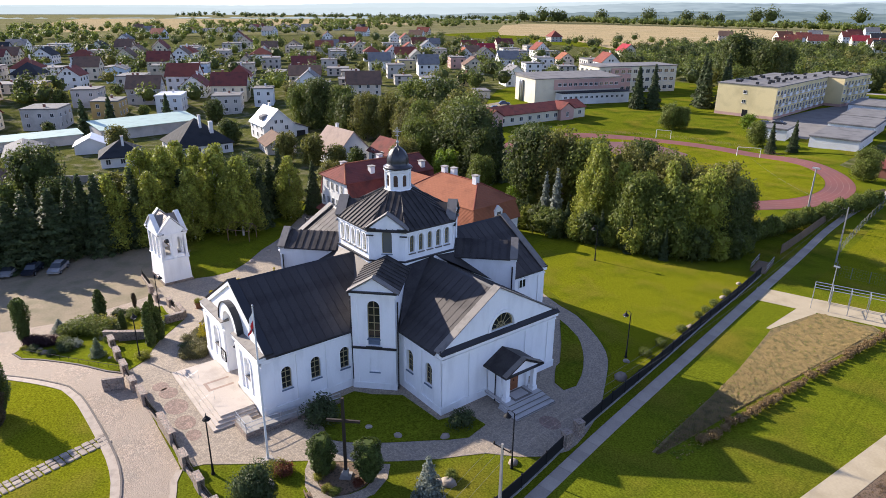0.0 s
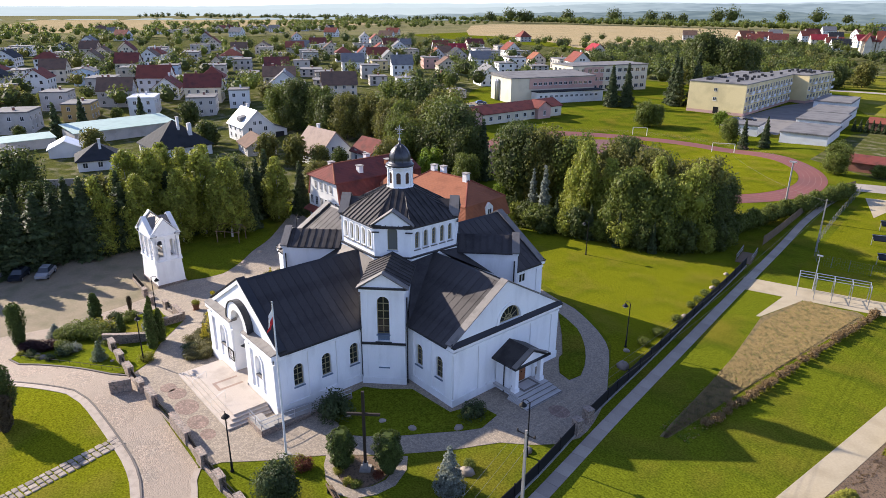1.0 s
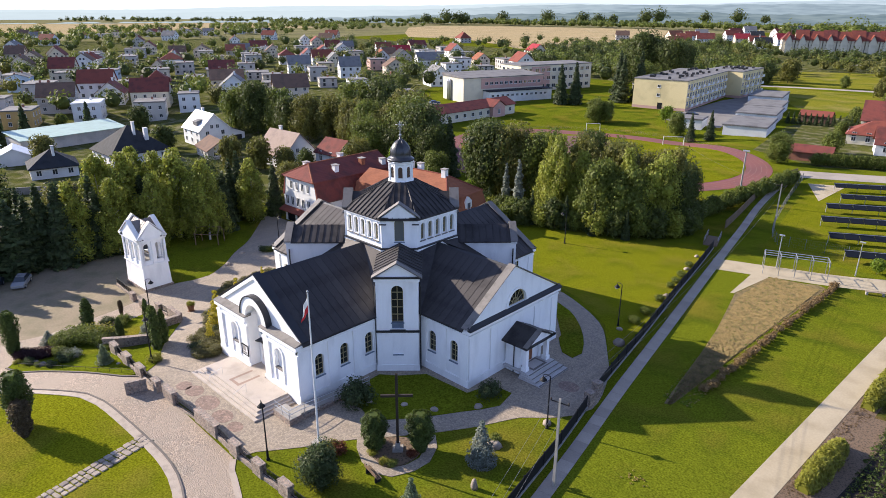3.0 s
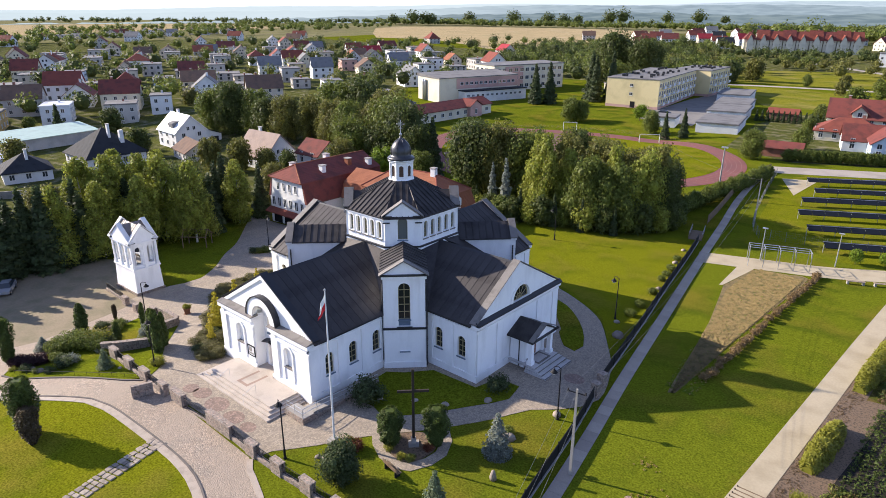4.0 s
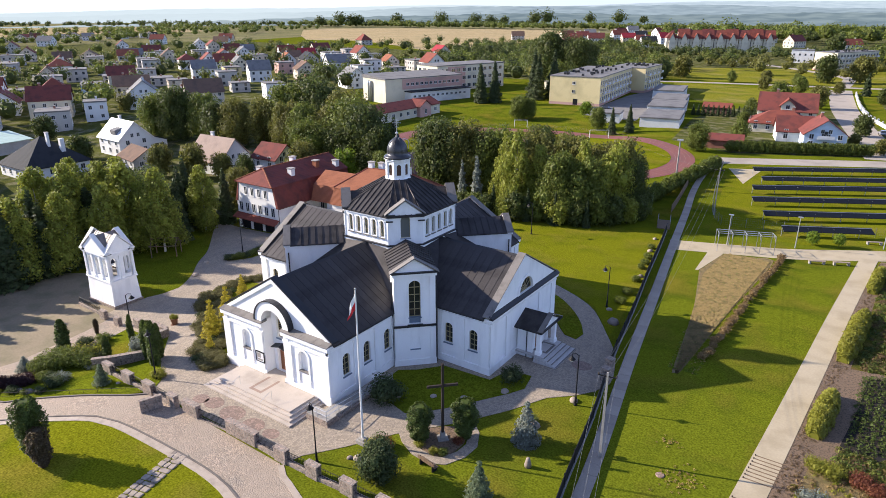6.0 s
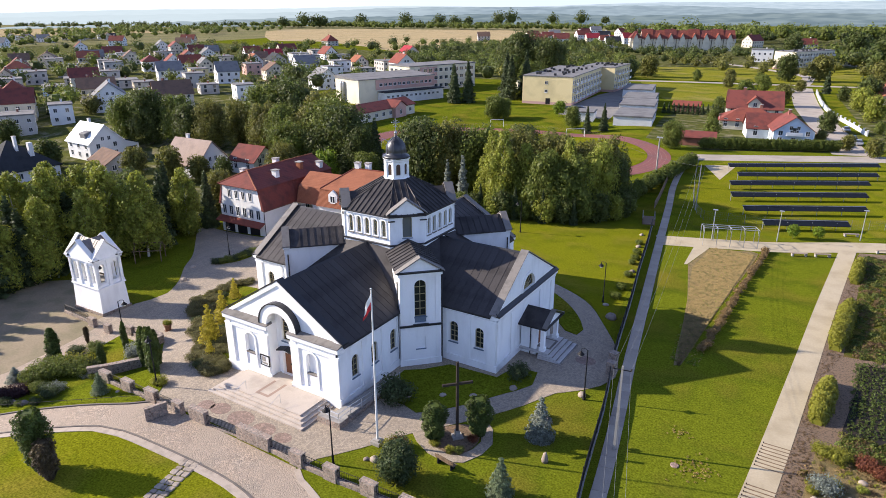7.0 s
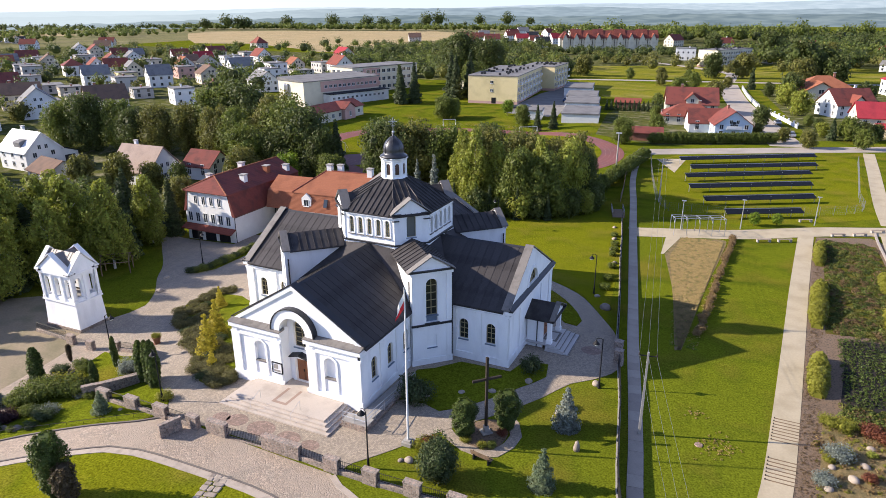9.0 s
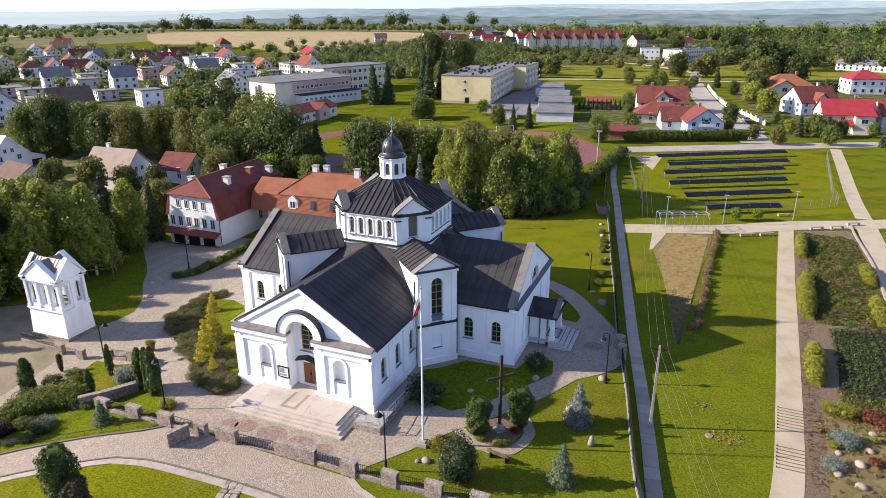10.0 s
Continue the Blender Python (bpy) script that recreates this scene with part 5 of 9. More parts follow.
# rubble wall with stone pillars and iron railings
def wall_pillar(x, y, w=1.3, h=1.15, turn=0.0, d=0.55):
    t = thing("wall_pillar", "rubble stone wall pillar of mixed field stones", "pillar", pose(x, y, g(x, y), 0, 0, turn), group="stone wall pillars")
    random.seed(int(x * 31 + y * 7))
    part("masonry", MB().tube([[(sx * (w / 2 + random.uniform(-0.03, 0.03)), sy * (d / 2 + random.uniform(-0.03, 0.03)), z) for sx, sy in ((-1, -1), (1, -1), (1, 1), (-1, 1))] for z in (-0.4, 0.35, 0.7, h - 0.08)]), RUBBLE, t)
    part("coping", MB().box(-w / 2 - 0.03, w / 2 + 0.03, -d / 2 - 0.03, d / 2 + 0.03, h - 0.08, h), RUBBLE, t, "flat stone coping")


def railing(a, b, h=0.85, base=0.42, name="iron_railing", gap=0.16):
    a, b = Vector((*a, g(*a))), Vector((*b, g(*b)))
    t = thing(name, "black iron railing on a low rubble plinth", "railing", Matrix.Translation(a), group="iron railings")
    u = b - a
    side = Vector((-u.y, u.x, 0)).normalized() * 0.18
    if base:
        part("plinth", MB().tube([[p - side - Vector((0, 0, 0.3)), p + side - Vector((0, 0, 0.3)), p + side + Vector((0, 0, base)), p - side + Vector((0, 0, base))] for p in (Vector(), u)]), RUBBLE, t, "low rubble plinth")
    n = max(4, int(u.length / gap))
    bar = mesh_of("bar", MB().rod((0, 0, base), (0, 0, base + h), 0.018, 4), IRON)
    for i in range(n + 1):
        part("bar", bar, None, t, m=Matrix.Translation(u * (i / n)))
    for z in (base + 0.08, base + h - 0.06):
        part("rail", MB().rod(Vector((0, 0, z)), u + Vector((0, 0, z)), 0.028, 4), IRON, t)


PILLARS = [(-74.6, 10.1, 1.5), (-70.3, 9.8, 1.5), (-66.3, 9.6, 1.5), (-62.3, 9.5, 1.2), (-59.7, 9.7, 2.1), (-53.0, 10.0, 3.8), (-47.95, 9.9, 1.35), (-44.4, 9.95, 1.3), (-40.8, 10.1, 1.4), (-37.2, 10.2, 1.4), (-33.6, 10.3, 1.4)]
for x, y, w in PILLARS:
    wall_pillar(x, y, w, 1.3)
for (x0, y0, w0), (x1, y1, w1) in zip(PILLARS, PILLARS[1:]):
    a, b = (x0 + w0 / 2 + 0.02, y0), (x1 - w1 / 2 - 0.02, y1)
    if x0 == -62.3:
        continue
    if x0 == -59.7:
        railing(a, b, 1.0, 0.06, "iron_gate")
    else:
        railing(a, b)
wall_pillar(-63.4, 8, 1.9, 1.35, 70, 0.3)
for x, y, w, a in ((-87.6, 18.3, 1.0, 0), (-91.3, 18.5, 1.2, 0), (-84.3, 19.1, 1.1, 0), (-79.8, 19.2, 3.0, 0)):
    wall_pillar(x, y, w, 1.2, a)
railing((-83.6, 19.1), (-81.5, 19.1))
railing((-98.6, 19.15), (-92.6, 18.85))
wall_pillar(-77.8, 17.9, 0.5, 1.1, 0, 2.2)
wall_pillar(-75.1, 12.5, 0.5, 1.2, -33, 3.2)
wall_pillar(-76.5, 11.1, 3.2, 1.2, 50, 0.45)
railing((-80.6, 2.0), (-67.4, 9.3), 0.6, 0.0, "garden_railing", 1.5)


def lamp_post(x, y, turn=0.0, h=5.3):
    t = thing("lamp_post", "slim black lamp post with a hanging bell lantern", "lamp post", pose(x, y, g(x, y), 0, 0, turn), group="park lamp posts")
    part("pole", MB().lathe([(0.16, 0), (0.16, 0.12), (0.1, 0.2), (0.1, 0.9), (0.065, 1.0), (0.05, h)], 8), IRON, t)
    part("arm", MB().rod((0, 0, h - 0.05), (0.25, 0, h + 0.12), 0.03).rod((0.25, 0, h + 0.12), (0.6, 0, h + 0.05), 0.03).rod((0.6, 0, h + 0.05), (0.6, 0, h - 0.2), 0.025), IRON, t)
    part("shade", MB().lathe([(0.05, h - 0.15), (0.12, h - 0.25), (0.28, h - 0.42), (0.34, h - 0.5), (0.3, h - 0.5)], 12, pose(0.6, 0, 0)), IRON, t, "dark bell-shaped lantern shade")
    part("globe", MB().lathe([(0.02, h - 0.72), (0.16, h - 0.66), (0.21, h - 0.52), (0.18, h - 0.48)], 10, pose(0.6, 0, 0)), LAMP_GLASS, t, "milky lamp glass", smooth=True)


for x, y, a in ((-45.5, 11.4, 160), (-31.5, 31.05, 200), (-37.2, 53.3, 180), (-68.4, 11.6, 160), (-82.8, 17.4, 60), (-97, 45.3, 0), (-58, 73, 200)):
    lamp_post(x, y, a)

flag = thing("flagpole", "white flagpole with a hanging white and red flag", "flagpole", pose(-44.1, 15.5, 0))
part("foot", MB().box(-0.45, 0.45, -0.45, 0.45, -0.1, 0.32).box(-0.3, 0.3, -0.3, 0.3, 0.32, 0.5), CONCRETE, flag, "concrete foot")
part("pole", MB().lathe([(0.10, 0.5), (0.09, 4), (0.055, 14.2)], 10), WHITE_STEEL, flag)
part("finial", MB().lathe([(0.02, 14.2), (0.09, 14.26), (0.09, 14.36), (0.02, 14.42)], 8), STEEL, flag, "metal ball")


def cloth(f0, f1):
    """A limp strip of the flag between two shares of its width: it droops from the pole in folds."""
    mb = MB()
    n, m = 9, 5
    for j in range(m):
        f = f0 + (f1 - f0) * j / (m - 1)
        for i in range(n):
            q = i / (n - 1)
            mb.v.append((-0.08 - 0.62 * q * (0.75 + 0.25 * f), -0.25 * q + 0.09 * math.sin(q * 8 + f * 3) * q ** 0.5, 13.9 - 1.35 * f - 1.25 * q * (1 + 0.15 * math.sin(f * 5))))
    mb.f = [(j * n + i, j * n + i + 1, (j + 1) * n + i + 1, (j + 1) * n + i) for j in range(m - 1) for i in range(n - 1)]
    return mb


part("white_stripe", cloth(0, 0.5), WHITE_CLOTH, flag, "white upper half of the flag")
part("red_stripe", cloth(0.5, 1), RED_CLOTH, flag, "red lower half of the flag")

cross = thing("memorial_cross", "tall dark wooden memorial cross on a stone foot", "cross", pose(-38.75, 19.75, 0, 0, 0, 46))
part("upright", MB().box(-0.11, 0.11, -0.1, 0.1, 0.2, 7.4), DARK_OAK, cross)
part("crossbar", MB().box(-1.32, 1.32, -0.085, 0.085, 5.24, 5.44), DARK_OAK, cross)
part("foot", MB().box(-0.45, 0.45, -0.45, 0.45, -0.1, 0.2).box(-0.2, 0.2, -0.2, 0.2, 0.2, 0.75), CONCRETE, cross, "pale stone foot")


def bench(x, y, turn):
    t = thing("bench", "dark wooden bench with a backrest", "bench", pose(x, y, g(x, y) + 0.03, 0, 0, turn), group="benches")
    for i in range(3):
        part("slat", MB().box(-0.95, 0.95, -0.2 + 0.15 * i, -0.08 + 0.15 * i, 0.42, 0.46), WOOD, t)
    for i in range(2):
        part("slat", MB().box(-0.95, 0.95, 0.27, 0.31, 0.58 + 0.17 * i, 0.70 + 0.17 * i), WOOD, t)
    for s in (-0.7, 0.7):
        part("leg", MB().box(s - 0.05, s + 0.05, -0.2, 0.3, 0, 0.42).box(s - 0.05, s + 0.05, 0.22, 0.27, 0.42, 0.9), IRON, t)


def plank_bench(x, y, turn):
    t = thing("plank_bench", "low backless bench with pale planks on concrete legs", "bench", pose(x, y, g(x, y) + 0.03, 0, 0, turn), group="path benches")
    for i in range(3):
        part("plank", MB().box(-1.15, 1.15, -0.24 + 0.17 * i, -0.1 + 0.17 * i, 0.4, 0.46), PLANK, t)
    for s in (-0.95, 0.95):
        part("leg", MB().box(s - 0.12, s + 0.12, -0.24, 0.24, -0.05, 0.4), CONCRETE, t, "pale concrete leg")


bench(-37.6, 16.1, 170)


def boulder(x, y, r, h=None, seed=0, name="boulder", label="pale rounded field boulder on the lawn"):
    random.seed(seed + int(x * 17 + y * 5))
    h = h or r * 0.75
    mb = MB()
    rings = []
    for j in range(6):
        a = math.pi * (0.5 * j / 5)
        rings.append([(r * math.cos(a) * math.cos(2 * math.pi * i / 9) * random.uniform(0.85, 1.1), r * 0.85 * math.cos(a) * math.sin(2 * math.pi * i / 9) * random.uniform(0.85, 1.1), h * math.sin(a) * random.uniform(0.92, 1.05) - (0.08 if j == 0 else 0)) for i in range(9)])
    mb.tube(rings)
    ob = part(name, mb, STONE, m=pose(x, y, g(x, y), 0, 0, random.uniform(0, 180)), smooth=True)
    return tagged(ob, label, "stone", "boulders")


for x, y, r in ((-43.0, 13.6, 0.45), (-43.6, 13.3, 0.3), (-41.6, 14.4, 0.6), (-43.2, 24.6, 0.4), (-40.6, 26.0, 0.45), (-38.0, 29.2, 0.5), (-34.9, 49.5, 0.8), (-33.2, 25.8, 0.7), (-33.7, 25.2, 0.5), (-31.9, 31.6, 0.5), (-39.2, 76.0, 0.5), (-38.4, 71.0, 0.55), (-40.4, 82.0, 0.4), (-94.2, 34.3, 0.6), (-97.6, 38.6, 0.5), (-37.0, 65.2, 0.5), (-45.9, 22.6, 0.35), (-71.3, 9.2, 0.3), (-80.2, 3.5, 0.5), (-78.7, 3.8, 0.6), (-36.6, 52.6, 0.4), (-33.9, 10.8, 0.5)):
    boulder(x, y, r)
boulder(-31.0, 20.7, 0.3, 0.95, name="standing_stone", label="small upright stone marker on the lawn")
boulder(-12.0, 27.2, 0.35), boulder(-10.6, 26.2, 0.5), boulder(-9.6, 28.4, 0.45), boulder(-8.9, 31.2, 0.4), boulder(-12.4, 24.2, 0.4), boulder(-11.0, 23.2, 0.5)

for x, y, rx, ry in ((-61.2, 11.7, 0.85, 0.75), (-59.6, 12.0, 1.05, 0.85), (-56.8, 11.9, 1.35, 1.05), (-53.8, 11.8, 1.15, 0.9), (-51.5, 11.8, 0.85, 0.65), (-33.9, 38.1, 1.1, 0.9)):
    tagged(part("paving_rosette", MB().prism([(x + rx * math.cos(i * math.pi / 12), y + ry * math.sin(i * math.pi / 12)) for i in range(24)], 0.0, 0.045), ROSETTE), "round reddish sett rosette in the paving", "paving", "paving rosettes", "structure")
tagged(part("well_cover", MB().lathe([(0.0, 0.07), (0.3, 0.07), (0.34, 0.05), (0.36, -0.05)], 20, pose(-21.9, 25.8, 0)), ROSETTE), "round concrete well cover in the grass", "cover", kind="structure")
# stone path across the lower lawn
steps = tagged(new("stone_path"), "path of close-laid irregular stones across the lawn", "path", kind="structure")
random.seed(4)
pa, pb = Vector((-55.47, 5.39)), Vector((-54.57, 1.68))
pd = (pb - pa).normalized()
pn = Vector((-pd.y, pd.x))
along = -0.4
while along < 22:
    row = random.uniform(0.4, 0.7)
    cut, other = random.uniform(-0.42, -0.18), random.uniform(0.15, 0.42)
    for u0, u1 in ((-0.82, cut - 0.02), (cut + 0.02, other - 0.02), (other + 0.02, 0.82)) if random.random() < 0.7 else ((-0.82, 0.5 * cut - 0.02), (0.5 * cut + 0.02, 0.82)):
        c = pa + pd * (along + row / 2) + pn * (u0 + u1) / 2
        hx, hy = (u1 - u0) / 2, row / 2 - 0.03
        ring = [c + pn * sx * hx * random.uniform(0.86, 1.04) + pd * sy * hy * random.uniform(0.84, 1.05) for sx, sy in ((-1, -0.75), (-0.75, -1), (0.75, -1), (1, -0.7), (1, 0.75), (0.7, 1), (-0.75, 1), (-1, 0.7))]
        h = random.uniform(0.05, 0.09)
        part("stone", MB().tube([[(p.x, p.y, -0.05) for p in ring], [(p.x, p.y, h) for p in ring], [(c.x + (p.x - c.x) * 0.82, c.y + (p.y - c.y) * 0.82, h + 0.025) for p in ring]]), STONE, steps)
    along += row

# slab path beside the fence
slab_path = tagged(new("fence_path"), "concrete slab path along the black fence", "path", kind="structure")
pl = curve_points(FENCE_PATH, 0.4)
slab_mesh = mesh_of("slab", MB().box(-0.62, 0.62, 0.012, 1.488, -0.08, 0.05), SLAB)
lens = [0.0]
for a, b in zip(pl, pl[1:]):
    lens.append(lens[-1] + (Vector(b) - Vector(a)).length)
for k in range(int(lens[-1] / 1.5)):
    i = next(n for n, q in enumerate(lens) if q > k * 1.5)
    a, b = Vector(pl[i - 1]), Vector(pl[i])
    d = b - a
    q = a + d * ((k * 1.5 - lens[i - 1]) / d.length)
    part("slab", slab_mesh, None, slab_path, m=pose(q.x, q.y, 0.006 * math.sin(k * 2.3), 0.3 * math.sin(k * 1.7), 0, math.degrees(math.atan2(d.y, d.x)) - 90))

fence_line = [(-20.6, -6), (-23.6, 5), (-25.3, 11.5), (-26.9, 17), (-28.1, 23.2), (-29.3, 30), (-30.7, 36.3)]
fence_line2 = [(-31.4, 39.3), (-32.1, 43), (-34.3, 55.5), (-36.3, 66), (-38.4, 78), (-40.2, 87.5)]
panel = MB().tube([[(x, -0.012, 0.1), (x, 0.012, 0.1), (x, 0.012, 1.22), (x, 0.03, 1.24), (x, 0.03, 1.32), (x, -0.03, 1.32), (x, -0.03, 1.24), (x, -0.012, 1.22)] for x in (0.01, 2.49)])
panel_mesh = mesh_of("panel", panel, IRON)
post_mesh = mesh_of("post", MB().box(-0.05, 0.05, -0.05, 0.05, -0.2, 1.45), IRON)
foot_mesh = mesh_of("footing", MB().box(0, 2.5, -0.13, 0.13, -0.25, 0.12), CONCRETE)
for ln, nm in ((fence_line, "south"), (fence_line2, "north")):
    f = thing("fence", "black metal fence on a low concrete footing", "fence", pose(0, 0, 0), group="boundary fence")
    pts = curve_points(ln, 2.5)
    for a, b in zip(pts, pts[1:]):
        d = Vector(b) - Vector(a)
        m = pose(a[0], a[1], 0, 0, 0, math.degrees(math.atan2(d.y, d.x))) @ Matrix.Diagonal((d.length / 2.5, 1, 1, 1))
        part("panel", panel_mesh, None, f, m=m)
        part("post", post_mesh, None, f, m=pose(a[0], a[1], 0))
        part("footing", foot_mesh, None, f, m=m)
wall_pillar(-31.2, 38.8, 0.8, 1.5, -10, 0.7), wall_pillar(-30.8, 36.8, 0.8, 1.5, -10, 0.7)


def utility_pole(x, y, h, label, arm_turn=0.0):
    t = thing("utility_pole", label, "utility pole", pose(x, y, 0, 0, 0, arm_turn))
    part("mast", MB().tube([[(sx * a, sy * a * 0.8, z) for sx, sy in ((-1, -1), (1, -1), (1, 1), (-1, 1))] for a, z in ((0.12, -0.3), (0.075, h))]), CONCRETE, t, "pale concrete mast")
    part("crossarm", MB().rod((-0.75, 0, h - 0.35), (0.75, 0, h - 0.35), 0.05, 5), IRON, t)
    for s in (-0.7, 0, 0.7):
        part("insulator", MB().lathe([(0.02, 0), (0.07, 0.03), (0.05, 0.12), (0.07, 0.16), (0.02, 0.2)], 8, pose(s, 0, h - 0.32)), DARK_OAK, t, "dark brown insulator")
    return (x, y, h)


utility_pole(-26.7, 25.2, 8.0, "pale concrete utility pole with crossarm beside the slab path", 10)
utility_pole(-36.0, 101.5, 8.5, "distant concrete utility pole by the fence", 10)
utility_pole(-13.6, -22.0, 8.0, "concrete utility pole at the field edge", 20)


def wire(a, b, sag):
    cu = bpy.data.curves.new("power_line", "CURVE")
    cu.dimensions, cu.bevel_depth, cu.bevel_resolution = "3D", 0.009, 0
    sp = cu.splines.new("POLY")
    n = 14
    sp.points.add(n)
    for i in range(n + 1):
        f = i / n
        p = Vector(a).lerp(Vector(b), f)
        sp.points[i].co = (p.x, p.y, p.z - sag * 4 * f * (1 - f), 1)
    cu.materials.append(WIRE_MESH)
    tagged(new("power_line", cu), "thin grey overhead power line", "power line", "power lines")


for s in (-0.7, 0, 0.7):
    wire((-26.7 + s, 25.2, 7.7), (-36.0 + s, 101.5, 8.2), 1.6)
    wire((-26.7 + s, 25.2, 7.7), (-13.6 + s, -22, 7.7), 1.2)
wire((-36, 101.5, 8.2), (-62, 122, 8.6), 1.0)

pole = thing("floodlight_pole", "tall pale concrete floodlight pole beside the track", "pole", pose(-47.2, 115.8, 0))
part("mast", MB().lathe([(0.2, -0.2), (0.12, 10.2)], 8), CONCRETE, pole)
part("lamp_head", MB().box(-0.6, 0.6, -0.15, 0.15, 10.0, 10.25), STEEL, pole, "grey lamp head")

# steel frame, benches and shelters beside the cross path
fr = thing("steel_frame", "bare galvanised steel shelter frame beside the path", "frame", pose(-30.9, 82.1, 0, 0, 0, 20))
for i in range(5):
    x = i * 2.0
    for y in (0, 2.6):
        part("upright", MB().rod((x, y, 0), (x, y, 2.7 if y else 2.9), 0.045), STEEL, fr)
    part("rafter", MB().rod((x, 0, 2.9), (x, 2.6, 2.7), 0.04).rod((x, 0, 2.0), (x, 1.3, 2.8), 0.03), STEEL, fr)
for y, z in ((0, 2.9), (2.6, 2.7), (1.3, 2.8)):
    part("purlin", MB().rod((0, y, z), (8, y, z), 0.04), STEEL, fr)
for x, y, a in ((-17.6, 84.6, 25), (-14.6, 86.0, 25), (-6.8, 92.5, 27), (-3.6, 94.2, 27), (-0.8, 97.3, 27), (-11.2, 99.0, 25)):
    plank_bench(x, y, a)
for x, y in ((-30.2, 85.6), (-21.2, 90.2), (-9.9, 97.3), (4.4, 98.8)):
    t = thing("light_column", "slim grey street light column by the path", "street lamp", pose(x, y, 0), group="path lights")
    part("pole", MB().lathe([(0.09, 0), (0.05, 5.0)], 8), STEEL, t)
    part("lamp_head", MB().box(-0.35, 0.35, -0.12, 0.12, 4.95, 5.08), STEEL, t)

# solar panels
SOLAR = glass("dark_solar_cells", (0.008, 0.010, 0.014), 0.55)
SOLAR.node_tree.nodes["Principled BSDF"].inputs["Specular IOR Level"].default_value = 0.12


def solar_row(a, b):
    d = Vector(b) - Vector(a)
    t = thing("solar_array", "row of dark tilted solar panels on steel posts", "solar panels", pose(a[0], a[1], 0, 0, 0, math.degrees(math.atan2(d.y, d.x))), group="solar rows")
    n = max(1, round(d.length / 2.1))
    w = d.length / n
    me = mesh_of("module", MB().tube([[(x, -0.8, 1.05), (x, 0.8, 1.62), (x, 0.8, 1.54), (x, -0.8, 0.97)] for x in (0.03, w - 0.03)]), SOLAR)
    for i in range(n):
        part("module", me, None, t, m=pose(i * w, 0, 0))
    for i in range(0, n + 1, 2):
        part("post", MB().rod((i * w, 0, -0.2), (i * w, 0, 1.36), 0.06, 6), STEEL, t)
    part("rail", MB().rod((0, -0.6, 1.0), (d.length, -0.6, 1.0), 0.05, 4).rod((0, 0.6, 1.55), (d.length, 0.6, 1.55), 0.05, 4), STEEL, t)


for a, b in (((-36.5, 138.4), (-7.0, 155.9)), ((-33.2, 130), (-7.3, 144.8)), ((-33.3, 121), (-8.9, 135.4)), ((-31.6, 111.7), (-9.2, 124.4)), ((-28.1, 102.9), (-9.2, 113.6)), ((-24.0, 95.5), (-11.7, 101.9))):
    solar_row(a, b)


def mesh_fence(pts, h, name, label, mat, spacing=2.5, solid=False):
    f = thing(name, label, "fence", pose(0, 0, 0))
    ln = curve_points(pts, spacing)
    for a, b in zip(ln, ln[1:]):
        part("post", MB().rod((*a, g(*a) - 0.2), (*a, g(*a) + h), 0.04, 5), mat, f)
        pan = MB()
        d = Vector(b) - Vector(a)
        za, zb = g(*a), g(*b)
        if solid:
            u = d.normalized()
            mm = Matrix(((u.x, -u.y, 0, a[0]), (u.y, u.x, 0, a[1]), (0, 0, 1, za), (0, 0, 0, 1)))
            pan.plate(rect(0.03, d.length - 0.03, 0.08, h), [rect(0.12 + 0.2 * i, 0.15 + 0.2 * i, 0.15, h - 0.1) for i in range(int((d.length - 0.2) / 0.2))], 0.03, mm)
        else:
            for i in range(5):
                z = 0.1 + (h - 0.15) * i / 4
                pan.rod((*a, za + z), (*b, zb + z), 0.006, 3)
            n = max(2, int(d.length / 0.3))
            for i in range(n):
                p = Vector(a) + d * (i / n)
                pan.rod((*p, za + 0.1), (*p, za + h - 0.05), 0.005, 3)
        pn = part("panel", pan, mat, f)
        if not solid:
            tagged(pn, kind="stuff")


mesh_fence([(-42.6, 98), (-43.6, 106), (-46.6, 127), (-47.4, 138), (-46.4, 148)], 1.6, "wooden_fence", "brown wooden board fence by the track", WOOD, 2.5, True)
mesh_fence([(-33.5, 96.0), (-36.6, 103), (-40.6, 123), (-44.2, 145)], 1.7, "wire_fence", "grey wire mesh fence round the solar field", WIRE_MESH)
mesh_fence([(-33.5, 96.0), (-21.0, 99.0), (-3.0, 108.2), (-1.2, 121), (2.2, 158)], 1.7, "wire_fence", "grey wire mesh fence round the solar field", WIRE_MESH)

bridge = thing("footbridge", "small footbridge gate with timber rails at the fence corner", "footbridge", pose(-41.6, 90.5, 0, 0, 0, 105))
part("deck", MB().box(-2.5, 2.5, -1.0, 1.0, -0.05, 0.12), WOOD, bridge)
for y in (-1, 1):
    for z in (0.6, 1.1):
        part("rail", MB().box(-2.5, 2.5, y - 0.04, y + 0.04, z - 0.05, z + 0.05), CONCRETE, bridge, "pale painted rail")
    for x in (-2.4, 0, 2.4):
        part("post", MB().box(x - 0.06, x + 0.06, y - 0.06, y + 0.06, 0, 1.2), WOOD, bridge)


def goal(x, y, turn, w=5.4):
    t = thing("football_goal", "white football goal frame on the grass", "goal", pose(x, y, 0.05, 0, 0, turn), group="goals")
    for s in (0, w):
        part("upright", MB().rod((s, 0, 0), (s, 0, 2.3), 0.07), WHITE_STEEL, t)
        part("stay", MB().rod((s, 0, 2.2), (s, 1.2, 0), 0.03), WHITE_STEEL, t)
    part("crossbar", MB().rod((0, 0, 2.3), (w, 0, 2.3), 0.07), WHITE_STEEL, t)


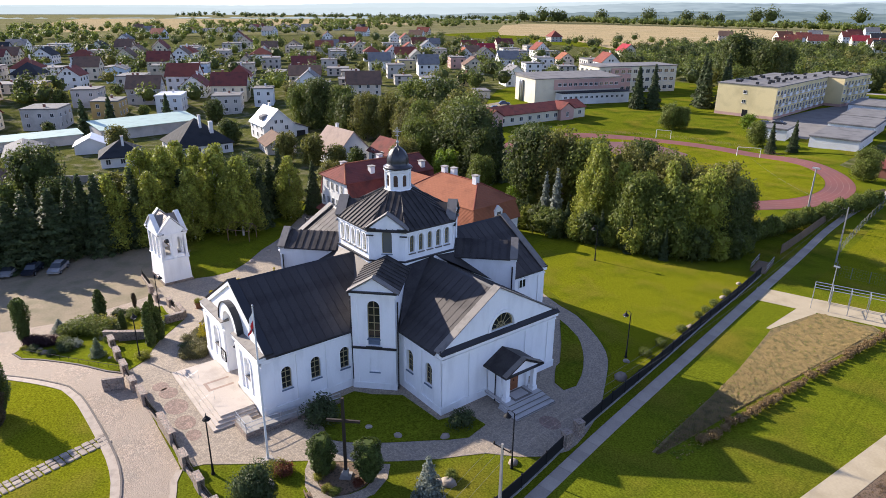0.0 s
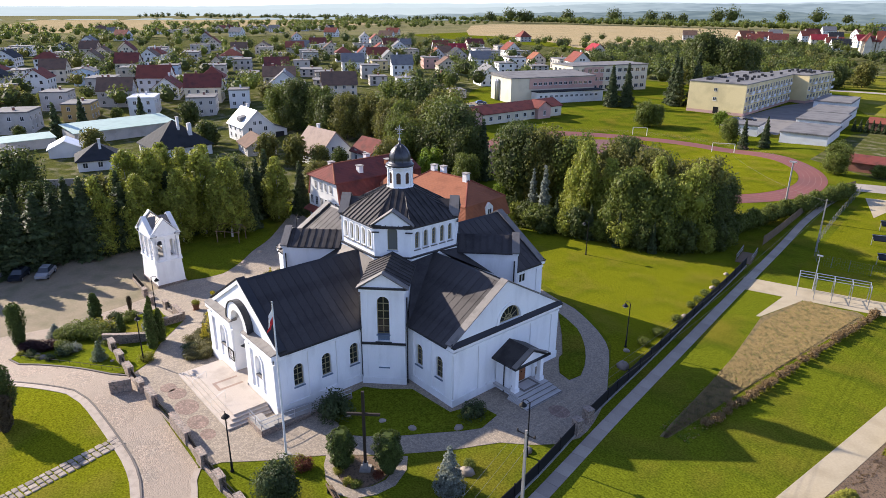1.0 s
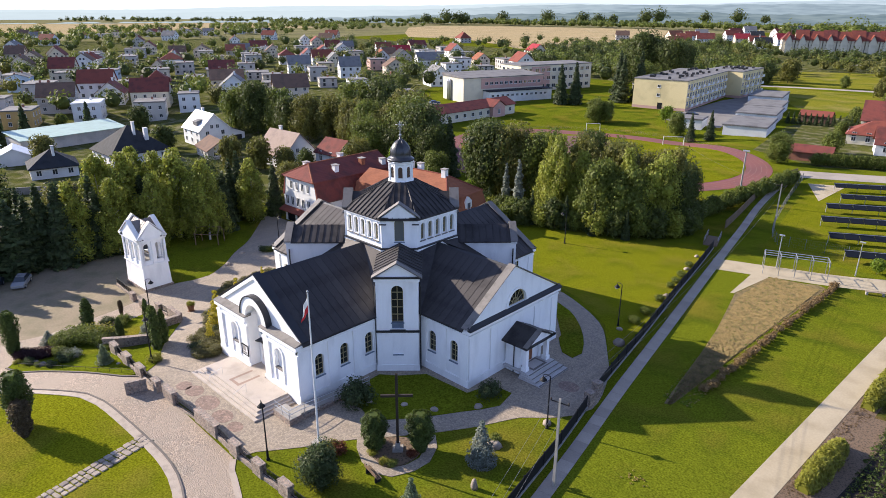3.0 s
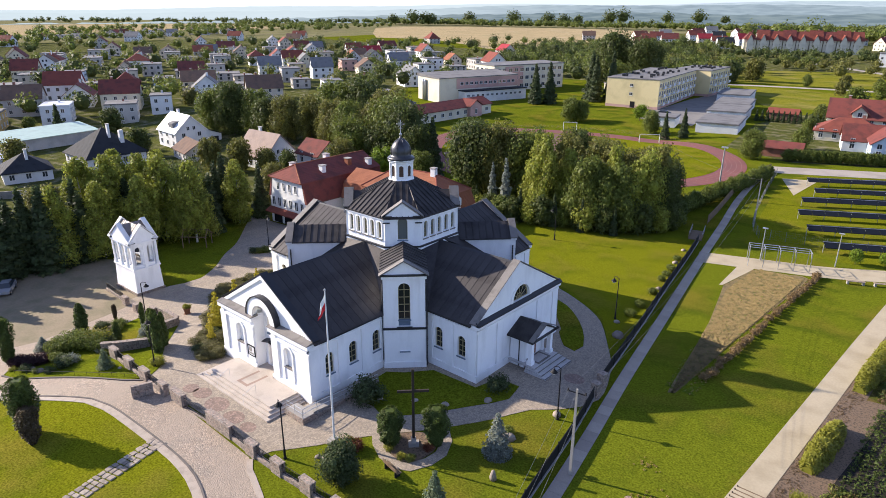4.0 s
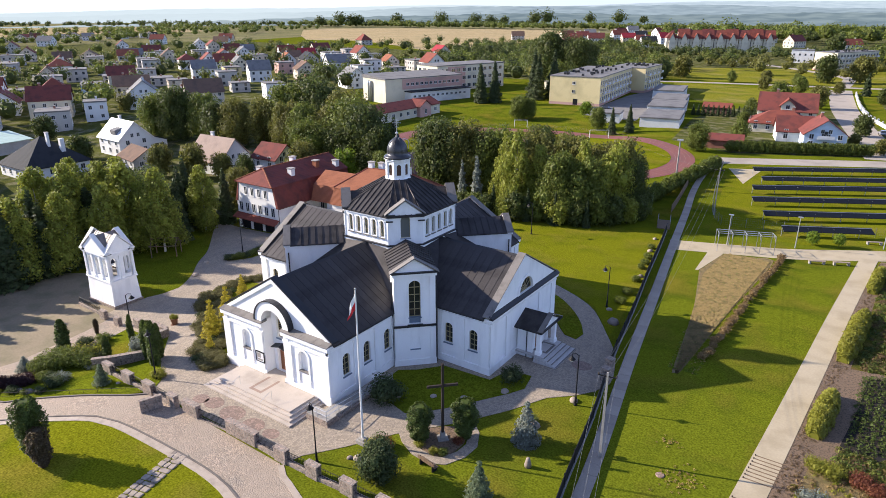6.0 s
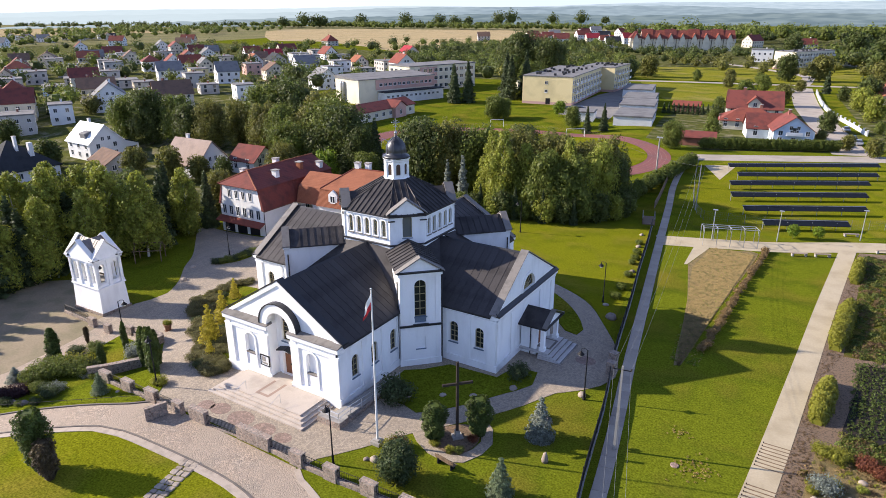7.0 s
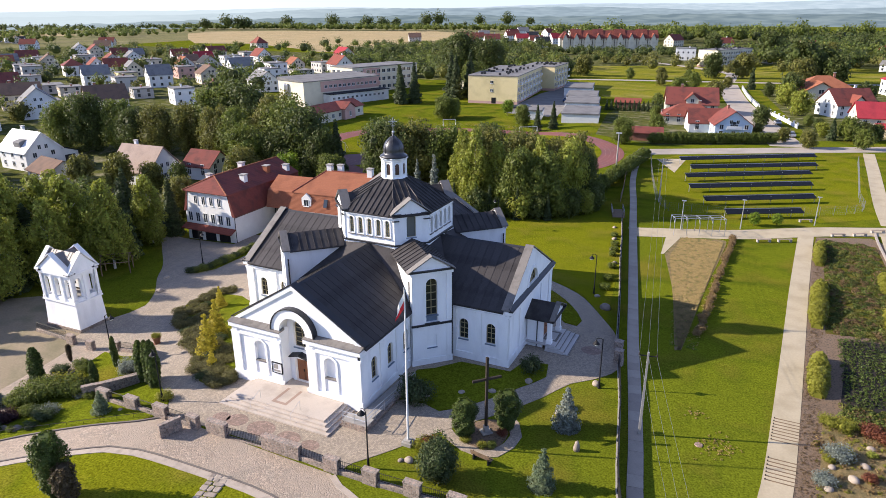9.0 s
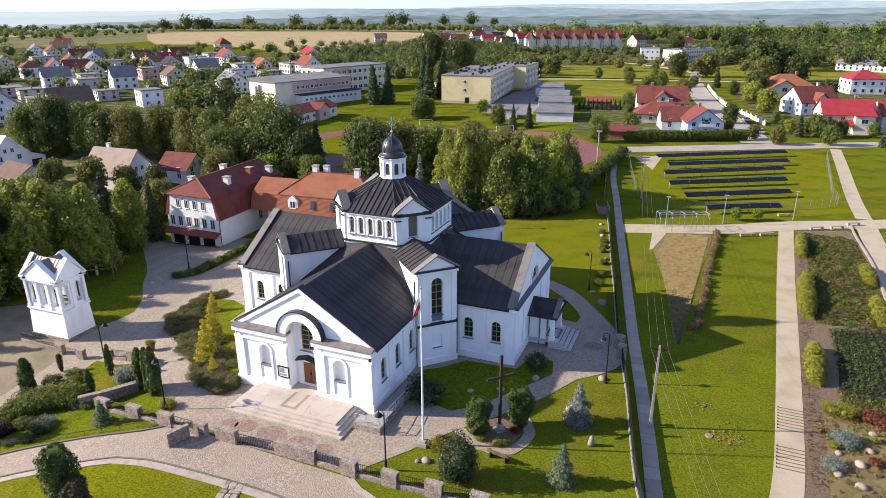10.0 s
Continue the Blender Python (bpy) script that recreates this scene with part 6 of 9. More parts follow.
goal(-84.2, 159.2, 33), goal(-111.0, 163.0, 30, 4.0), goal(-121, 119, -30, 4.0)

shelter = thing("timber_shelter", "open rustic timber shelter with a log ridge under the trees", "shelter", pose(-107.3, 38.0, g(-107, 38), 0, 0, 40))
for x in (-2, 2):
    for y in (-1.3, 1.3):
        part("post", MB().rod((x, y, -0.2), (x, y, 2.0), 0.09, 6), WOOD, shelter)
    part("rafter", MB().rod((x, -1.5, 1.95), (x, 0, 3.0), 0.07).rod((x, 1.5, 1.95), (x, 0, 3.0), 0.07), WOOD, shelter)
part("ridge_beam", MB().rod((-2.3, 0, 3.0), (2.3, 0, 3.0), 0.08), WOOD, shelter)
part("side_beam", MB().rod((-2.3, -1.3, 2.0), (2.3, -1.3, 2.0), 0.07).rod((-2.3, 1.3, 2.0), (2.3, 1.3, 2.0), 0.07), WOOD, shelter)

pot = thing("flower_pot", "slim brown terracotta pot with a yellowish bush", "planter", pose(-80.6, 21.7, g(-80.6, 21.7)))
part("pot", MB().lathe([(0.3, 0), (0.36, 0.35), (0.46, 0.8), (0.5, 0.8), (0.5, 0.92), (0.43, 0.92), (0.4, 0.8)], 14), TERRACOTTA, pot)
part("saucer", MB().lathe([(0.2, 0.0), (0.44, 0.01), (0.47, 0.07), (0.4, 0.07)], 14), TERRACOTTA, pot)
# stepped lower end of the field path
sp = tagged(new("path_steps"), "sandy path steps with timber risers", "steps", kind="structure")
for y in [23.4 + 0.5 * i for i in range(7)] + [29.2 + 0.5 * i for i in range(8)]:
    x = -16.4 + (y - 30) * 0.073
    part("riser", MB().box(x + 0.12, x + 2.2, y - 0.045, y + 0.045, -0.05, 0.075), WOOD, sp)
    part("post", MB().rod((x + 0.05, y, 0), (x + 0.05, y, 0.16), 0.05), DARK_OAK, sp)

# ---- buildings ----
W_WHITE = material("white_house_wall", (0.68, 0.68, 0.66), 0.85, vary=0.06, scale=0.5, fine=0.03, bump=0.05)
W_CREAM = material("cream_house_wall", (0.60, 0.55, 0.42), 0.85, vary=0.08, scale=0.4, fine=0.04, bump=0.05)
W_BEIGE = material("beige_house_wall", (0.60, 0.52, 0.41), 0.85, vary=0.1, scale=0.5, fine=0.05, bump=0.06)
W_GREY = material("grey_house_wall", (0.46, 0.435, 0.40), 0.88, vary=0.12, scale=0.5, fine=0.06, bump=0.06)
W_PINK = material("pink_house_wall", (0.50, 0.31, 0.26), 0.85, vary=0.08, scale=0.5, fine=0.04)
W_OCHRE = material("ochre_house_wall", (0.48, 0.32, 0.12), 0.85, vary=0.08, scale=0.5, fine=0.04)
W_YELLOW = material("pale_yellow_wall", (0.64, 0.53, 0.28), 0.85, vary=0.09, scale=0.35, fine=0.04)
W_BLUE = material("pale_blue_wall", (0.46, 0.56, 0.66), 0.85, vary=0.06, scale=0.5, fine=0.03)
W_BRICK = material("red_brick_wall", (0.28, 0.12, 0.08), 0.88, vary=0.15, scale=1, fine=0.12)


def tiles(name, colour, second, pitch=0.33):
    """Tiled roof: courses as fine relief, patches of weathering."""
    mat = material(name, colour, 0.8, second=second, scale=0.8, fine=0.12, bump=0, spec=0.12)
    nt = mat.node_tree
    co = nt.nodes.new("ShaderNodeTexCoord")
    w = nt.nodes.new("ShaderNodeTexWave")
    w.bands_direction = "Z"
    w.inputs["Scale"].default_value, w.inputs["Distortion"].default_value = 0.314 / (pitch * 0.6), 0.3
    nt.links.new(co.outputs["Object"], w.inputs["Vector"])
    b = nt.nodes.new("ShaderNodeBump")
    b.inputs["Strength"].default_value, b.inputs["Distance"].default_value = 0.5, 0.06
    nt.links.new(w.outputs[0], b.inputs["Height"])
    nt.links.new(b.outputs[0], nt.nodes["Principled BSDF"].inputs["Normal"])
    return mat


R_RED = tiles("red_roof_tiles", (0.20, 0.06, 0.042), (0.15, 0.05, 0.038))
R_ORANGE = tiles("orange_red_roof_tiles", (0.26, 0.10, 0.055), (0.21, 0.08, 0.045))
R_DARKRED = tiles("dark_red_roof_tiles", (0.17, 0.052, 0.042), (0.11, 0.042, 0.036))
R_BROWN = tiles("brown_roof_tiles", (0.16, 0.10, 0.07), (0.12, 0.08, 0.06))
R_GREY = tiles("grey_roof_tiles", (0.19, 0.185, 0.18), (0.14, 0.14, 0.14))
R_PALE = tiles("pale_tan_roof_tiles", (0.33, 0.25, 0.20), (0.27, 0.205, 0.165))
R_BLACK = tiles("black_roof_tiles", (0.035, 0.037, 0.04), (0.026, 0.028, 0.03))
R_WHITE = material("bright_sheet_roof", (0.74, 0.74, 0.74), 0.4, 0.1, vary=0.05, bump=0.02)
R_GREEN = material("pale_green_sheet_roof", (0.40, 0.52, 0.44), 0.55, vary=0.1, scale=0.5, stretch=(1, 6, 1))
R_FELT = material("bitumen_flat_roof", (0.15, 0.145, 0.14), 0.9, vary=0.18, scale=0.5, fine=0.08)
R_CRIMSON = tiles("crimson_roof_tiles", (0.30, 0.035, 0.045), (0.24, 0.03, 0.04))

window_frame = {}


HOUSES = []


def house_window(parent, m, w=1.1, h=1.3, near=True):
    """A small window: frame with a cross bar, glass behind it and a sill."""
    key = (w, h, near)
    if key not in window_frame:
        fr = MB().plate(rect(-w / 2, w / 2, 0, h), [rect(-w / 2 + 0.06, -0.03, 0.06, h - 0.06), rect(0.03, w / 2 - 0.06, 0.06, h - 0.06)], 0.09, pose(0, -0.07, 0)).box(-w / 2 - 0.08, w / 2 + 0.08, -0.13, 0.01, -0.09, -0.003)
        pn = MB().box(-w / 2 + 0.04, w / 2 - 0.04, -0.03, -0.012, 0.04, h - 0.04)
        fm, pm = mesh_of("window", fr, W_WHITE), mesh_of("pane", pn, PANE_HOUSE)
        if not near:
            k = len(fr.f)
            fr.add(pn.v, pn.f)
            fm = mesh_of("window", fr, W_WHITE)
            fm.materials.append(PANE_HOUSE)
            for q in fm.polygons:
                q.material_index = 1 if q.index >= k else 0
        window_frame[key] = (fm, pm)
    f, p = window_frame[key]
    win = part("window", f, None, parent, m=m)
    if near:
        part("pane", p, None, win)


def gable_roof(w, d, h, rise, over=0.45, t=0.2):
    """Roof over a w by d house, ridge along x."""
    k = rise / (d / 2)
    mb = MB()
    for s in (-1, 1):
        ye, ze = s * (d / 2 + over), h - over * k
        mb.tube([[(x, 0, h + rise), (x, ye, ze), (x, ye, ze + t), (x, 0, h + rise + t)] for x in (-w / 2 - over, w / 2 + over)])
    return mb


def hip_roof(w, d, h, rise, over=0.5, ridge=None):
    r = (w - d) / 2 if ridge is None else ridge / 2
    r = max(0.05, r)
    lo = [(-w / 2 - over, -d / 2 - over), (w / 2 + over, -d / 2 - over), (w / 2 + over, d / 2 + over), (-w / 2 - over, d / 2 + over)]
    hi = [(-r, -0.03), (r, -0.03), (r, 0.03), (-r, 0.03)]
    return MB().tube([[(x, y, h - 0.12) for x, y in lo], [(x, y, h + 0.08) for x, y in lo], [(x, y, h + rise) for x, y in hi]])


def house(x, y, turn, w, d, h, kind, wall, roof, label, rise=None, storeys=2, chimney=True, name="house", extra=None, group="houses of the town", wins=True):
    if len(label.split()) < 5:
        label += " among gardens"
    t = thing(name, label, "house", pose(x, y, g(x, y), 0, 0, turn), group=group)
    rise = rise or d * 0.38
    if kind == "gable":
        outline = [(-d / 2, -0.3), (d / 2, -0.3), (d / 2, h), (0, h + rise), (-d / 2, h)]
        part("wall", MB().tube([[(x0, p[0], p[1]) for p in outline] for x0 in (-w / 2, w / 2)]), wall, t)
        part("roof", gable_roof(w, d, h, rise), roof, t)
    else:
        part("wall", MB().box(-w / 2, w / 2, -d / 2, d / 2, -0.3, h), wall, t)
        if kind == "flat":
            part("roof", MB().box(-w / 2 - 0.25, w / 2 + 0.25, -d / 2 - 0.25, d / 2 + 0.25, h, h + 0.3).box(-w / 2 - 0.05, w / 2 + 0.05, -d / 2 - 0.05, d / 2 + 0.05, h + 0.3, h + 0.4), R_FELT if roof is None else roof, t)
        else:
            part("roof", hip_roof(w, d, h, rise), roof, t)
    if chimney:
        cz = h + (rise * 0.55 if kind != "flat" else 0)
        cx = w * (0.18 if hash((int(x), int(y))) % 2 else -0.2)
        ch = part("chimney", MB().box(cx - 0.4, cx + 0.4, 0.2, 0.8, cz, h + (rise if kind != "flat" else 0.3) + 1.0), W_BRICK if wall is not W_WHITE else W_WHITE, t)
        part("cap", MB().box(cx - 0.5, cx + 0.5, 0.1, 0.9, h + (rise if kind != "flat" else 0.3) + 1.0, h + (rise if kind != "flat" else 0.3) + 1.12), W_GREY, ch)
    dist0 = math.hypot(x, y)
    HOUSES.append((x, y, max(w, d) * 0.62))
    spots = []
    if wins:
        sides = ((0, w / 2, d / 2), (1, d / 2, w / 2), (2, w / 2, d / 2), (3, d / 2, w / 2))
        for side, half, dist in sides:
            q = radians(turn + 90 * side)
            out = Vector((math.sin(q), -math.cos(q), 0))
            if out.x * -x + out.y * -y < -0.15 * dist0:
                continue
            for s in range(storeys):
                z = 0.9 + s * (h - 0.3) / storeys
                n = max(1, int(half * 2 / 3.2))
                for i in range(n):
                    spots.append((pose(0, 0, 0, 0, 0, 90 * side) @ pose(-half + 2 * half * (i + 0.5) / n, -dist, z), 1.1, 1.3))
            if kind == "gable" and rise > 2.6 and side in (1, 3):
                for u in (-0.9, 0.9):
                    spots.append((pose(0, 0, 0, 0, 0, 90 * side) @ pose(u, -w / 2, h + 0.3), 0.9, 1.1))
        if dist0 < 290:
            for m, a, b in spots:
                house_window(t, m, a, b, dist0 < 215)
        else:
            mb = MB()
            for m, a, b in spots:
                mb.box(-a / 2, a / 2, -0.05, 0.02, 0, b, m)
            ob = part("glazing", mb, PANE_HOUSE, t)
            tagged(ob, kind="stuff")
    if extra:
        extra(t)
    return t


FLAT_G, FLAT_B = "grey plastered flat-roofed cube house", "beige plastered flat-roofed two-storey house"
T = -28
house(-326, 50, T, 11, 9, 6.2, "gable", W_WHITE, R_RED, "white two-storey house with red gabled roof", 3.4)
house(-342, 72, T, 11, 9, 6.4, "gable", W_BLUE, R_GREY, "pale blue house with low grey roof", 1.4)
house(-274.5, 66.4, T + 90, 12, 10, 6.0, "gable", W_GREY, R_BROWN, "grey plastered house with brown gabled roof", 4.2)
house(-348, 93, T, 10, 9, 6.4, "flat", W_BEIGE, None, FLAT_B)
house(-349, 112, T, 10, 9, 6.4, "flat", W_BLUE, None, "pale blue flat-roofed two-storey house")
house(-280.9, 87.5, T, 13, 10, 4.4, "gable", W_WHITE, R_DARKRED, "white house with dark red gabled roof", 4.0)
house(-276.6, 46.6, T, 10, 9, 6.2, "flat", W_GREY, None, FLAT_G)
house(-256.5, 49.1, T, 11, 9, 5.6, "flat", W_OCHRE, None, "ochre flat-roofed house")
house(-256.5, 70.4, T, 11, 9, 6.0, "flat", W_WHITE, R_WHITE, "white flat-roofed modern house")
house(-243.9, 87, T, 10, 10, 6.2, "flat", W_GREY, None, FLAT_G)
house(-247.5, 28.5, T, 12, 11, 6.4, "flat", W_GREY, None, "grey beige flat-roofed house with balcony")
house(-300, 32, T, 11, 9, 6.0, "flat", W_OCHRE, None, "brownish flat-roofed house")
house(-360, 38, T, 12, 12, 4.5, "hip", W_GREY, R_BLACK, "grey house with black hipped roof", 5)
house(-470, 60, T, 14, 11, 5.5, "gable", W_WHITE, R_BLACK, "large house with dark gabled roof", 4)
house(-314, 106, T, 10, 8, 4.0, "flat", W_PINK, None, "low reddish flat-roofed house")
house(-276.1, 103.5, T, 11, 9, 6.2, "flat", W_BEIGE, None, FLAT_B)
house(-242.3, 100.7, T, 8, 7, 6.2, "flat", W_WHITE, None, "pale grey flat-roofed house")
house(-370, 160, T, 12, 10, 6.2, "flat", W_GREY, None, FLAT_G)
house(-318, 140, T, 15, 9, 3.6, "flat", W_BLUE, None, "long low flat-roofed building")
house(-458, 218, T, 13, 10, 6.2, "flat", W_BEIGE, None, FLAT_B)
house(-410, 204, T, 10, 9, 5.4, "flat", W_BEIGE, None, FLAT_B)
house(-456, 240, T + 90, 13, 11, 6.2, "gable", W_GREY, R_RED, "grey house with red gabled roof", 3.6)
house(-488, 278, T + 90, 13, 11, 6.2, "gable", W_WHITE, R_DARKRED, "white house with dark red gabled roof", 4.2)
house(-388, 214, T, 11, 10, 7.0, "flat", W_GREY, None, FLAT_G)
house(-387, 238, T, 12, 10, 6.0, "hip", W_WHITE, R_DARKRED, "white house with dark red hipped roof", 3.6)
house(-289, 192, T, 10, 9, 6.6, "flat", W_GREY, None, FLAT_G)
house(-291, 214, T + 90, 11, 9, 6.2, "gable", W_WHITE, R_GREY, "tall white house with grey gabled roof", 4.4)
house(-560, 372, T, 14, 10, 6, "gable", W_WHITE, R_GREY, "white house with grey roof", 4)
house(-530, 364, T, 14, 10, 6, "gable", W_BEIGE, R_RED, "beige house with red roof", 4)
house(-425, 295, T, 12, 10, 5, "gable", W_GREY, R_RED, "grey house with red roof", 3.6)
house(-452, 338, T + 90, 11, 9, 5.5, "gable", W_CREAM, R_GREY, "cream house with grey roof", 4)
house(-326, 224, T, 11, 9, 5.0, "flat", W_YELLOW, None, "yellow flat-roofed house")
house(-231, 171, T, 9, 8, 6.2, "flat", W_WHITE, None, "white flat-roofed house")
house(-262, 178, T, 8, 8, 4.0, "flat", W_GREY, None, "low grey flat-roofed house")
house(-260, 134, T, 9, 8, 4.0, "flat", W_GREY, None, "low grey flat-roofed house")
house(-297, 170, T, 10, 9, 4.0, "flat", W_BEIGE, None, "low beige flat-roofed house")
house(-265, 150, T, 10, 8, 4.0, "flat", W_BEIGE, None, "low beige flat-roofed house")
house(-316, 254, T, 11, 9, 6.2, "flat", W_PINK, None, "pink flat-roofed house with balcony")
house(-416, 347, T + 90, 12, 10, 5, "gable", W_WHITE, R_RED, "white house with red gabled roof", 4.4)
house(-374, 328, T + 90, 12, 11, 4.4, "gable", W_WHITE, R_CRIMSON, "white house with purple red gabled roof", 5)
house(-307, 288, T, 11, 9, 5, "gable", W_PINK, R_DARKRED, "pinkish house with dark red roof", 3.6)
house(-267, 268, T, 10, 9, 5.6, "flat", W_WHITE, None, "white flat-roofed house")
house(-386, 386, T, 13, 10, 5.6, "flat", W_GREY, None, FLAT_G)
house(-288, 318, T, 10, 9, 4.6, "gable", W_BEIGE, R_ORANGE, "beige house with orange red roof", 3.6)
house(-500, 534, T, 18, 12, 5, "hip", W_GREY, R_RED, "large house with steep red hipped roof", 6)
house(-318, 418, T, 14, 11, 4.6, "gable", W_CREAM, R_CRIMSON, "cream house with bright red roof", 4.6)
house(-243, 201, T, 8, 7, 4.4, "hip", W_YELLOW, R_BROWN, "small yellow house with brown roof", 1.4)
house(-207, 179, T, 9, 6, 2.8, "flat", W_BEIGE, None, "row of low beige garages", wins=False, chimney=False)
house(-264, 315, T, 14, 10, 6, "flat", W_GREY, None, FLAT_G)
house(-345, 184, T, 10, 9, 5.8, "flat", W_GREY, None, FLAT_G)
house(-352, 250, T, 11, 9, 4.6, "gable", W_CREAM, R_GREY, "cream house with grey gabled roof", 4)
house(-398, 262, T, 11, 9, 4.6, "gable", W_WHITE, R_RED, "white house with red gabled roof", 4)
house(-355, 292, T, 11, 9, 4.6, "gable", W_WHITE, R_ORANGE, "white house with orange red roof", 4)
house(-480, 150, T, 12, 10, 6, "flat", W_GREY, None, FLAT_G)
house(-430, 128, T, 12, 10, 6, "gable", W_WHITE, R_BROWN, "white house with brown roof", 4)
house(-545, 215, T, 13, 10, 6, "gable", W_BEIGE, R_RED, "beige house with red roof", 4)
house(-600, 320, T, 13, 10, 6, "gable", W_WHITE, R_DARKRED, "white house with dark red roof", 4)
house(-650, 250, T, 13, 10, 6, "gable", W_GREY, R_RED, "grey house with red roof", 4)
house(-520, 100, T, 13, 10, 6, "gable", W_WHITE, R_BLACK, "white house with black roof", 4)
house(-620, 140, T, 15, 11, 6, "gable", W_WHITE, R_GREY, "white house with grey roof", 4)
house(-405, 20, T, 12, 10, 5, "gable", W_WHITE, R_GREY, "white house with grey roof", 4)
house(-291.2, 5.1, T, 12, 10, 5, "gable", W_BEIGE, R_RED, "beige house with red roof", 4)
house(-264.2, 2.9, T, 11, 10, 6, "flat", W_BEIGE, None, FLAT_B)
house(-208.1, -13.8, T, 12, 10, 5, "gable", W_CREAM, R_DARKRED, "cream house with dark red roof", 4)
house(-163, 6, T + 62, 11, 9, 4.4, "hip", W_CREAM, R_BROWN, "cream house with brown hipped roof", 2.6)

HOUSES += [(-214, 30, 14), (-214, 45, 16), (-214, 60, 14), (-205, 14, 18), (-190, 20, 14)]
# further houses of the same streets
random.seed(12)
KINDS = (("flat", W_GREY, None, "grey flat-roofed house among gardens"), ("flat", W_BEIGE, None, "beige flat-roofed house among gardens"), ("flat", W_WHITE, None, "white flat-roofed house among gardens"), ("gable", W_WHITE, R_RED, "white house with red gabled roof"), ("gable", W_CREAM, R_DARKRED, "cream house with dark red gabled roof"), ("gable", W_WHITE, R_GREY, "white house with grey gabled roof"), ("gable", W_BEIGE, R_BROWN, "beige house with brown gabled roof"), ("hip", W_WHITE, R_RED, "white house with red hipped roof"), ("flat", W_GREY, None, "grey flat-roofed house among gardens"), ("gable", W_GREY, R_BLACK, "grey house with black gabled roof"))
for row in range(15):
    for col in range(20):
        u, v = 205 + row * 27 + random.uniform(-4, 4), -300 + col * 25 + random.uniform(-5, 5)
        q = radians(T)
        x, y = -(u * math.cos(q)) - v * math.sin(q) * 0.9, u * -math.sin(q) * 0.9 + v * math.cos(q)
        if row % 3 == 2 or y < -60 or x > -225 or (y > 230 and x > -240) or y > 470 or random.random() < 0.06:
            continue
        if any((x - hx) ** 2 + (y - hy) ** 2 < (hr + 7.0) ** 2 for hx, hy, hr in HOUSES):
            continue
        kd, wm, rm, lb = random.choice(KINDS)
        house(x, y, T + random.choice((0, 90)) + random.uniform(-3, 3), random.uniform(11, 14), random.uniform(9.5, 11.5), random.uniform(4.6, 6.6) if kd != "flat" else random.choice((3.6, 6.4, 6.6)), kd, wm, rm, lb, random.uniform(3.6, 4.8))

# nearer houses behind the birches


def lean_to(t):
    """Long low slope with a garage under it, and a small dormer."""
    part("garage", MB().tube([[(x, 4.7, -0.3), (x, 4.7, 4.6), (x, 9.6, 2.9), (x, 9.6, -0.3)] for x in (-4.5, 5.0)]), W_WHITE, t, "white garage wing")
    part("garage_roof", MB().tube([[(x, 4.5, 4.9), (x, 10.1, 2.85), (x, 10.1, 3.0), (x, 4.5, 5.1)] for x in (-4.8, 5.3)]), R_BLACK, t, "dark low garage roof")
    part("garage_door", MB().box(5.0, 5.06, 5.8, 8.6, 0, 2.3), R_BLACK, t, "dark garage door")
    part("dormer", MB().tube([[(x, -3.9, 5.2), (x, -1.9, 7.6), (x, -3.6, 7.3), (x, -4.2, 7.0)] for x in (0.2, 3.0)]), R_GREY, t, "grey shed dormer")


def tall_stack(t):
    part("chimney", MB().box(3.6, 4.6, 2.4, 3.4, 4.0, 8.6), W_WHITE, t, "tall white chimney stack")


def front_gable(t):
    """A gabled bay on the front of a terraced house."""
    part("bay", MB().tube([[(-2.6, y, 0), (2.6, y, 0), (2.6, y, 9.6), (0, y, 14.8), (-2.6, y, 9.6)] for y in (-8.0, -1)]), W_CREAM, t, "cream gabled bay")
    part("bay_roof", MB().tube([[(-3.0, y, 9.2), (0, y, 15.0), (3.0, y, 9.2), (3.0, y, 9.5), (0, y, 15.4), (-3.0, y, 9.5)] for y in (-8.4, -1)]), R_RED, t)


def big_dormer(t):
    part("dormer", MB().tube([[(-2.0, y, 3.8), (2.0, y, 3.8), (2.0, y, 5.4), (0, y, 7.2), (-2.0, y, 5.4)] for y in (-6.9, -1)]), W_CREAM, t, "cream gabled dormer")
    part("dormer_roof", MB().tube([[(-2.6, y, 5.0), (0, y, 7.4), (2.6, y, 5.0), (2.6, y, 5.2), (0, y, 7.65), (-2.6, y, 5.2)] for y in (-7.3, -0.5)]), R_RED, t)
    house_window(t, pose(0, -6.9, 4.3), 1.2, 1.4)


def wide_gable(t):
    part("wing", MB().tube([[(-9, y, -0.3), (3, y, -0.3), (3, y, 4.2), (-3, y, 7.6), (-9, y, 4.2)] for y in (-11.5, -2)]), W_CREAM, t, "cream gabled wing")
    part("wing_roof", MB().tube([[(-9.9, y, 3.8), (-3, y, 7.8), (3.9, y, 3.8), (3.9, y, 4.05), (-3, y, 8.1), (-9.9, y, 4.05)] for y in (-12.2, -1)]), R_ORANGE, t)
    house_window(t, pose(-3, -11.5, 3.4), 2.0, 1.6)


def balcony(t):
    part("balcony", MB().box(-6.9, -6.0, -2.0, 2.0, 2.7, 2.85).box(-6.95, -6.85, -2.0, 2.0, 2.85, 3.7), W_WHITE, t, "white balcony")
    part("balcony_door", MB().box(-6.07, -6.0, -1.0, 1.0, 2.9, 4.8), PANE_HOUSE, t, "dark balcony door")


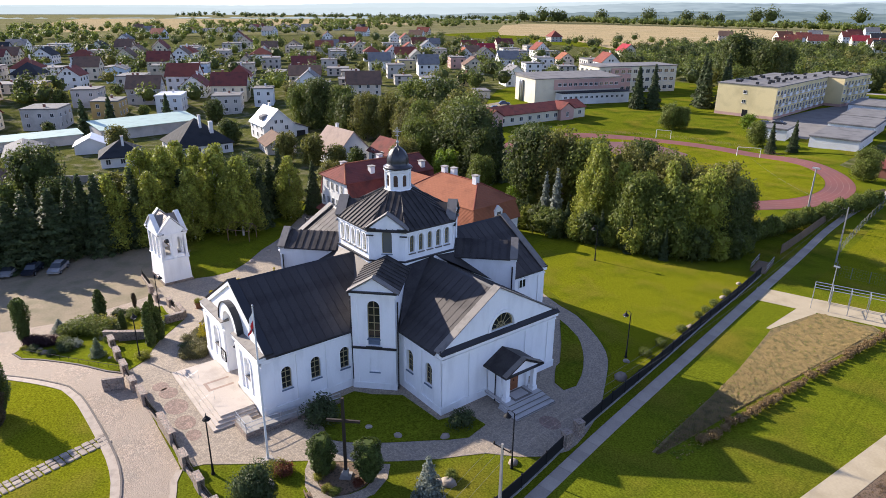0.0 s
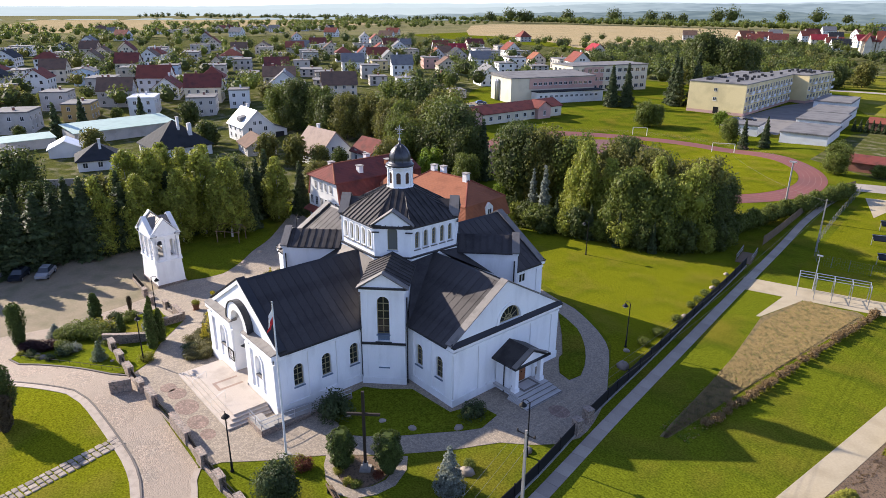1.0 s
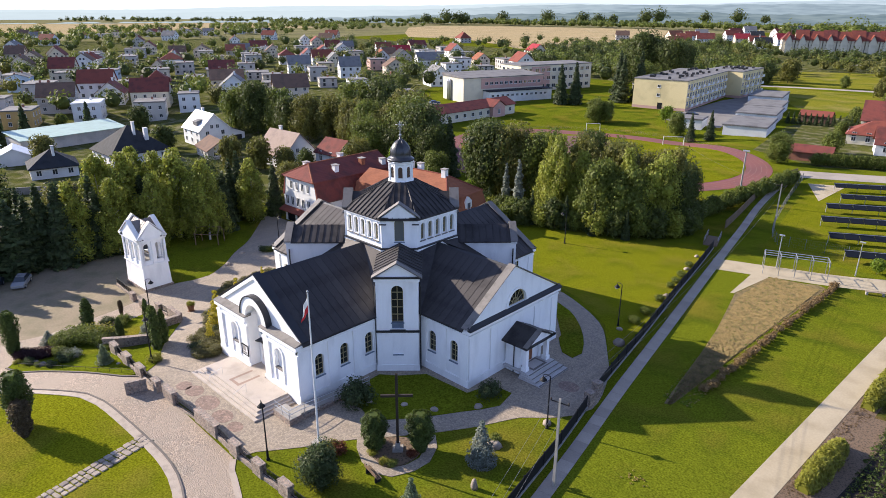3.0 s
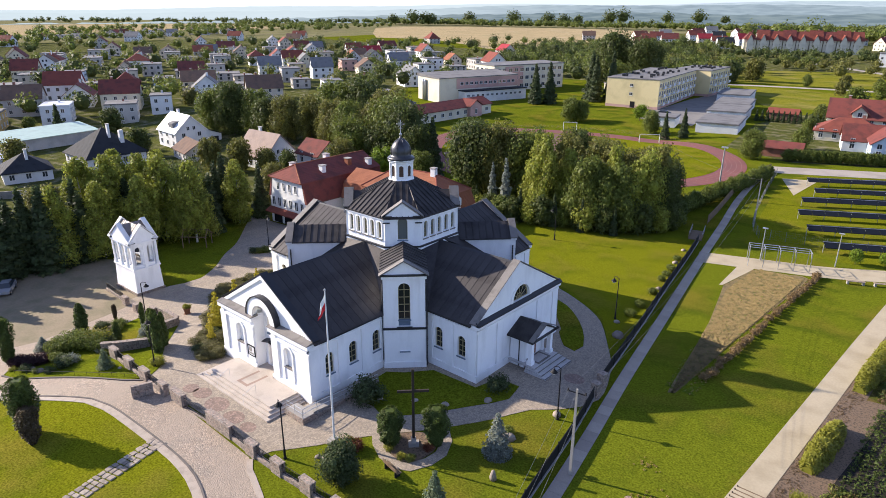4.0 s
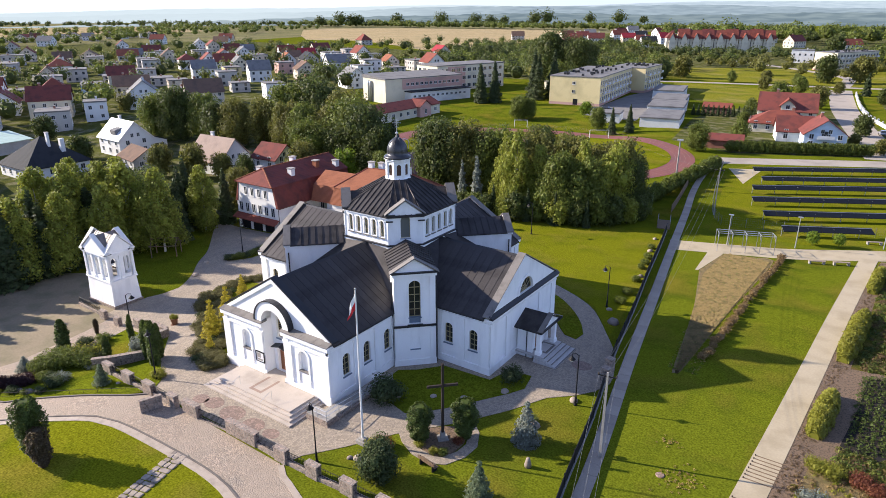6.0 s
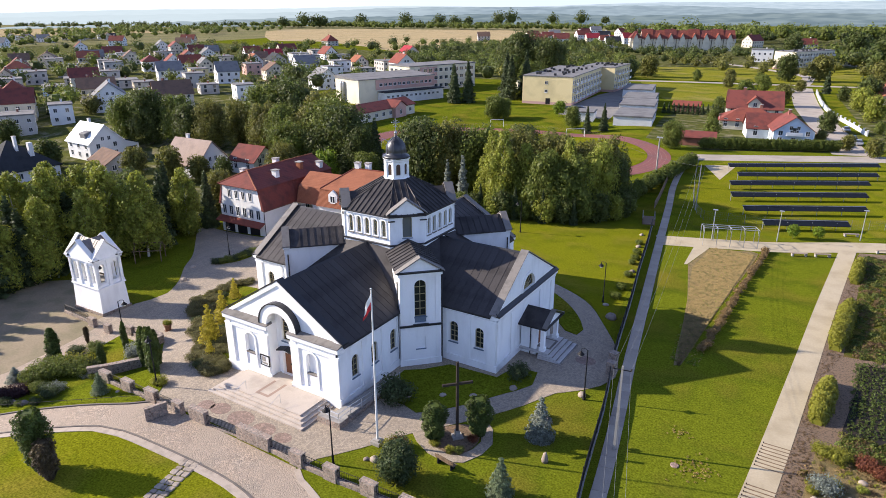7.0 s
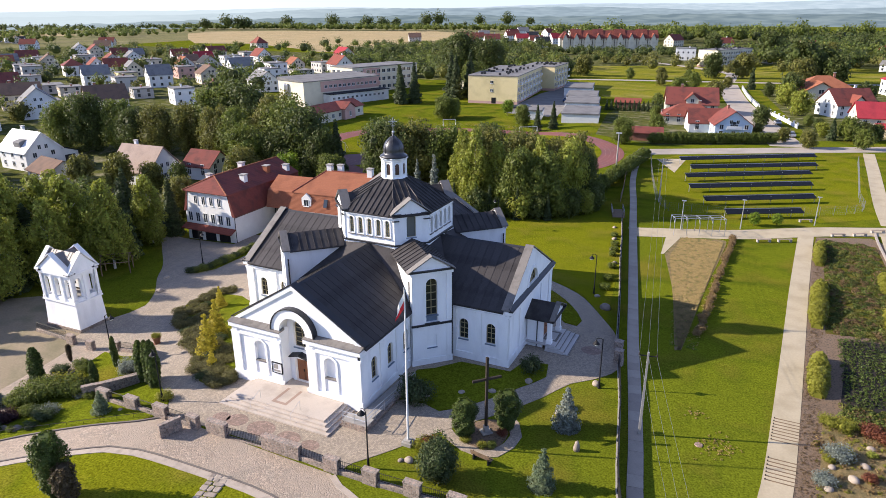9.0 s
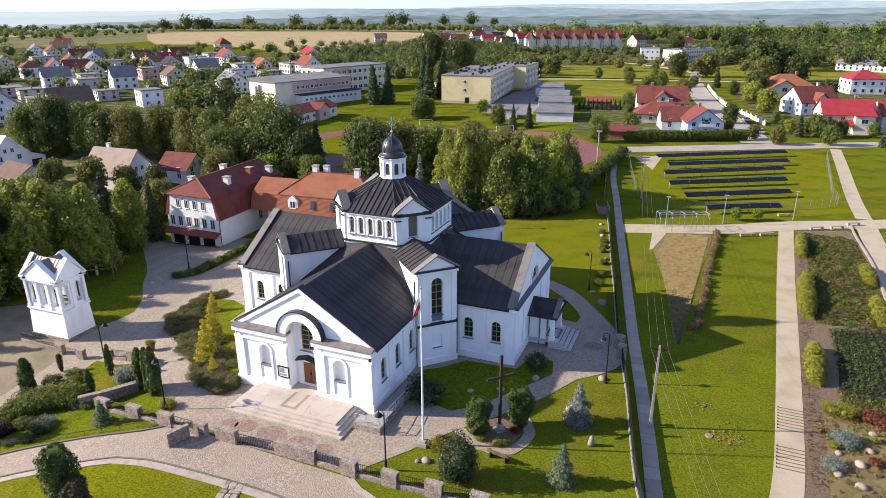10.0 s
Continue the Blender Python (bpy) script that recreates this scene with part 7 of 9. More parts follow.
def porch_bay(t):
    part("bay", MB().box(1.0, 6.0, -7.6, -5.5, -0.3, 5.4), W_CREAM, t, "cream entrance bay")
    part("porch_roof", MB().tube([[(-2.6, -8.2, 2.6), (1.0, -8.2, 2.6), (1.0, -5.5, 3.8), (-2.6, -5.5, 3.8)], [(-2.6, -8.2, 2.75), (1.0, -8.2, 2.75), (1.0, -5.5, 4.0), (-2.6, -5.5, 4.0)]]), R_CRIMSON, t, "small crimson porch roof")
    part("bay_roof", MB().tube([[(x, -8.2, 5.3), (x, -3.0, 7.2), (x, -3.0, 7.4), (x, -8.2, 5.5)] for x in (0.5, 6.5)]), R_CRIMSON, t)
    house_window(t, pose(3.5, -7.6, 3.2), 1.8, 1.3)


def dormer(t):
    part("dormer", MB().tube([[(x, -4.6, 4.2), (x, -2.2, 6.6), (x, -4.4, 6.4), (x, -5.0, 6.2)] for x in (-2.6, 0.4)]), R_WHITE, t, "white shed dormer")
    part("garage_door", MB().box(2.4, 5.0, -5.06, -5.0, 0, 2.2), R_GREY, t)


house(-191.7, 81.2, -3, 11.5, 9.5, 4.8, "gable", W_WHITE, R_WHITE, "white new house with bright sheet roof and dark windows", 4.4, extra=lean_to)
house(-151.8, 82.9, 3, 12, 10, 3.2, "gable", W_WHITE, R_PALE, "white house with steep pale tan roof and white chimneys", 5.0, storeys=1)
house(-139.3, 90.2, 3, 8, 8, 3.0, "gable", W_WHITE, R_DARKRED, "low annex with dark red roof", 3.0, chimney=False)
house(-185.6, 56.1, 0, 14, 15, 2.8, "hip", W_WHITE, R_BLACK, "white house with tall black hipped roof", 6.4, storeys=1, extra=tall_stack)
house(-181.7, 35.7, -12, 10, 10, 2.6, "hip", W_WHITE, R_BLACK, "low white house with dark hipped roof", 3.6, storeys=1)
house(-172.9, 74.2, -10, 10, 8, 2.6, "gable", W_GREY, R_BROWN, "low outbuilding with brown roof under the trees", 2.4, storeys=1, chimney=False)
shed = thing("green_shed", "very long shed with pale green corrugated roof", "shed", pose(-220.8, 51.7, g(-220.8, 51.7), 0, 0, 97))
part("wall", MB().box(-15, 15, -5, 5, -0.2, 3.4), W_GREY, shed)
part("roof", MB().tube([[(x, -5.8, 3.4), (x, 5.8, 4.8), (x, 5.8, 4.95), (x, -5.8, 3.55)] for x in (-15.5, 15.5)]), R_GREEN, shed)
lshed = thing("green_shed", "long low shed with faded green roof", "shed", pose(-216.9, 15.9, g(-216.9, 15.9), 0, 0, 93))
part("wall", MB().box(-18, 16.5, -3, 3, -0.2, 2.8), W_GREY, lshed)
part("roof", MB().tube([[(x, -3.5, 2.8), (x, 3.5, 3.5), (x, 3.5, 3.65), (x, -3.5, 2.95)] for x in (-18.4, 16.8)]), R_GREEN, lshed)
house(-200.4, 15.9, -8, 17, 8, 2.6, "gable", W_GREY, R_GREY, "long grey greenhouse with glazed sides", 1.4, storeys=1, chimney=False, name="greenhouse")
house(-201.5, 32.4, -15, 8, 8, 2.4, "gable", W_WHITE, R_WHITE, "white market tent with pitched roof", 2.0, chimney=False, name="tent", wins=False)
fw = thing("garden_wall", "long pale concrete garden wall along the lane", "wall", pose(-166.3, 23.6, g(-166.3, 23.6), 0, 0, 60))
part("panels", MB().box(-6, 22, -0.1, 0.1, -0.2, 1.7), CONCRETE, fw)
band("lane", [(-136, -20.2), (-151.9, 10.2), (-159.5, 32.4), (-164.1, 58.8), (-159.5, 74.1)], 5.5, 0.05, CONCRETE, "pale concrete lane between the gardens", "road")

# the rectory: mansard house with a red roof and a lower wing


def rectory():
    t = thing("rectory", "white rectory with dark red mansard roof and brick chimney", "house", pose(-104.65, 64.8, -3.35, 0, 0, 0.5))
    w, d = 5.4, 9.6
    part("wall", MB().box(-w, w, -d, d, -0.3, 5.2), W_WHITE, t)
    part("gable_wall", MB().add([(-w, -d, 5.2), (w, -d, 5.2), (w - 0.85, -d + 0.02, 8.8), (-w + 0.85, -d + 0.02, 8.8)] + [(-w, -d + 0.4, 5.2), (w, -d + 0.4, 5.2), (w - 0.85, -d + 0.4, 8.8), (-w + 0.85, -d + 0.4, 8.8)], [(0, 1, 2, 3), (4, 7, 6, 5), (0, 4, 5, 1), (1, 5, 6, 2), (2, 6, 7, 3), (3, 7, 4, 0)]), W_WHITE, t)
    for s in (-1, 1):
        low = MB().tube([[(s * (w + 0.35), y, 5.0), (s * (w - 0.75), y, 8.85), (s * (w - 0.95), y, 8.85), (s * (w - 0.3), y, 5.0)] for y in (-d - 0.05, d)])
        part("lower_roof", low, R_DARKRED, t, "steep dark red lower roof slope")
    e, zr, yr = w - 0.45, 11.3, -d + 2.2
    up = MB().tube([[(-e, -d - 0.55, z), (e, -d - 0.55, z), (e, d, z), (-e, d, z)] for z in (8.75, 8.9)] + [[(-0.05, yr, zr), (0.05, yr, zr), (0.05, d, zr), (-0.05, d, zr)]])
    part("upper_roof", up, R_DARKRED, t, "dark red upper roof")
    for a, b in (((-e, -d - 0.55, 8.92), (0, yr, zr + 0.02)), ((e, -d - 0.55, 8.92), (0, yr, zr + 0.02)), ((0, yr, zr + 0.02), (0, d, zr + 0.02))):
        part("ridge_tile", MB().rod(a, b, 0.13, 6), R_ORANGE, t, "orange red ridge tiles")
    for s in (-1, 1):
        part("gutter", MB().rod((s * (w + 0.38), -d - 0.05, 4.98), (s * (w + 0.38), d, 4.98), 0.07, 6), R_BROWN, t)
    skirt = MB().tube([[(x, -d, 2.7), (x, -d - 1.3, 2.1), (x, -d - 1.3, 2.25), (x, -d, 2.9)] for x in (-w - 0.2, w + 0.2)])
    part("skirt_roof", skirt, R_RED, t, "red tiled skirt roof over the garages")
    for i in range(6):
        house_window(t, pose(-4.3 + i * 1.7, -d, 3.3), 0.95, 1.7)
    for i in range(4):
        house_window(t, pose(-2.7 + i * 1.75, -d, 6.5), 0.8, 1.5)
    for i in range(3):
        part("garage_door", MB().box(-4.6 + i * 3.2, -2.2 + i * 3.2, -d - 0.06, -d, 0, 2.0), IRON, t, "dark garage door")
    for i in range(3):
        y = -5.4 + i * 3.4
        part("roof_window", MB().tube([[(w - 0.05 - 0.9 * f, y + q, 5.9 + 1.6 * f * 1.5) for q in (-0.4, 0.4)] + [(w + 0.05 - 0.9 * f, y + q, 5.9 + 1.6 * f * 1.5) for q in (0.4, -0.4)] for f in (0, 0.55)]), R_PALE, t, "pale framed roof window")
    for i in range(2):
        house_window(t, pose(0, 0, 0, 0, 0, 90) @ pose(1.5 + i * 4, -w, 2.2), 1.0, 1.9)
    for x, y, z, mt in ((3.0, -3.5, 9.0, W_WHITE), (-1.8, -6.6, 9.3, W_WHITE), (-1.5, 1.2, 9.8, W_WHITE), (2.6, 3.2, 9.2, R_ORANGE), (3.6, 7.6, 8.6, W_WHITE)):
        ch = part("chimney", MB().box(x - 0.5, x + 0.5, y - 0.45, y + 0.45, z, z + 1.9), mt, t, "plastered chimney")
        part("cap", MB().box(x - 0.62, x + 0.62, y - 0.57, y + 0.57, z + 1.9, z + 2.03), CONCRETE, ch)
    part("downpipe", MB().rod((w + 0.12, -d + 0.1, 0), (w + 0.12, -d + 0.1, 5.0), 0.06), IRON, t)
    # link and east wing
    t2 = thing("rectory_wing", "white wing with orange red mansard roof and white dormers", "house", pose(-83.4, 67.4, -2.3, 0, 0, 5.0))
    w, d = 8.8, 5.3
    part("wall", MB().box(-w, w, -d, d, -0.6, 4.9), W_WHITE, t2)
    lo = MB().tube([[(sx * (w + 0.35 - q), sy * (d + 0.35 - q), z) for sx, sy in ((-1, -1), (1, -1), (1, 1), (-1, 1))] for q, z in ((0, 4.7), (0.75, 7.65))])
    part("lower_roof", lo, R_ORANGE, t2, "steep orange red tiled lower roof")
    up = MB().tube([[(sx * (w - 0.3), sy * (d - 0.3), z) for sx, sy in ((-1, -1), (1, -1), (1, 1), (-1, 1))] for z in (7.6, 7.75)] + [[(-4.4, -0.05, 10.7), (4.4, -0.05, 10.7), (4.4, 0.05, 10.7), (-4.4, 0.05, 10.7)]])
    part("upper_roof", up, R_ORANGE, t2, "orange red upper roof")
    for a, b in [((-4.4, 0, 10.72), (4.4, 0, 10.72))] + [((sx * (w - 0.3), sy * (d - 0.3), 7.77), (sx * 4.4, 0, 10.72)) for sx in (-1, 1) for sy in (-1, 1)]:
        part("ridge_tile", MB().rod(a, b, 0.12, 6), R_RED, t2, "red ridge tiles")
    for m in (pose(-5.6, -d - 0.1, 5.2), pose(0, 0, 0, 0, 0, 90) @ pose(0.4, -w - 0.1, 5.0)):
        dm = part("dormer", MB().tube([[(-0.9, y, 0), (0.9, y, 0), (0.9, y, 1.8), (0, y, 2.6), (-0.9, y, 1.8)] for y in (0, 1.8)]), W_WHITE, t2, "white gabled dormer", m=m)
        house_window(dm, pose(0, 0, 0.4), 1.0, 1.2)
    for x in (-1.9, 1.6, 4.4):
        part("roof_window", MB().tube([[(x + q, -d - 0.25 + 0.75 * f, 5.7 + 2.2 * f) for q in (-0.35, 0.35)] + [(x + q, -d - 0.32 + 0.75 * f, 5.74 + 2.2 * f) for q in (0.35, -0.35)] for f in (0, 0.6)]), PANE_HOUSE, t2, "roof window")
    for x, y in ((-3.9, 0.3), (-2.0, 0.7), (4.2, -0.3)):
        ch = part("chimney", MB().box(x - 0.45, x + 0.45, y - 0.4, y + 0.4, 9.6, 11.7), W_WHITE, t2, "white chimney")
        part("cap", MB().box(x - 0.55, x + 0.55, y - 0.5, y + 0.5, 11.7, 11.85), CONCRETE, ch)
    part("link_wall", MB().box(-w - 3.6, -w, -2.5, 4.5, -1.2, 4.2), W_WHITE, t2)
    part("link_roof", MB().tube([[(x, -3.4, 4.0), (x, -2.4, 6.9), (x, 1.2, 8.9), (x, 4.8, 6.9), (x, 5.4, 4.0)] for x in (-w - 6.5, -w + 2)]), R_ORANGE, t2, "orange red link roof")
    part("porch", MB().tube([[(1.4, y, -0.6), (5.6, y, -0.6), (5.6, y, 4.2), (3.5, y, 5.4), (1.4, y, 4.2)] for y in (-d - 2.6, -d)]), W_WHITE, t2, "white gabled porch")
    part("porch_roof", MB().tube([[(1.0, y, 4.05), (3.5, y, 5.5), (6.0, y, 4.05), (6.0, y, 4.2), (3.5, y, 5.7), (1.0, y, 4.2)] for y in (-d - 2.9, -d)]), R_DARKRED, t2, "dark red porch roof")


rectory()

# school, long low wing, flats


def school():
    t = thing("school", "cream and pink school with flat roofs and window bands", "school", pose(-181.8, 201.1, 0, 0, 0, 72))
    part("hall", MB().box(-17, 21, -8, 9, -0.3, 9.2), W_CREAM, t)
    part("hall_band", MB().box(-9, 21.1, -8.12, -8, 5.0, 9.0), W_PINK, t, "pink plastered band")
    part("hall_roof", MB().tube([[(-17.3, -8.3, 9.2), (21.3, -8.3, 9.2), (21.3, 9.3, 9.2), (-17.3, 9.3, 9.2)], [(-17.3, -8.3, 9.5), (21.3, -8.3, 9.5), (21.3, 9.3, 10.4), (-17.3, 9.3, 10.4)]]), R_FELT, t)
    part("annex", MB().box(-8, 22, -13, -8, -0.3, 4.2), W_WHITE, t)
    part("annex_roof", MB().box(-8.3, 22.3, -13.4, -8.13, 4.2, 4.5), R_BLACK, t)
    for i in range(12):
        house_window(t, pose(-6.5 + i * 2.3, -8.12, 6.4), 1.5, 1.1)
        house_window(t, pose(-6.5 + i * 2.3, -13, 2.2), 1.2, 0.9)
    for y in (2.2, 3.6):
        part("flue", MB().lathe([(0.55, 0.2), (0.55, 7.5), (0.5, 8.2)], 10, pose(-17.5, y, 0)), STEEL, t, "shiny steel flue", smooth=True)
    t2 = thing("school_block", "cream three-storey school block with window rows", "school", pose(-187.8, 249.1, 0, 0, 0, 72))
    part("wall", MB().box(-20, 20, -8, 8, -0.3, 11), W_CREAM, t2)
    part("stair", MB().box(-14, -4, -8.2, -8, 0, 10.5), W_PINK, t2, "pink plastered bay")
    part("roof", MB().box(-20.3, 20.3, -8.3, 8.3, 11, 11.4), R_FELT, t2)
    for s in range(3):
        for i in range(12):
            house_window(t2, pose(-17.6 + i * 3.2, -8.2 if -14 < -17.6 + i * 3.2 < -4 else -8, 1.2 + s * 3.5), 2.0, 1.6)
        for i in range(4):
            house_window(t2, pose(0, 0, 0, 0, 0, -90) @ pose(-5.5 + i * 3.6, -20, 1.2 + s * 3.5), 2.0, 1.6)
            house_window(t2, pose(0, 0, 0, 0, 0, 90) @ pose(-5.5 + i * 3.6, -20, 1.2 + s * 3.5), 2.0, 1.6)
    t3 = thing("low_wing", "long low pavilion with dark red roof and pink gables", "school", pose(-154.3, 149.1, 0, 0, 0, 88))
    part("wall", MB().box(-27, 27, -4.5, 4.5, -0.3, 3.4), W_CREAM, t3)
    part("roof", gable_roof(54, 9, 3.4, 2.0), R_DARKRED, t3)
    for x in (-14, 17):
        part("bay", MB().tube([[(x - 3, y, -0.3), (x + 3, y, -0.3), (x + 3, y, 3.6), (x, y, 5.4), (x - 3, y, 3.6)] for y in (-6.0, 0)]), W_PINK, t3, "pink gabled bay")
        part("bay_roof", MB().tube([[(x - 3.4, y, 3.4), (x, y, 5.5), (x + 3.4, y, 3.4), (x + 3.4, y, 3.6), (x, y, 5.75), (x - 3.4, y, 3.6)] for y in (-6.4, 0)]), R_DARKRED, t3)
        house_window(t3, pose(x, -6.0, 1.0), 1.1, 1.6)
    for i in range(14):
        house_window(t3, pose(-25 + i * 3.8, -4.5, 1.1), 1.4, 1.3)


school()


def flats(x, y, turn, length, width=20, wall=W_YELLOW, name="apartment_block"):
    t = thing(name, "pale yellow three-storey apartment block with flat roof", "apartment block", pose(x, y, 0, 0, 0, turn), group="yellow flats")
    hw = width / 2
    part("wall", MB().box(-length / 2, length / 2, -hw, hw, -0.3, 10.6), wall, t)
    part("plinth", MB().box(-length / 2 - 0.05, length / 2 + 0.05, -hw - 0.05, hw + 0.05, -0.3, 1.0), W_PINK, t, "brownish plinth")
    part("roof", MB().box(-length / 2 - 0.15, length / 2 + 0.15, -hw - 0.15, hw + 0.15, 10.6, 10.9), R_FELT, t)
    n = int(length / 3)
    for s in range(3):
        for i in range(n):
            u = -length / 2 + (i + 0.5) * length / n
            house_window(t, pose(u, -hw, 1.9 + s * 3.0), 1.6, 1.5)
            if i % 2 == 1:
                part("balcony", MB().box(u - 1.3, u + 1.3, -hw - 1.0, -hw, 1.2 + s * 3.0, 1.35 + s * 3.0).box(u - 1.3, u + 1.3, -hw - 1.05, -hw - 0.95, 1.35 + s * 3.0, 2.2 + s * 3.0), W_WHITE, t)
    for s in range(2):
        house_window(t, pose(0, 0, 0, 0, 0, -90) @ pose(-0.4, -length / 2, 4.6 + s * 3.2), 1.2, 1.1)
    part("end_door", MB().box(-length / 2 - 0.06, -length / 2, -1.4, 0.4, 0.1, 2.4), IRON, t, "dark doorway")
    random.seed(int(x))
    for i in range(int(length / 1.6)):
        u, v = random.uniform(-length / 2 + 1, length / 2 - 1), random.uniform(-hw + 2, hw - 2)
        part("vent", MB().box(u - 0.5, u + 0.5, v - 0.4, v + 0.4, 10.9, 11.7), R_BLACK, t, "dark roof vent")


flats(-120.4, 247.4, 97, 52, 20)
flats(-116, 287.5, 92, 26, 16)
flats(-46, 466, 63, 42, 14, W_CREAM)
for x, y, h, dd in ((-75.6, 199, 2.6, 20), (-81, 222, 3.1, 19), (-86.6, 244.5, 2.8, 20), (-94.6, 270.5, 3.3, 22)):
    house(x, y, 11, 12, dd, h, "flat", W_WHITE, None, "white flat-roofed garage row beside the yard", chimney=False, wins=False, name="garage", group="garages")
house(-92.2, 194.5, 12, 8, 8, 2.7, "flat", W_WHITE, None, "small white flat-roofed garage", chimney=False, wins=False, name="garage", group="garages")
house(-66, 231, 5, 9, 5, 2.4, "gable", R_BROWN, R_RED, "brown hut with red roof behind a hedge", 1.2, chimney=False, wins=False, name="hut")
house(-49.5, 168, 10, 9, 6, 2.2, "gable", W_BRICK, R_DARKRED, "low brick hut with dark red roof", 1.2, chimney=False, wins=False, name="hut")
house(-142, 268, -10, 18, 9, 3.4, "flat", W_CREAM, None, "low cream pavilion with flat roof")

# red-roofed houses east of the track
house(-43.5, 228, 10, 17, 14, 3.8, "gable", W_CREAM, R_DARKRED, "cream house with large dark red roof and dormer", 5.0, extra=big_dormer)
house(-41.5, 204, 10, 17, 11, 2.7, "hip", W_CREAM, R_RED, "low wing with red hipped roof", 3.4)
house(-28.2, 184.2, 14 + 90, 12, 10, 3.9, "gable", W_BLUE, R_DARKRED, "pale blue house with dark red roof and balcony", 3.7, extra=balcony)
house(-36, 190, 14, 9, 9, 3.0, "gable", W_WHITE, R_DARKRED, "white wing with dark red roof", 3.6, chimney=False)
house(1, 289, 12, 23, 18, 4.2, "hip", W_CREAM, R_ORANGE, "large cream house with orange red roof", 5.4, extra=wide_gable)
house(6, 242, 30, 14, 12, 4.4, "gable", W_WHITE, R_DARKRED, "white house with dark red roof and round bay", 4.8, extra=big_dormer)
house(11.5, 204, 8, 14, 11, 5.4, "gable", W_CREAM, R_CRIMSON, "cream house with crimson roof and porch", 3.8, extra=porch_bay)
house(27, 209, 12, 14, 11, 5.2, "gable", W_GREY, R_RED, "grey house with faded red roof", 4.0)
house(34, 318, 15, 14, 12, 6.4, "hip", W_WHITE, R_CRIMSON, "white two-storey house with crimson hipped roof", 3.6)
house(64, 446, -20, 46, 10, 4, "gable", W_WHITE, R_GREY, "long white farm building", 2.4, chimney=False)
house(58, 232, 20, 14, 11, 5, "gable", W_WHITE, R_RED, "white house with red roof", 4)
house(70, 290, 20, 14, 11, 5, "gable", W_CREAM, R_DARKRED, "cream house with dark red roof", 4)
wl = thing("white_wall", "white plastered garden wall along the side street", "wall")
wpts = curve_points([(-9.5, 205), (-13.2, 220), (-17.2, 234), (-21.0, 248), (-25.6, 280), (-29.4, 318)], 4.0)
for a, b in zip(wpts[:-1], wpts[1:]):
    d = Vector(b) - Vector(a)
    m = pose(a[0], a[1], 0, 0, 0, math.degrees(math.atan2(d.y, d.x)))
    part("panel", MB().box(0.35, d.length - 0.05, -0.08, 0.08, -0.2, 1.15), W_WHITE, wl, m=m)
    part("pier", MB().box(-0.03, 0.35, -0.2, 0.2, -0.2, 1.7).box(-0.1, 0.42, -0.27, 0.27, 1.7, 1.8), W_WHITE, wl, m=m)
# terrace with red roofs and scattered houses far off
for i in range(9):
    x, y = -197 + i * 9.4, 612 + i * 4.2
    house(x, y, 24, 9.6, 13, 11.0, "gable" if i else "hip", W_CREAM, R_RED if i % 3 else R_DARKRED, "terraced house with red roof and gabled bay", 7.6 if i % 2 else 6.6, group="red-roofed terrace", extra=front_gable)
for x, y, r, wm, lb in ((-250, 690, R_RED, W_WHITE, "white house with red roof"), (-285, 745, R_CRIMSON, W_CREAM, "cream house with crimson roof"), (-330, 700, R_RED, W_CREAM, "cream house with red roof"), (-352, 770, R_DARKRED, W_WHITE, "white house with dark red roof"), (-300, 830, R_BLACK, W_WHITE, "white house with black roof"), (-220, 760, R_BLACK, W_WHITE, "white house with black roof"), (-380, 860, R_GREY, W_WHITE, "white house with grey roof"), (-232, 655, R_BLACK, W_WHITE, "white gabled house with black roof"), (-420, 730, R_BROWN, W_GREY, "grey house with brown roof"), (-150, 820, R_RED, W_WHITE, "white house with red roof"), (-60, 690, R_RED, W_WHITE, "white house with red roof"), (10, 640, R_RED, W_CREAM, "cream house with red roof"), (-300, 620, R_DARKRED, W_CREAM, "cream house with dark red roof"), (60, 560, R_CRIMSON, W_WHITE, "white house with crimson roof"), (-700, 420, R_RED, W_WHITE, "white house with red roof"), (-760, 330, R_GREY, W_WHITE, "white house with grey roof"), (-660, 480, R_RED, W_BEIGE, "beige house with red roof"), (-740, 200, R_RED, W_WHITE, "white house with red roof"), (-590, 420, R_BROWN, W_WHITE, "white house with brown roof")):
    house(x, y, 35, 15, 11, 5.5, "gable", wm, r, lb + " at the edge of town", 4.8, group="far houses")
for x, y, r, wm, lb in ((-318, 802, R_RED, W_WHITE, "white house with red roof"), (-376, 1015, R_GREY, W_WHITE, "white house with grey roof"), (-289, 813, R_DARKRED, W_CREAM, "cream house with dark red roof"), (-309, 933, R_RED, W_WHITE, "white house with red roof"), (-238, 731, R_CRIMSON, W_WHITE, "white house with crimson roof"), (-356, 734, R_ORANGE, W_CREAM, "cream house with orange roof"), (-297, 679, R_DARKRED, W_WHITE, "white house with dark red roof"), (-328, 1060, R_GREY, W_CREAM, "cream house with grey roof"), (-345, 880, R_RED, W_CREAM, "cream house with red roof"), (-262, 900, R_BLACK, W_WHITE, "white house with black roof"), (-110, 720, R_DARKRED, W_CREAM, "cream house with dark red roof"), (-70, 700, R_RED, W_WHITE, "white house with red roof")):
    if not any((x - hx) ** 2 + (y - hy) ** 2 < (hr + 12) ** 2 for hx, hy, hr in HOUSES):
        house(x, y, 30 + (x * 7) % 40, 17, 12, 6.5, "gable", wm, r, lb + " among the far trees", 5.4, group="far houses")
house(-76, 512, 8, 14, 9, 8.5, "flat", W_WHITE, None, "white cube building beyond the meadow")
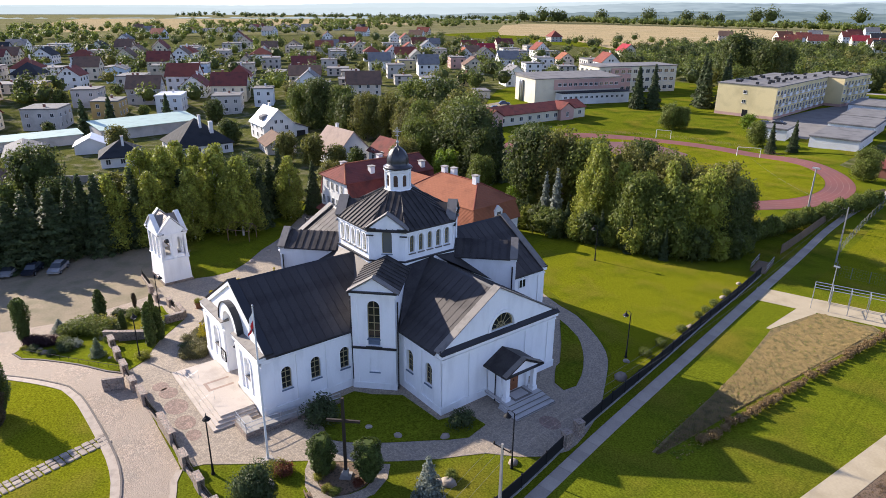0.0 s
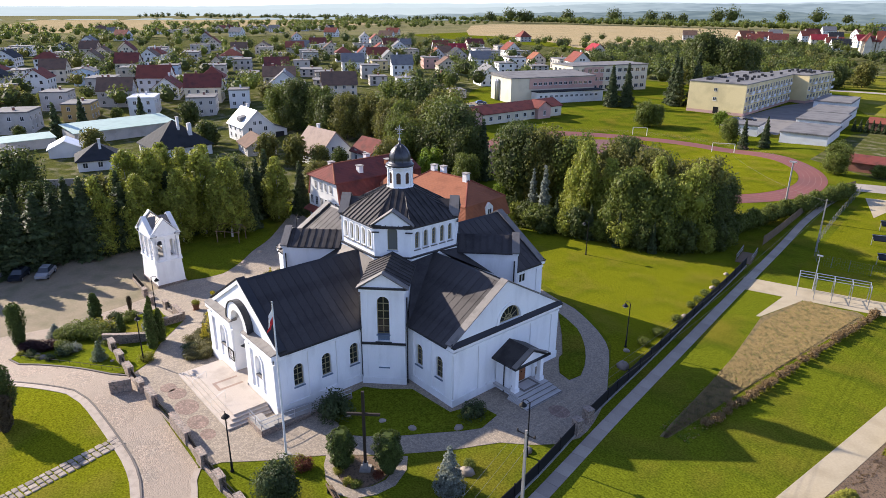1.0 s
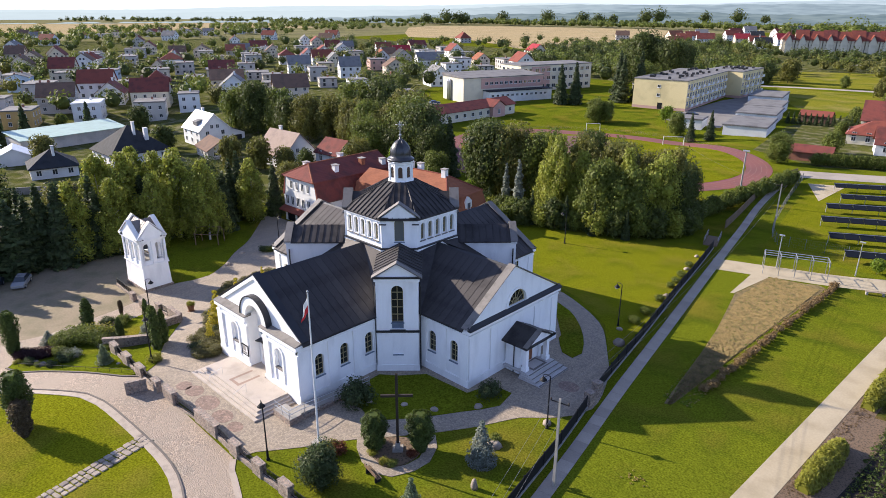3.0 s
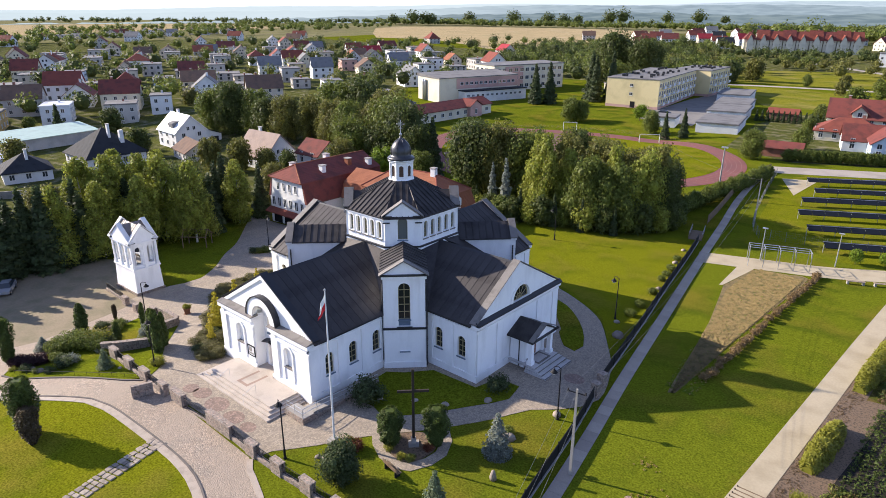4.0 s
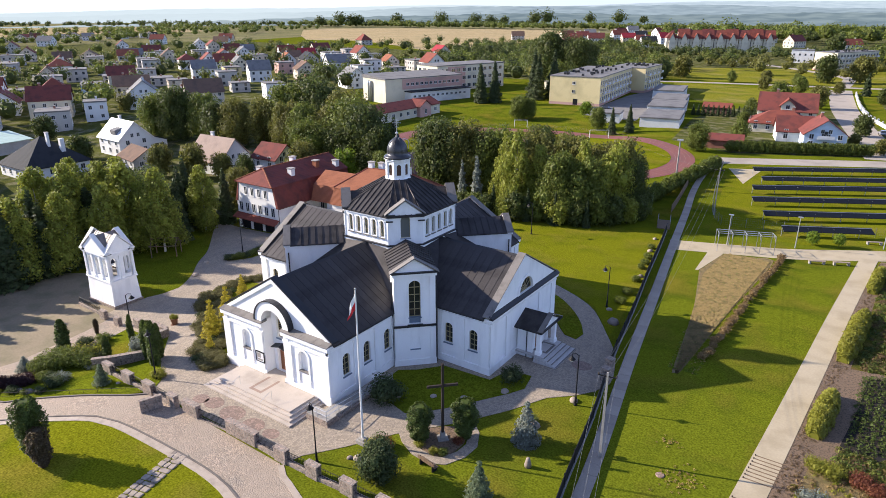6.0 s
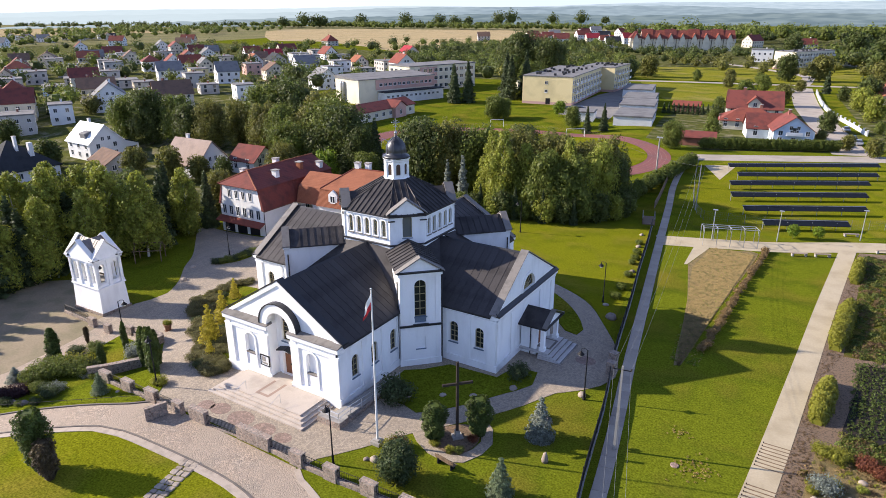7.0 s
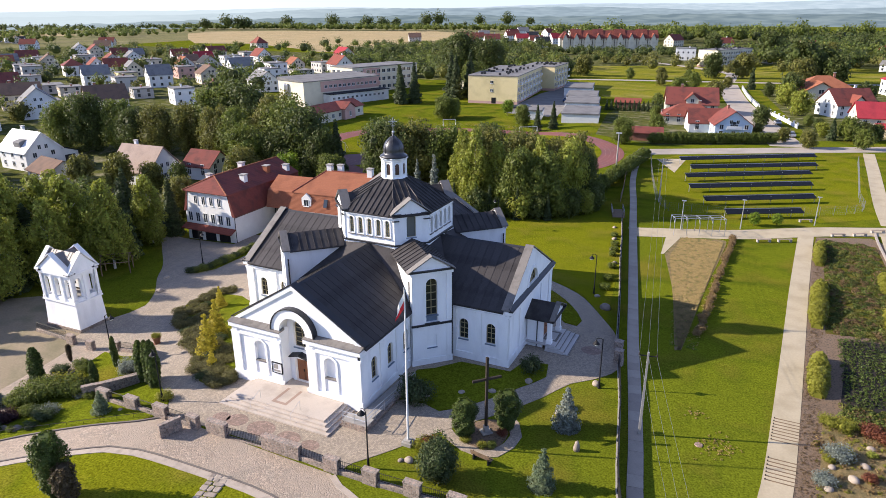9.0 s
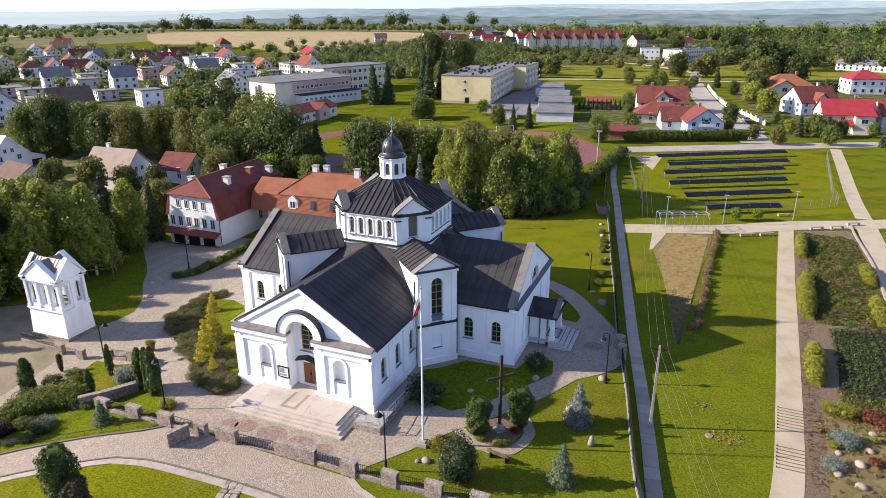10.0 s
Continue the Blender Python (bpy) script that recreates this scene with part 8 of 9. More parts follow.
house(-30, 500, 8, 26, 10, 5, "flat", W_GREY, None, "long grey hall beyond the meadow")


def car(x, y, turn, colour, label, group="parked cars"):
    t = thing("car", label, "car", pose(x, y, g(x, y) + 0.04, 0, 0, turn), group=group)
    prof = [(-2.1, 0.35), (2.1, 0.35), (2.15, 0.75), (1.3, 0.92), (-1.95, 0.98), (-2.15, 0.7)]
    part("body", MB().tube([[(p[0] * q, yy, p[1]) for p in prof] for yy, q in ((-0.86, 0.96), (-0.7, 1), (0.7, 1), (0.86, 0.96))]), colour, t)
    cab = [(-1.75, 0.95), (1.05, 0.92), (0.35, 1.42), (-1.2, 1.45)]
    part("glazed_cabin", MB().tube([[(p[0], yy * (1 if p[1] < 1.2 else 0.8), p[1]) for p in cab] for yy in (-0.78, 0.78)]), PANE_HOUSE, t, "dark glazed cabin")
    part("roof", MB().box(-1.15, 0.35, -0.6, 0.6, 1.43, 1.47), colour, t)
    for wx in (-1.3, 1.3):
        for wy in (-0.8, 0.8):
            wh = part("wheel", MB().lathe([(0.32, -0.1), (0.32, 0.1)], 12, pose(wx, wy, 0.32, 90)), IRON, t)
            part("rim", MB().lathe([(0.19, -0.11), (0.19, 0.11)], 10, pose(wx, wy, 0.32, 90)), STEEL, wh)


PAINT_DARK = material("dark_car_paint", (0.03, 0.035, 0.05), 0.25, 0.4, vary=0.05, bump=0)
PAINT_SILVER = material("silver_car_paint", (0.45, 0.46, 0.48), 0.25, 0.5, vary=0.05, bump=0)
PAINT_BLUE = material("blue_car_paint", (0.06, 0.10, 0.20), 0.25, 0.3, vary=0.05, bump=0)
for x, y, a, p, lb in ((-110.1, 9.8, -30, PAINT_SILVER, "pale silver car"), (-111.7, 6.6, -30, PAINT_DARK, "black car"), (-113.1, 3.7, -30, PAINT_SILVER, "silver car"), (-103.6, 211, 5, PAINT_DARK, "black car"), (-101, 215, 5, PAINT_DARK, "dark car"), (-92, 240, 80, PAINT_BLUE, "blue car"), (-94, 250, 80, PAINT_SILVER, "silver car"), (-11.5, 189, 100, PAINT_SILVER, "silver car"), (-13, 196, 100, PAINT_DARK, "dark car"), (-15, 212, 100, PAINT_SILVER, "silver car"), (-170, 152, 60, PAINT_DARK, "dark car"), (-172.5, 155, 60, PAINT_SILVER, "silver car"), (-175, 158, 60, PAINT_SILVER, "silver car"), (-177.5, 161, 60, PAINT_DARK, "dark car"), (-160, 143, 60, PAINT_SILVER, "silver car"), (-185, 172, 60, PAINT_BLUE, "blue car")):
    car(x, y, a, p, lb + " parked on the yard")

# hazy rows of houses at the far edge of the town
random.seed(91)
for i in range(58):
    f = random.random()
    x, y = -800 - 170 * random.random() - 40 * f, 190 + 350 * f + random.uniform(-15, 15)
    if any((x - hx) ** 2 + (y - hy) ** 2 < (hr + 8) ** 2 for hx, hy, hr in HOUSES):
        continue
    kd, wm, rm, lb = random.choice(KINDS)
    house(x, y, T + random.choice((0, 90)), random.uniform(10, 14), random.uniform(9, 11), random.uniform(3.6, 6.0), kd, wm, rm, lb, random.uniform(3, 4.2), chimney=False)

# ---- trees, shrubs and woods ----
def card(mb, p, n, size, rnd, long=1.0):
    """A small bent leaf spray at p, facing roughly along n."""
    n = (n + Vector((rnd.uniform(-1, 1), rnd.uniform(-1, 1), rnd.uniform(-1, 1))) * 0.75).normalized()
    u = n.orthogonal().normalized()
    u.rotate(Matrix.Rotation(rnd.uniform(0, 6.28), 3, n))
    v = n.cross(u)
    s = size * rnd.uniform(0.6, 1.3)
    a, b = u * s * 0.5 * long, v * s * 0.36
    k = len(mb.v)
    mb.v += [tuple(p - a), tuple(p + a * 0.8 - b * 1.15 + n * s * 0.1), tuple(p + a * 0.8 + b * 1.15 - n * s * 0.08)]
    mb.f.append((k, k + 1, k + 2))


def blob(mb, c, r, k=7):
    """A rough dark inner mass, hidden by the leaves."""
    mb.tube([[(c.x + r.x * math.sin(q) * math.cos(6.283 * i / k), c.y + r.y * math.sin(q) * math.sin(6.283 * i / k), c.z - r.z * math.cos(q)) for i in range(k)] for q in (0.5, 1.1, 1.8, 2.6)])


def raw_mesh(name, mb, mat):
    me = bpy.data.meshes.new(name)
    me.from_pydata(mb.v, [], mb.f)
    me.materials.append(mat)
    return me


def crown(rnd, height, width, base, count, size, lobes=20, shape="round", spread=1.0):
    """Leaf clumps over many overlapping lobes."""
    mb = MB()
    ls = []
    for i in range(lobes):
        f = (i + 0.5) / lobes
        z = base + (height - base) * (0.10 + 0.80 * f)
        if shape == "round":
            env = math.sin(math.pi * (0.16 + 0.72 * f)) ** 0.6
        elif shape == "tall":
            env = (1 - f) ** 0.6 * 0.85 + 0.16
        else:
            env, z = 0.9, height * rnd.uniform(0.38, 0.55)
        a, q = i * 2.4 + rnd.uniform(-0.5, 0.5), width * 0.5 * env * rnd.uniform(0.25, 0.78)
        k = width * 0.5 * (env + 0.12) * rnd.uniform(0.28, 0.52) * spread
        r = Vector((k, k, k * rnd.uniform(0.85, 1.35))) if shape != "mound" else Vector((k, k, min(k, height * 0.5)))
        ls.append((Vector((q * math.cos(a), q * math.sin(a), z)), r))
    area = [r.x**2 for _, r in ls]
    total = sum(area)
    for (c, r), ar in zip(ls, area):
        blob(mb, c, r * 0.5)
        for _ in range(int(count * ar / total)):
            d = Vector((rnd.gauss(0, 1), rnd.gauss(0, 1), rnd.gauss(0.15, 1))).normalized()
            p = c + Vector((d.x * r.x, d.y * r.y, d.z * r.z)) * rnd.choice((rnd.uniform(0.6, 0.9), rnd.uniform(0.85, 1.15), rnd.uniform(0.9, 1.2)))
            card(mb, p, d, size, rnd)
    return mb


def column_crown(rnd, height, width, base, count, size, point=0.5, foot=0.35):
    """A dense column of foliage, bulging low and drawn in at the top."""
    mb = MB()
    prof = lambda f: min(1.0, (f + 0.04) ** foot) * max(0.02, 1 - f) ** point
    mb.lathe([(width * 0.40 * prof(f), base + (height - base) * f) for f in (0, 0.15, 0.4, 0.7, 0.9, 0.98)], 9)
    for _ in range(count):
        f = rnd.random() ** 1.15
        a = rnd.uniform(0, 6.283)
        r = width * 0.5 * prof(f) * (1 + 0.18 * math.sin(3 * a + 8 * f) + 0.12 * math.sin(7 * a - 17 * f)) * rnd.uniform(0.84, 1.2)
        p = Vector((r * math.cos(a), r * math.sin(a), base + (height - base) * f))
        card(mb, p, Vector((math.cos(a), math.sin(a), 0.45)), size, rnd, 1.4)
    return mb


def conifer_crown(rnd, height, width, base, count, size, droop=0.35):
    mb = MB()
    tiers = max(7, int(height * 1.5))
    mb.lathe([(width * 0.17, base), (width * 0.13, base + (height - base) * 0.35), (0.03, height * 0.95)], 8)
    for _ in range(count):
        f = 1 - math.sqrt(rnd.random())
        tier = (math.floor(f * tiers) + 0.25 * rnd.random()) / tiers
        z = base + (height - base) * min(0.99, tier + 0.02)
        rr = width * 0.5 * (1 - tier) ** 0.9 * rnd.uniform(0.3, 1.0) * (0.84 + 0.3 * math.sin(tier * 37 + 1.3) * math.sin(tier * 11)) + 0.05
        a = rnd.uniform(0, 6.283)
        a = round(a * 7 / 6.283) * 6.283 / 7 + rnd.gauss(0, 0.22) + tier * 9
        p = Vector((rr * math.cos(a), rr * math.sin(a), z - droop * rr * 0.6 + rnd.uniform(-0.1, 0.1)))
        d = Vector((math.cos(a), math.sin(a), 0.7)).normalized()
        card(mb, p, d, size, rnd, 1.2)
    return mb


def trunk(rnd, height, r, limbs=5, reach=0.25):
    mb = MB()
    bend = Vector((rnd.uniform(-0.03, 0.03), rnd.uniform(-0.03, 0.03), 1)) * height
    mb.rod((0, 0, -0.3), bend * 0.5, r, 7, r * 0.7).rod(bend * 0.5, bend * 0.85, r * 0.7, 6, r * 0.2)
    for i in range(limbs):
        a, f = i * 2.4 + rnd.uniform(0, 1), rnd.uniform(0.3, 0.65)
        p = bend * f
        q = p + Vector((math.cos(a), math.sin(a), 0.9)) * height * reach
        mb.rod(p, q, r * 0.4, 5, r * 0.1)
    return mb


proto = {}
LEAF_STALK = leaves("golden_stalks", (0.38, 0.27, 0.10))
LEAF_SAGE = leaves("sage_green_needles", (0.15, 0.19, 0.10))


def tree_proto(key, kind, mat, height, width, base, count, size, label, category="tree", bark=BARK, seed=1, group="", name="tree"):
    """Builds a tree once, far below the ground of the place; copies are set out later."""
    rnd = random.Random(seed)
    if kind == "conifer":
        cr, tk = conifer_crown(rnd, height, width, base, count, size), trunk(rnd, height * 0.95, height * 0.014 + 0.05, 0)
    elif kind == "shrub":
        cr, tk = crown(rnd, height, width, base, count, size, 11, "mound", 1.25), trunk(rnd, height * 0.5, 0.04, 3, 0.15)
    elif kind == "vase":
        cr, tk = column_crown(rnd, height, width, base, count, size, 0.26, 0.6), trunk(rnd, height * 0.8, 0.07, 0)
    elif kind == "column":
        cr, tk = column_crown(rnd, height, width, base, count, size), trunk(rnd, height * 0.8, 0.07, 0)
    else:
        cr, tk = crown(rnd, height, width, base, count, size, 30 if kind == "round" else 30, kind), trunk(rnd, height * 0.9, height * 0.011 + 0.05, 4, 0.12)
    proto[key] = (raw_mesh("crown", cr, mat), mesh_of("trunk", tk, bark), label, category, group, name)


def plant(key, x, y, s=1.0, turn=0.0, z=None, sz=None, label=None):
    crown_me, trunk_me, lb, cat, grp, name = proto[key]
    t = thing(name, label or lb, cat, pose(x, y, (g(x, y) if z is None else z) - 0.02, 0, 0, turn) @ Matrix.Diagonal((s, s, sz or s, 1)), group=grp)
    part("trunk", trunk_me, None, t)
    part("crown", crown_me, None, t)
    return t


for i, (k, mat, lb) in enumerate((("oak", LEAF_MID, "leafy green broadleaf tree"), ("olive", LEAF_OLIVE, "broadleaf tree turning olive in early autumn"), ("dark", LEAF_DARK, "dark green dense broadleaf tree"), ("lime", LEAF_LIGHT, "yellow green broadleaf tree"))):
    for v in range(2):
        tree_proto(f"{k}{v}", "round", mat, 15, 11.5, 0.3, 9400, 0.52, lb, seed=10 * i + v + 1, group="woodland trees")
    tree_proto(f"{k}_far", "round", mat, 11, 9.5, 0.3, 2600, 0.75, lb, seed=70 + i, group="town trees")
for v in range(2):
    tree_proto(f"birch{v}", "tall", LEAF_LIGHT, 15.5, 8.5, 0.4, 9000, 0.42, "slender yellow green birch tree", seed=40 + v, bark=BIRCH, group="birches")
    tree_proto(f"spruce{v}", "conifer", NEEDLE, 14, 6.0, 0.6, 4200, 0.62, "dark green spruce with drooping boughs", seed=50 + v, group="spruces")
tree_proto("spruce_far", "conifer", NEEDLE, 13, 6.0, 0.4, 900, 1.2, "dark green spruce beside the houses", seed=54, group="spruces")
tree_proto("young_spruce", "conifer", LEAF_SAGE, 4.2, 2.7, 0.1, 4600, 0.16, "grey green young spruce on the lawn", seed=85)
tree_proto("blue_spruce", "conifer", NEEDLE_BLUE, 4.4, 2.9, 0.1, 5200, 0.16, "silvery blue young spruce on the lawn", seed=55)
tree_proto("blue_tall", "conifer", NEEDLE_BLUE, 11, 4.4, 0.5, 2600, 0.55, "tall silvery blue spruce at the wood edge", seed=56)
tree_proto("pine", "round", NEEDLE, 4.0, 4.2, 0.05, 9000, 0.19, "bushy dark green mountain pine", seed=57)
tree_proto("yew", "vase", NEEDLE_MID, 4.4, 2.7, 0.05, 8000, 0.13, "dense upright clipped yew beside the cross", seed=58)
tree_proto("cypress", "vase", NEEDLE_MID, 5.4, 2.5, 0.05, 6500, 0.14, "columnar dark thuja with a slight lean", seed=59, name="thuja")
tree_proto("thuja", "column", NEEDLE_MID, 4.6, 1.6, 0.02, 2200, 0.24, "slender green columnar thuja", seed=60, name="thuja")
tree_proto("gold_thuja", "conifer", LEAF_YELLOW, 5.6, 3.4, 0.02, 6000, 0.2, "golden conical thuja by the church", seed=61, name="thuja")
tree_proto("shrub", "shrub", LEAF_MID, 1.6, 2.4, 0.1, 2000, 0.15, "rounded green garden shrub", "shrub", seed=62, name="shrub", group="garden shrubs")
tree_proto("dark_shrub", "shrub", NEEDLE, 1.5, 2.4, 0.1, 2000, 0.15, "dark evergreen garden shrub", "shrub", seed=63, name="shrub", group="garden shrubs")
tree_proto("gold_shrub", "shrub", LEAF_STRAW, 1.2, 2.0, 0.05, 1800, 0.13, "yellowish olive garden shrub", "shrub", seed=64, name="shrub", group="garden shrubs")
tree_proto("red_shrub", "shrub", LEAF_RED, 1.2, 2.0, 0.05, 1800, 0.13, "russet red garden shrub", "shrub", seed=65, name="shrub", group="garden shrubs")
tree_proto("purple_shrub", "shrub", LEAF_PURPLE, 1.3, 2.6, 0.05, 2000, 0.15, "dark purple-leaved barberry garden shrub", "shrub", seed=66, name="shrub", group="garden shrubs")
tree_proto("grey_shrub", "shrub", NEEDLE_BLUE, 1.2, 2.4, 0.05, 2000, 0.15, "grey blue juniper shrub", "shrub", seed=67, name="shrub", group="garden shrubs")
tree_proto("juniper", "shrub", LEAF_JUNIPER, 1.7, 2.9, 0.05, 3400, 0.17, "dense spreading olive green juniper in the bed", "shrub", seed=88, name="juniper", group="junipers by the church")
tree_proto("plum", "vase", LEAF_BROWN, 3.6, 2.0, 0.05, 3600, 0.14, "dark brownish columnar bush beside the thuja", "shrub", seed=89, name="bush")
tree_proto("tuft", "shrub", LEAF_LIGHT, 0.9, 1.2, 0.02, 1000, 0.11, "low yellow green heather tuft", "shrub", seed=68, name="shrub", group="bank shrubs")
tree_proto("bright", "round", LEAF_BRIGHT, 9, 7.5, 1.5, 2600, 0.5, "bright green young maple tree", seed=69)

# churchyard plants
plant("blue_spruce", -32.7, 23.5, 0.98)
plant("young_spruce", -32.3, 15.2, 0.9, 50)
plant("pine", -39.9, 12.6, 0.82, sz=0.9)
plant("yew", -40.2, 18.4, 1.08, sz=0.82)
plant("yew", -37.3, 21.0, 1.12, 80, sz=0.86)
plant("cypress", -65.2, -1.3, 1.3, sz=1.02)
plant("cypress", -84.3, 2.6, 1.0, 40, sz=1.05, label="columnar green thuja at the garden corner")
plant("plum", -63.3, -1.6, 1.15, 70, sz=1.0)
for x, y, s in ((-71.7, 20.9, 1.0), (-74.6, 25.2, 0.95), (-68.6, 18.3, 0.5), (-81.2, 32.6, 0.62)):
    plant("gold_thuja", x, y, s, x * 9, sz=s * 0.92)
for x, y, s, h in ((-74.0, 14.2, 1.0, 1.0), (-72.8, 14.0, 0.85, 1.05), (-71.6, 13.6, 1.05, 1.12), (-72.9, 14.9, 0.8, 0.9), (-78.8, 12.2, 0.72, 0.62), (-80.4, 16.0, 0.6, 0.8)):
    plant("thuja", x, y, s, x * 17, sz=h)
plant("thuja", -86.6, 11.2, 1.25, 20, sz=0.85, label="bronze green conical thuja at the garden edge")
plant("grey_shrub", -77.5, 15.2, 1.0, 30, sz=1.25, label="spreading grey green pine bush on the garden lawn")
plant("blue_spruce", -85.2, 6.3, 0.8, 10, sz=0.42, label="spreading blue green dwarf pine in the garden")
plant("young_spruce", -72.7, 8.3, 0.75, 15, sz=0.62, label="sparse brownish young conifer on the garden lawn")
plant("plum", -87.2, 15.4, 0.42, 15, sz=0.6, label="thin reddish bush beside the cobbled lane")
random.seed(21)
for k, x, y, s in (("shrub", -83.4, 6.8, 1.0), ("shrub", -82.6, 8.0, 1.3), ("shrub", -81.6, 8.9, 1.35), ("shrub", -80.4, 9.6, 1.3), ("shrub", -79.4, 9.9, 1.1), ("shrub", -82.4, 9.7, 1.25), ("gold_shrub", -80.9, 10.7, 1.65), ("dark_shrub", -79.4, 11.3, 0.8), ("dark_shrub", -85.4, 10.2, 0.75), ("dark_shrub", -86.2, 12.9, 0.5), ("dark_shrub", -85.5, 13.3, 0.72), ("shrub", -84.3, 14.5, 0.75), ("shrub", -83.0, 13.9, 0.6), ("dark_shrub", -82.0, 12.4, 0.6), ("grey_shrub", -78.2, 10.0, 0.5), ("shrub", -76.9, 10.0, 0.5), ("gold_shrub", -68.5, 12.0, 0.85), ("dark_shrub", -77.5, 5.9, 0.8), ("dark_shrub", -79.0, 6.6, 0.7), ("grey_shrub", -78.2, 6.9, 0.75), ("purple_shrub", -83.6, 3.0, 0.8), ("purple_shrub", -82.6, 3.5, 0.85), ("purple_shrub", -81.8, 4.2, 0.85), ("purple_shrub", -81.1, 4.8, 0.8), ("dark_shrub", -80.4, 3.0, 0.55), ("shrub", -78.9, 3.5, 0.4), ("dark_shrub", -77.4, 4.4, 0.5), ("gold_shrub", -82.0, 2.2, 0.45), ("shrub", -80.4, 6.0, 0.7), ("dark_shrub", -84.6, 8.4, 0.7), ("red_shrub", -42.2, 16.0, 0.9), ("gold_shrub", -42.6, 15.6, 0.9), ("shrub", -37.5, 18.0, 0.4), ("gold_shrub", -39.9, 17.9, 0.5), ("gold_shrub", -38.3, 17.8, 0.45), ("red_shrub", -37.4, 20.0, 0.5), ("shrub", -40.6, 19.2, 0.5), ("shrub", -33.6, 26.4, 0.5), ("dark_shrub", -46.6, 21.8, 1.5), ("dark_shrub", -38.6, 31.4, 1.0), ("gold_shrub", -80.6, 21.7, 0.55)):
    plant(k, x, y, s, random.uniform(0, 360), z=0.8 + g(x, y) if (x, y) == (-80.6, 21.7) else None)
# low junipers along the foot of the church lawn
west_edge = curve_points([(-65.9, 15.6), (-68.4, 16.6), (-73.2, 20.4), (-78, 23.8), (-82.6, 27.2), (-85.3, 30.0), (-86.2, 32.8), (-85.6, 35.6)], 1.75)
for i, (x, y) in enumerate(west_edge):
    for j in range(3):
        a = j * 1.35 * (1 if i > 1 else 0.6)
        plant("dark_shrub" if (i * 3 + j) % 7 == 3 else "juniper", x + a * 0.55 + random.uniform(-0.3, 0.3), y + a * 0.8 + random.uniform(-0.3, 0.3), random.uniform(0.62, 0.88), i * 51 + j * 77, sz=random.uniform(0.36, 0.6))
for x, y in ((-39.4, 77.4), (-38.6, 72.8), (-37.9, 68.3), (-37.0, 63.5), (-36.4, 58.6), (-38.0, 70.4), (-36.1, 55.4)):
    plant("shrub", x, y, random.uniform(0.42, 0.62), random.uniform(0, 360))
hedge_bed = curve_points([(-95.6, 41.5), (-94.1, 43.8), (-93.9, 47.6), (-94.4, 52.9), (-94, 56.6), (-94.1, 60.6)], 0.9)
for i, (x, y) in enumerate(hedge_bed):
    plant("shrub" if i % 3 else "dark_shrub", x, y, random.uniform(0.55, 0.75), i * 40, label="low green hedge plant beside the rectory drive")

# planted bank on the east side
def grass_hedge(x0, y0, x1, y1, w, h, seed):
    """A long cushion of arching ornamental grass."""
    rnd = random.Random(seed)
    t = thing("grass_hedge", "long clipped cushion of yellow green grass", "hedge", pose(x0, y0, 0), group="grass hedges on the bank")
    d = Vector((x1 - x0, y1 - y0, 0))
    side = Vector((-d.y, d.x, 0)).normalized()
    mb = MB()
    rows = [(f, min(1.0, 0.55 + 2.2 * min(f, 1 - f))) for f in (0.0, 0.04, 0.12, 0.3, 0.5, 0.7, 0.88, 0.96, 1.0)]
    mb.tube([[d * f + side * (w * 0.42 * k * math.cos(q)) + Vector((0, 0, max(-0.05, h * 0.85 * k * math.sin(q)))) for q in (-0.2, 0.5, 1.1, 1.57, 2.1, 2.7, 3.34)] for f, k in rows])
    for _ in range(int(d.length * 420)):
        f, q = rnd.random(), rnd.uniform(0.0, math.pi)
        k = min(1.0, 0.55 + 2.2 * min(f, 1 - f)) * rnd.uniform(0.86, 1.12) * (1 + 0.09 * math.sin(f * d.length * 2.6))
        n = side * math.cos(q) + Vector((0, 0, math.sin(q)))
        card(mb, d * f + side * (w * 0.5 * k * math.cos(q)) + Vector((0, 0, h * k * math.sin(q))), n, 0.15, rnd, 2.4)
    part("crown", raw_mesh("crown", mb, LEAF_STRAW), None, t)


for i, (x0, y0, x1, y1, w, h) in enumerate(((-9.7, 86.5, -10.3, 76.4, 1.5, 1.2), (-10.6, 68.8, -11.7, 54.2, 1.9, 1.4), (-11.9, 46.4, -12.5, 38.0, 1.8, 1.4), (-2.7, 75.2, -2.8, 67.8, 1.7, 1.2), (-3.4, 62.8, -3.9, 54.9, 1.8, 1.3))):
    grass_hedge(x0, y0, x1, y1, w, h, 300 + i)


def mounds(name, label, mat, spots, size, seed, per=22):
    """Many low cushions of small plants, as one mass."""
    rnd = random.Random(seed)
    mb = MB()
    for x, y in spots:
        s = size * rnd.uniform(0.65, 1.35)
        for _ in range(per):
            v = Vector((rnd.gauss(0, 1), rnd.gauss(0, 1), abs(rnd.gauss(0.3, 0.8)))).normalized()
            card(mb, Vector((x, y, g(x, y) + 0.04)) + Vector((v.x * s, v.y * s, v.z * s * 0.62)) * rnd.uniform(0.7, 1.1), v, s * 2.6 / per**0.5, rnd, 1.3)
    tagged(new(name, raw_mesh(name, mb, mat)), label, "plants", kind="stuff")


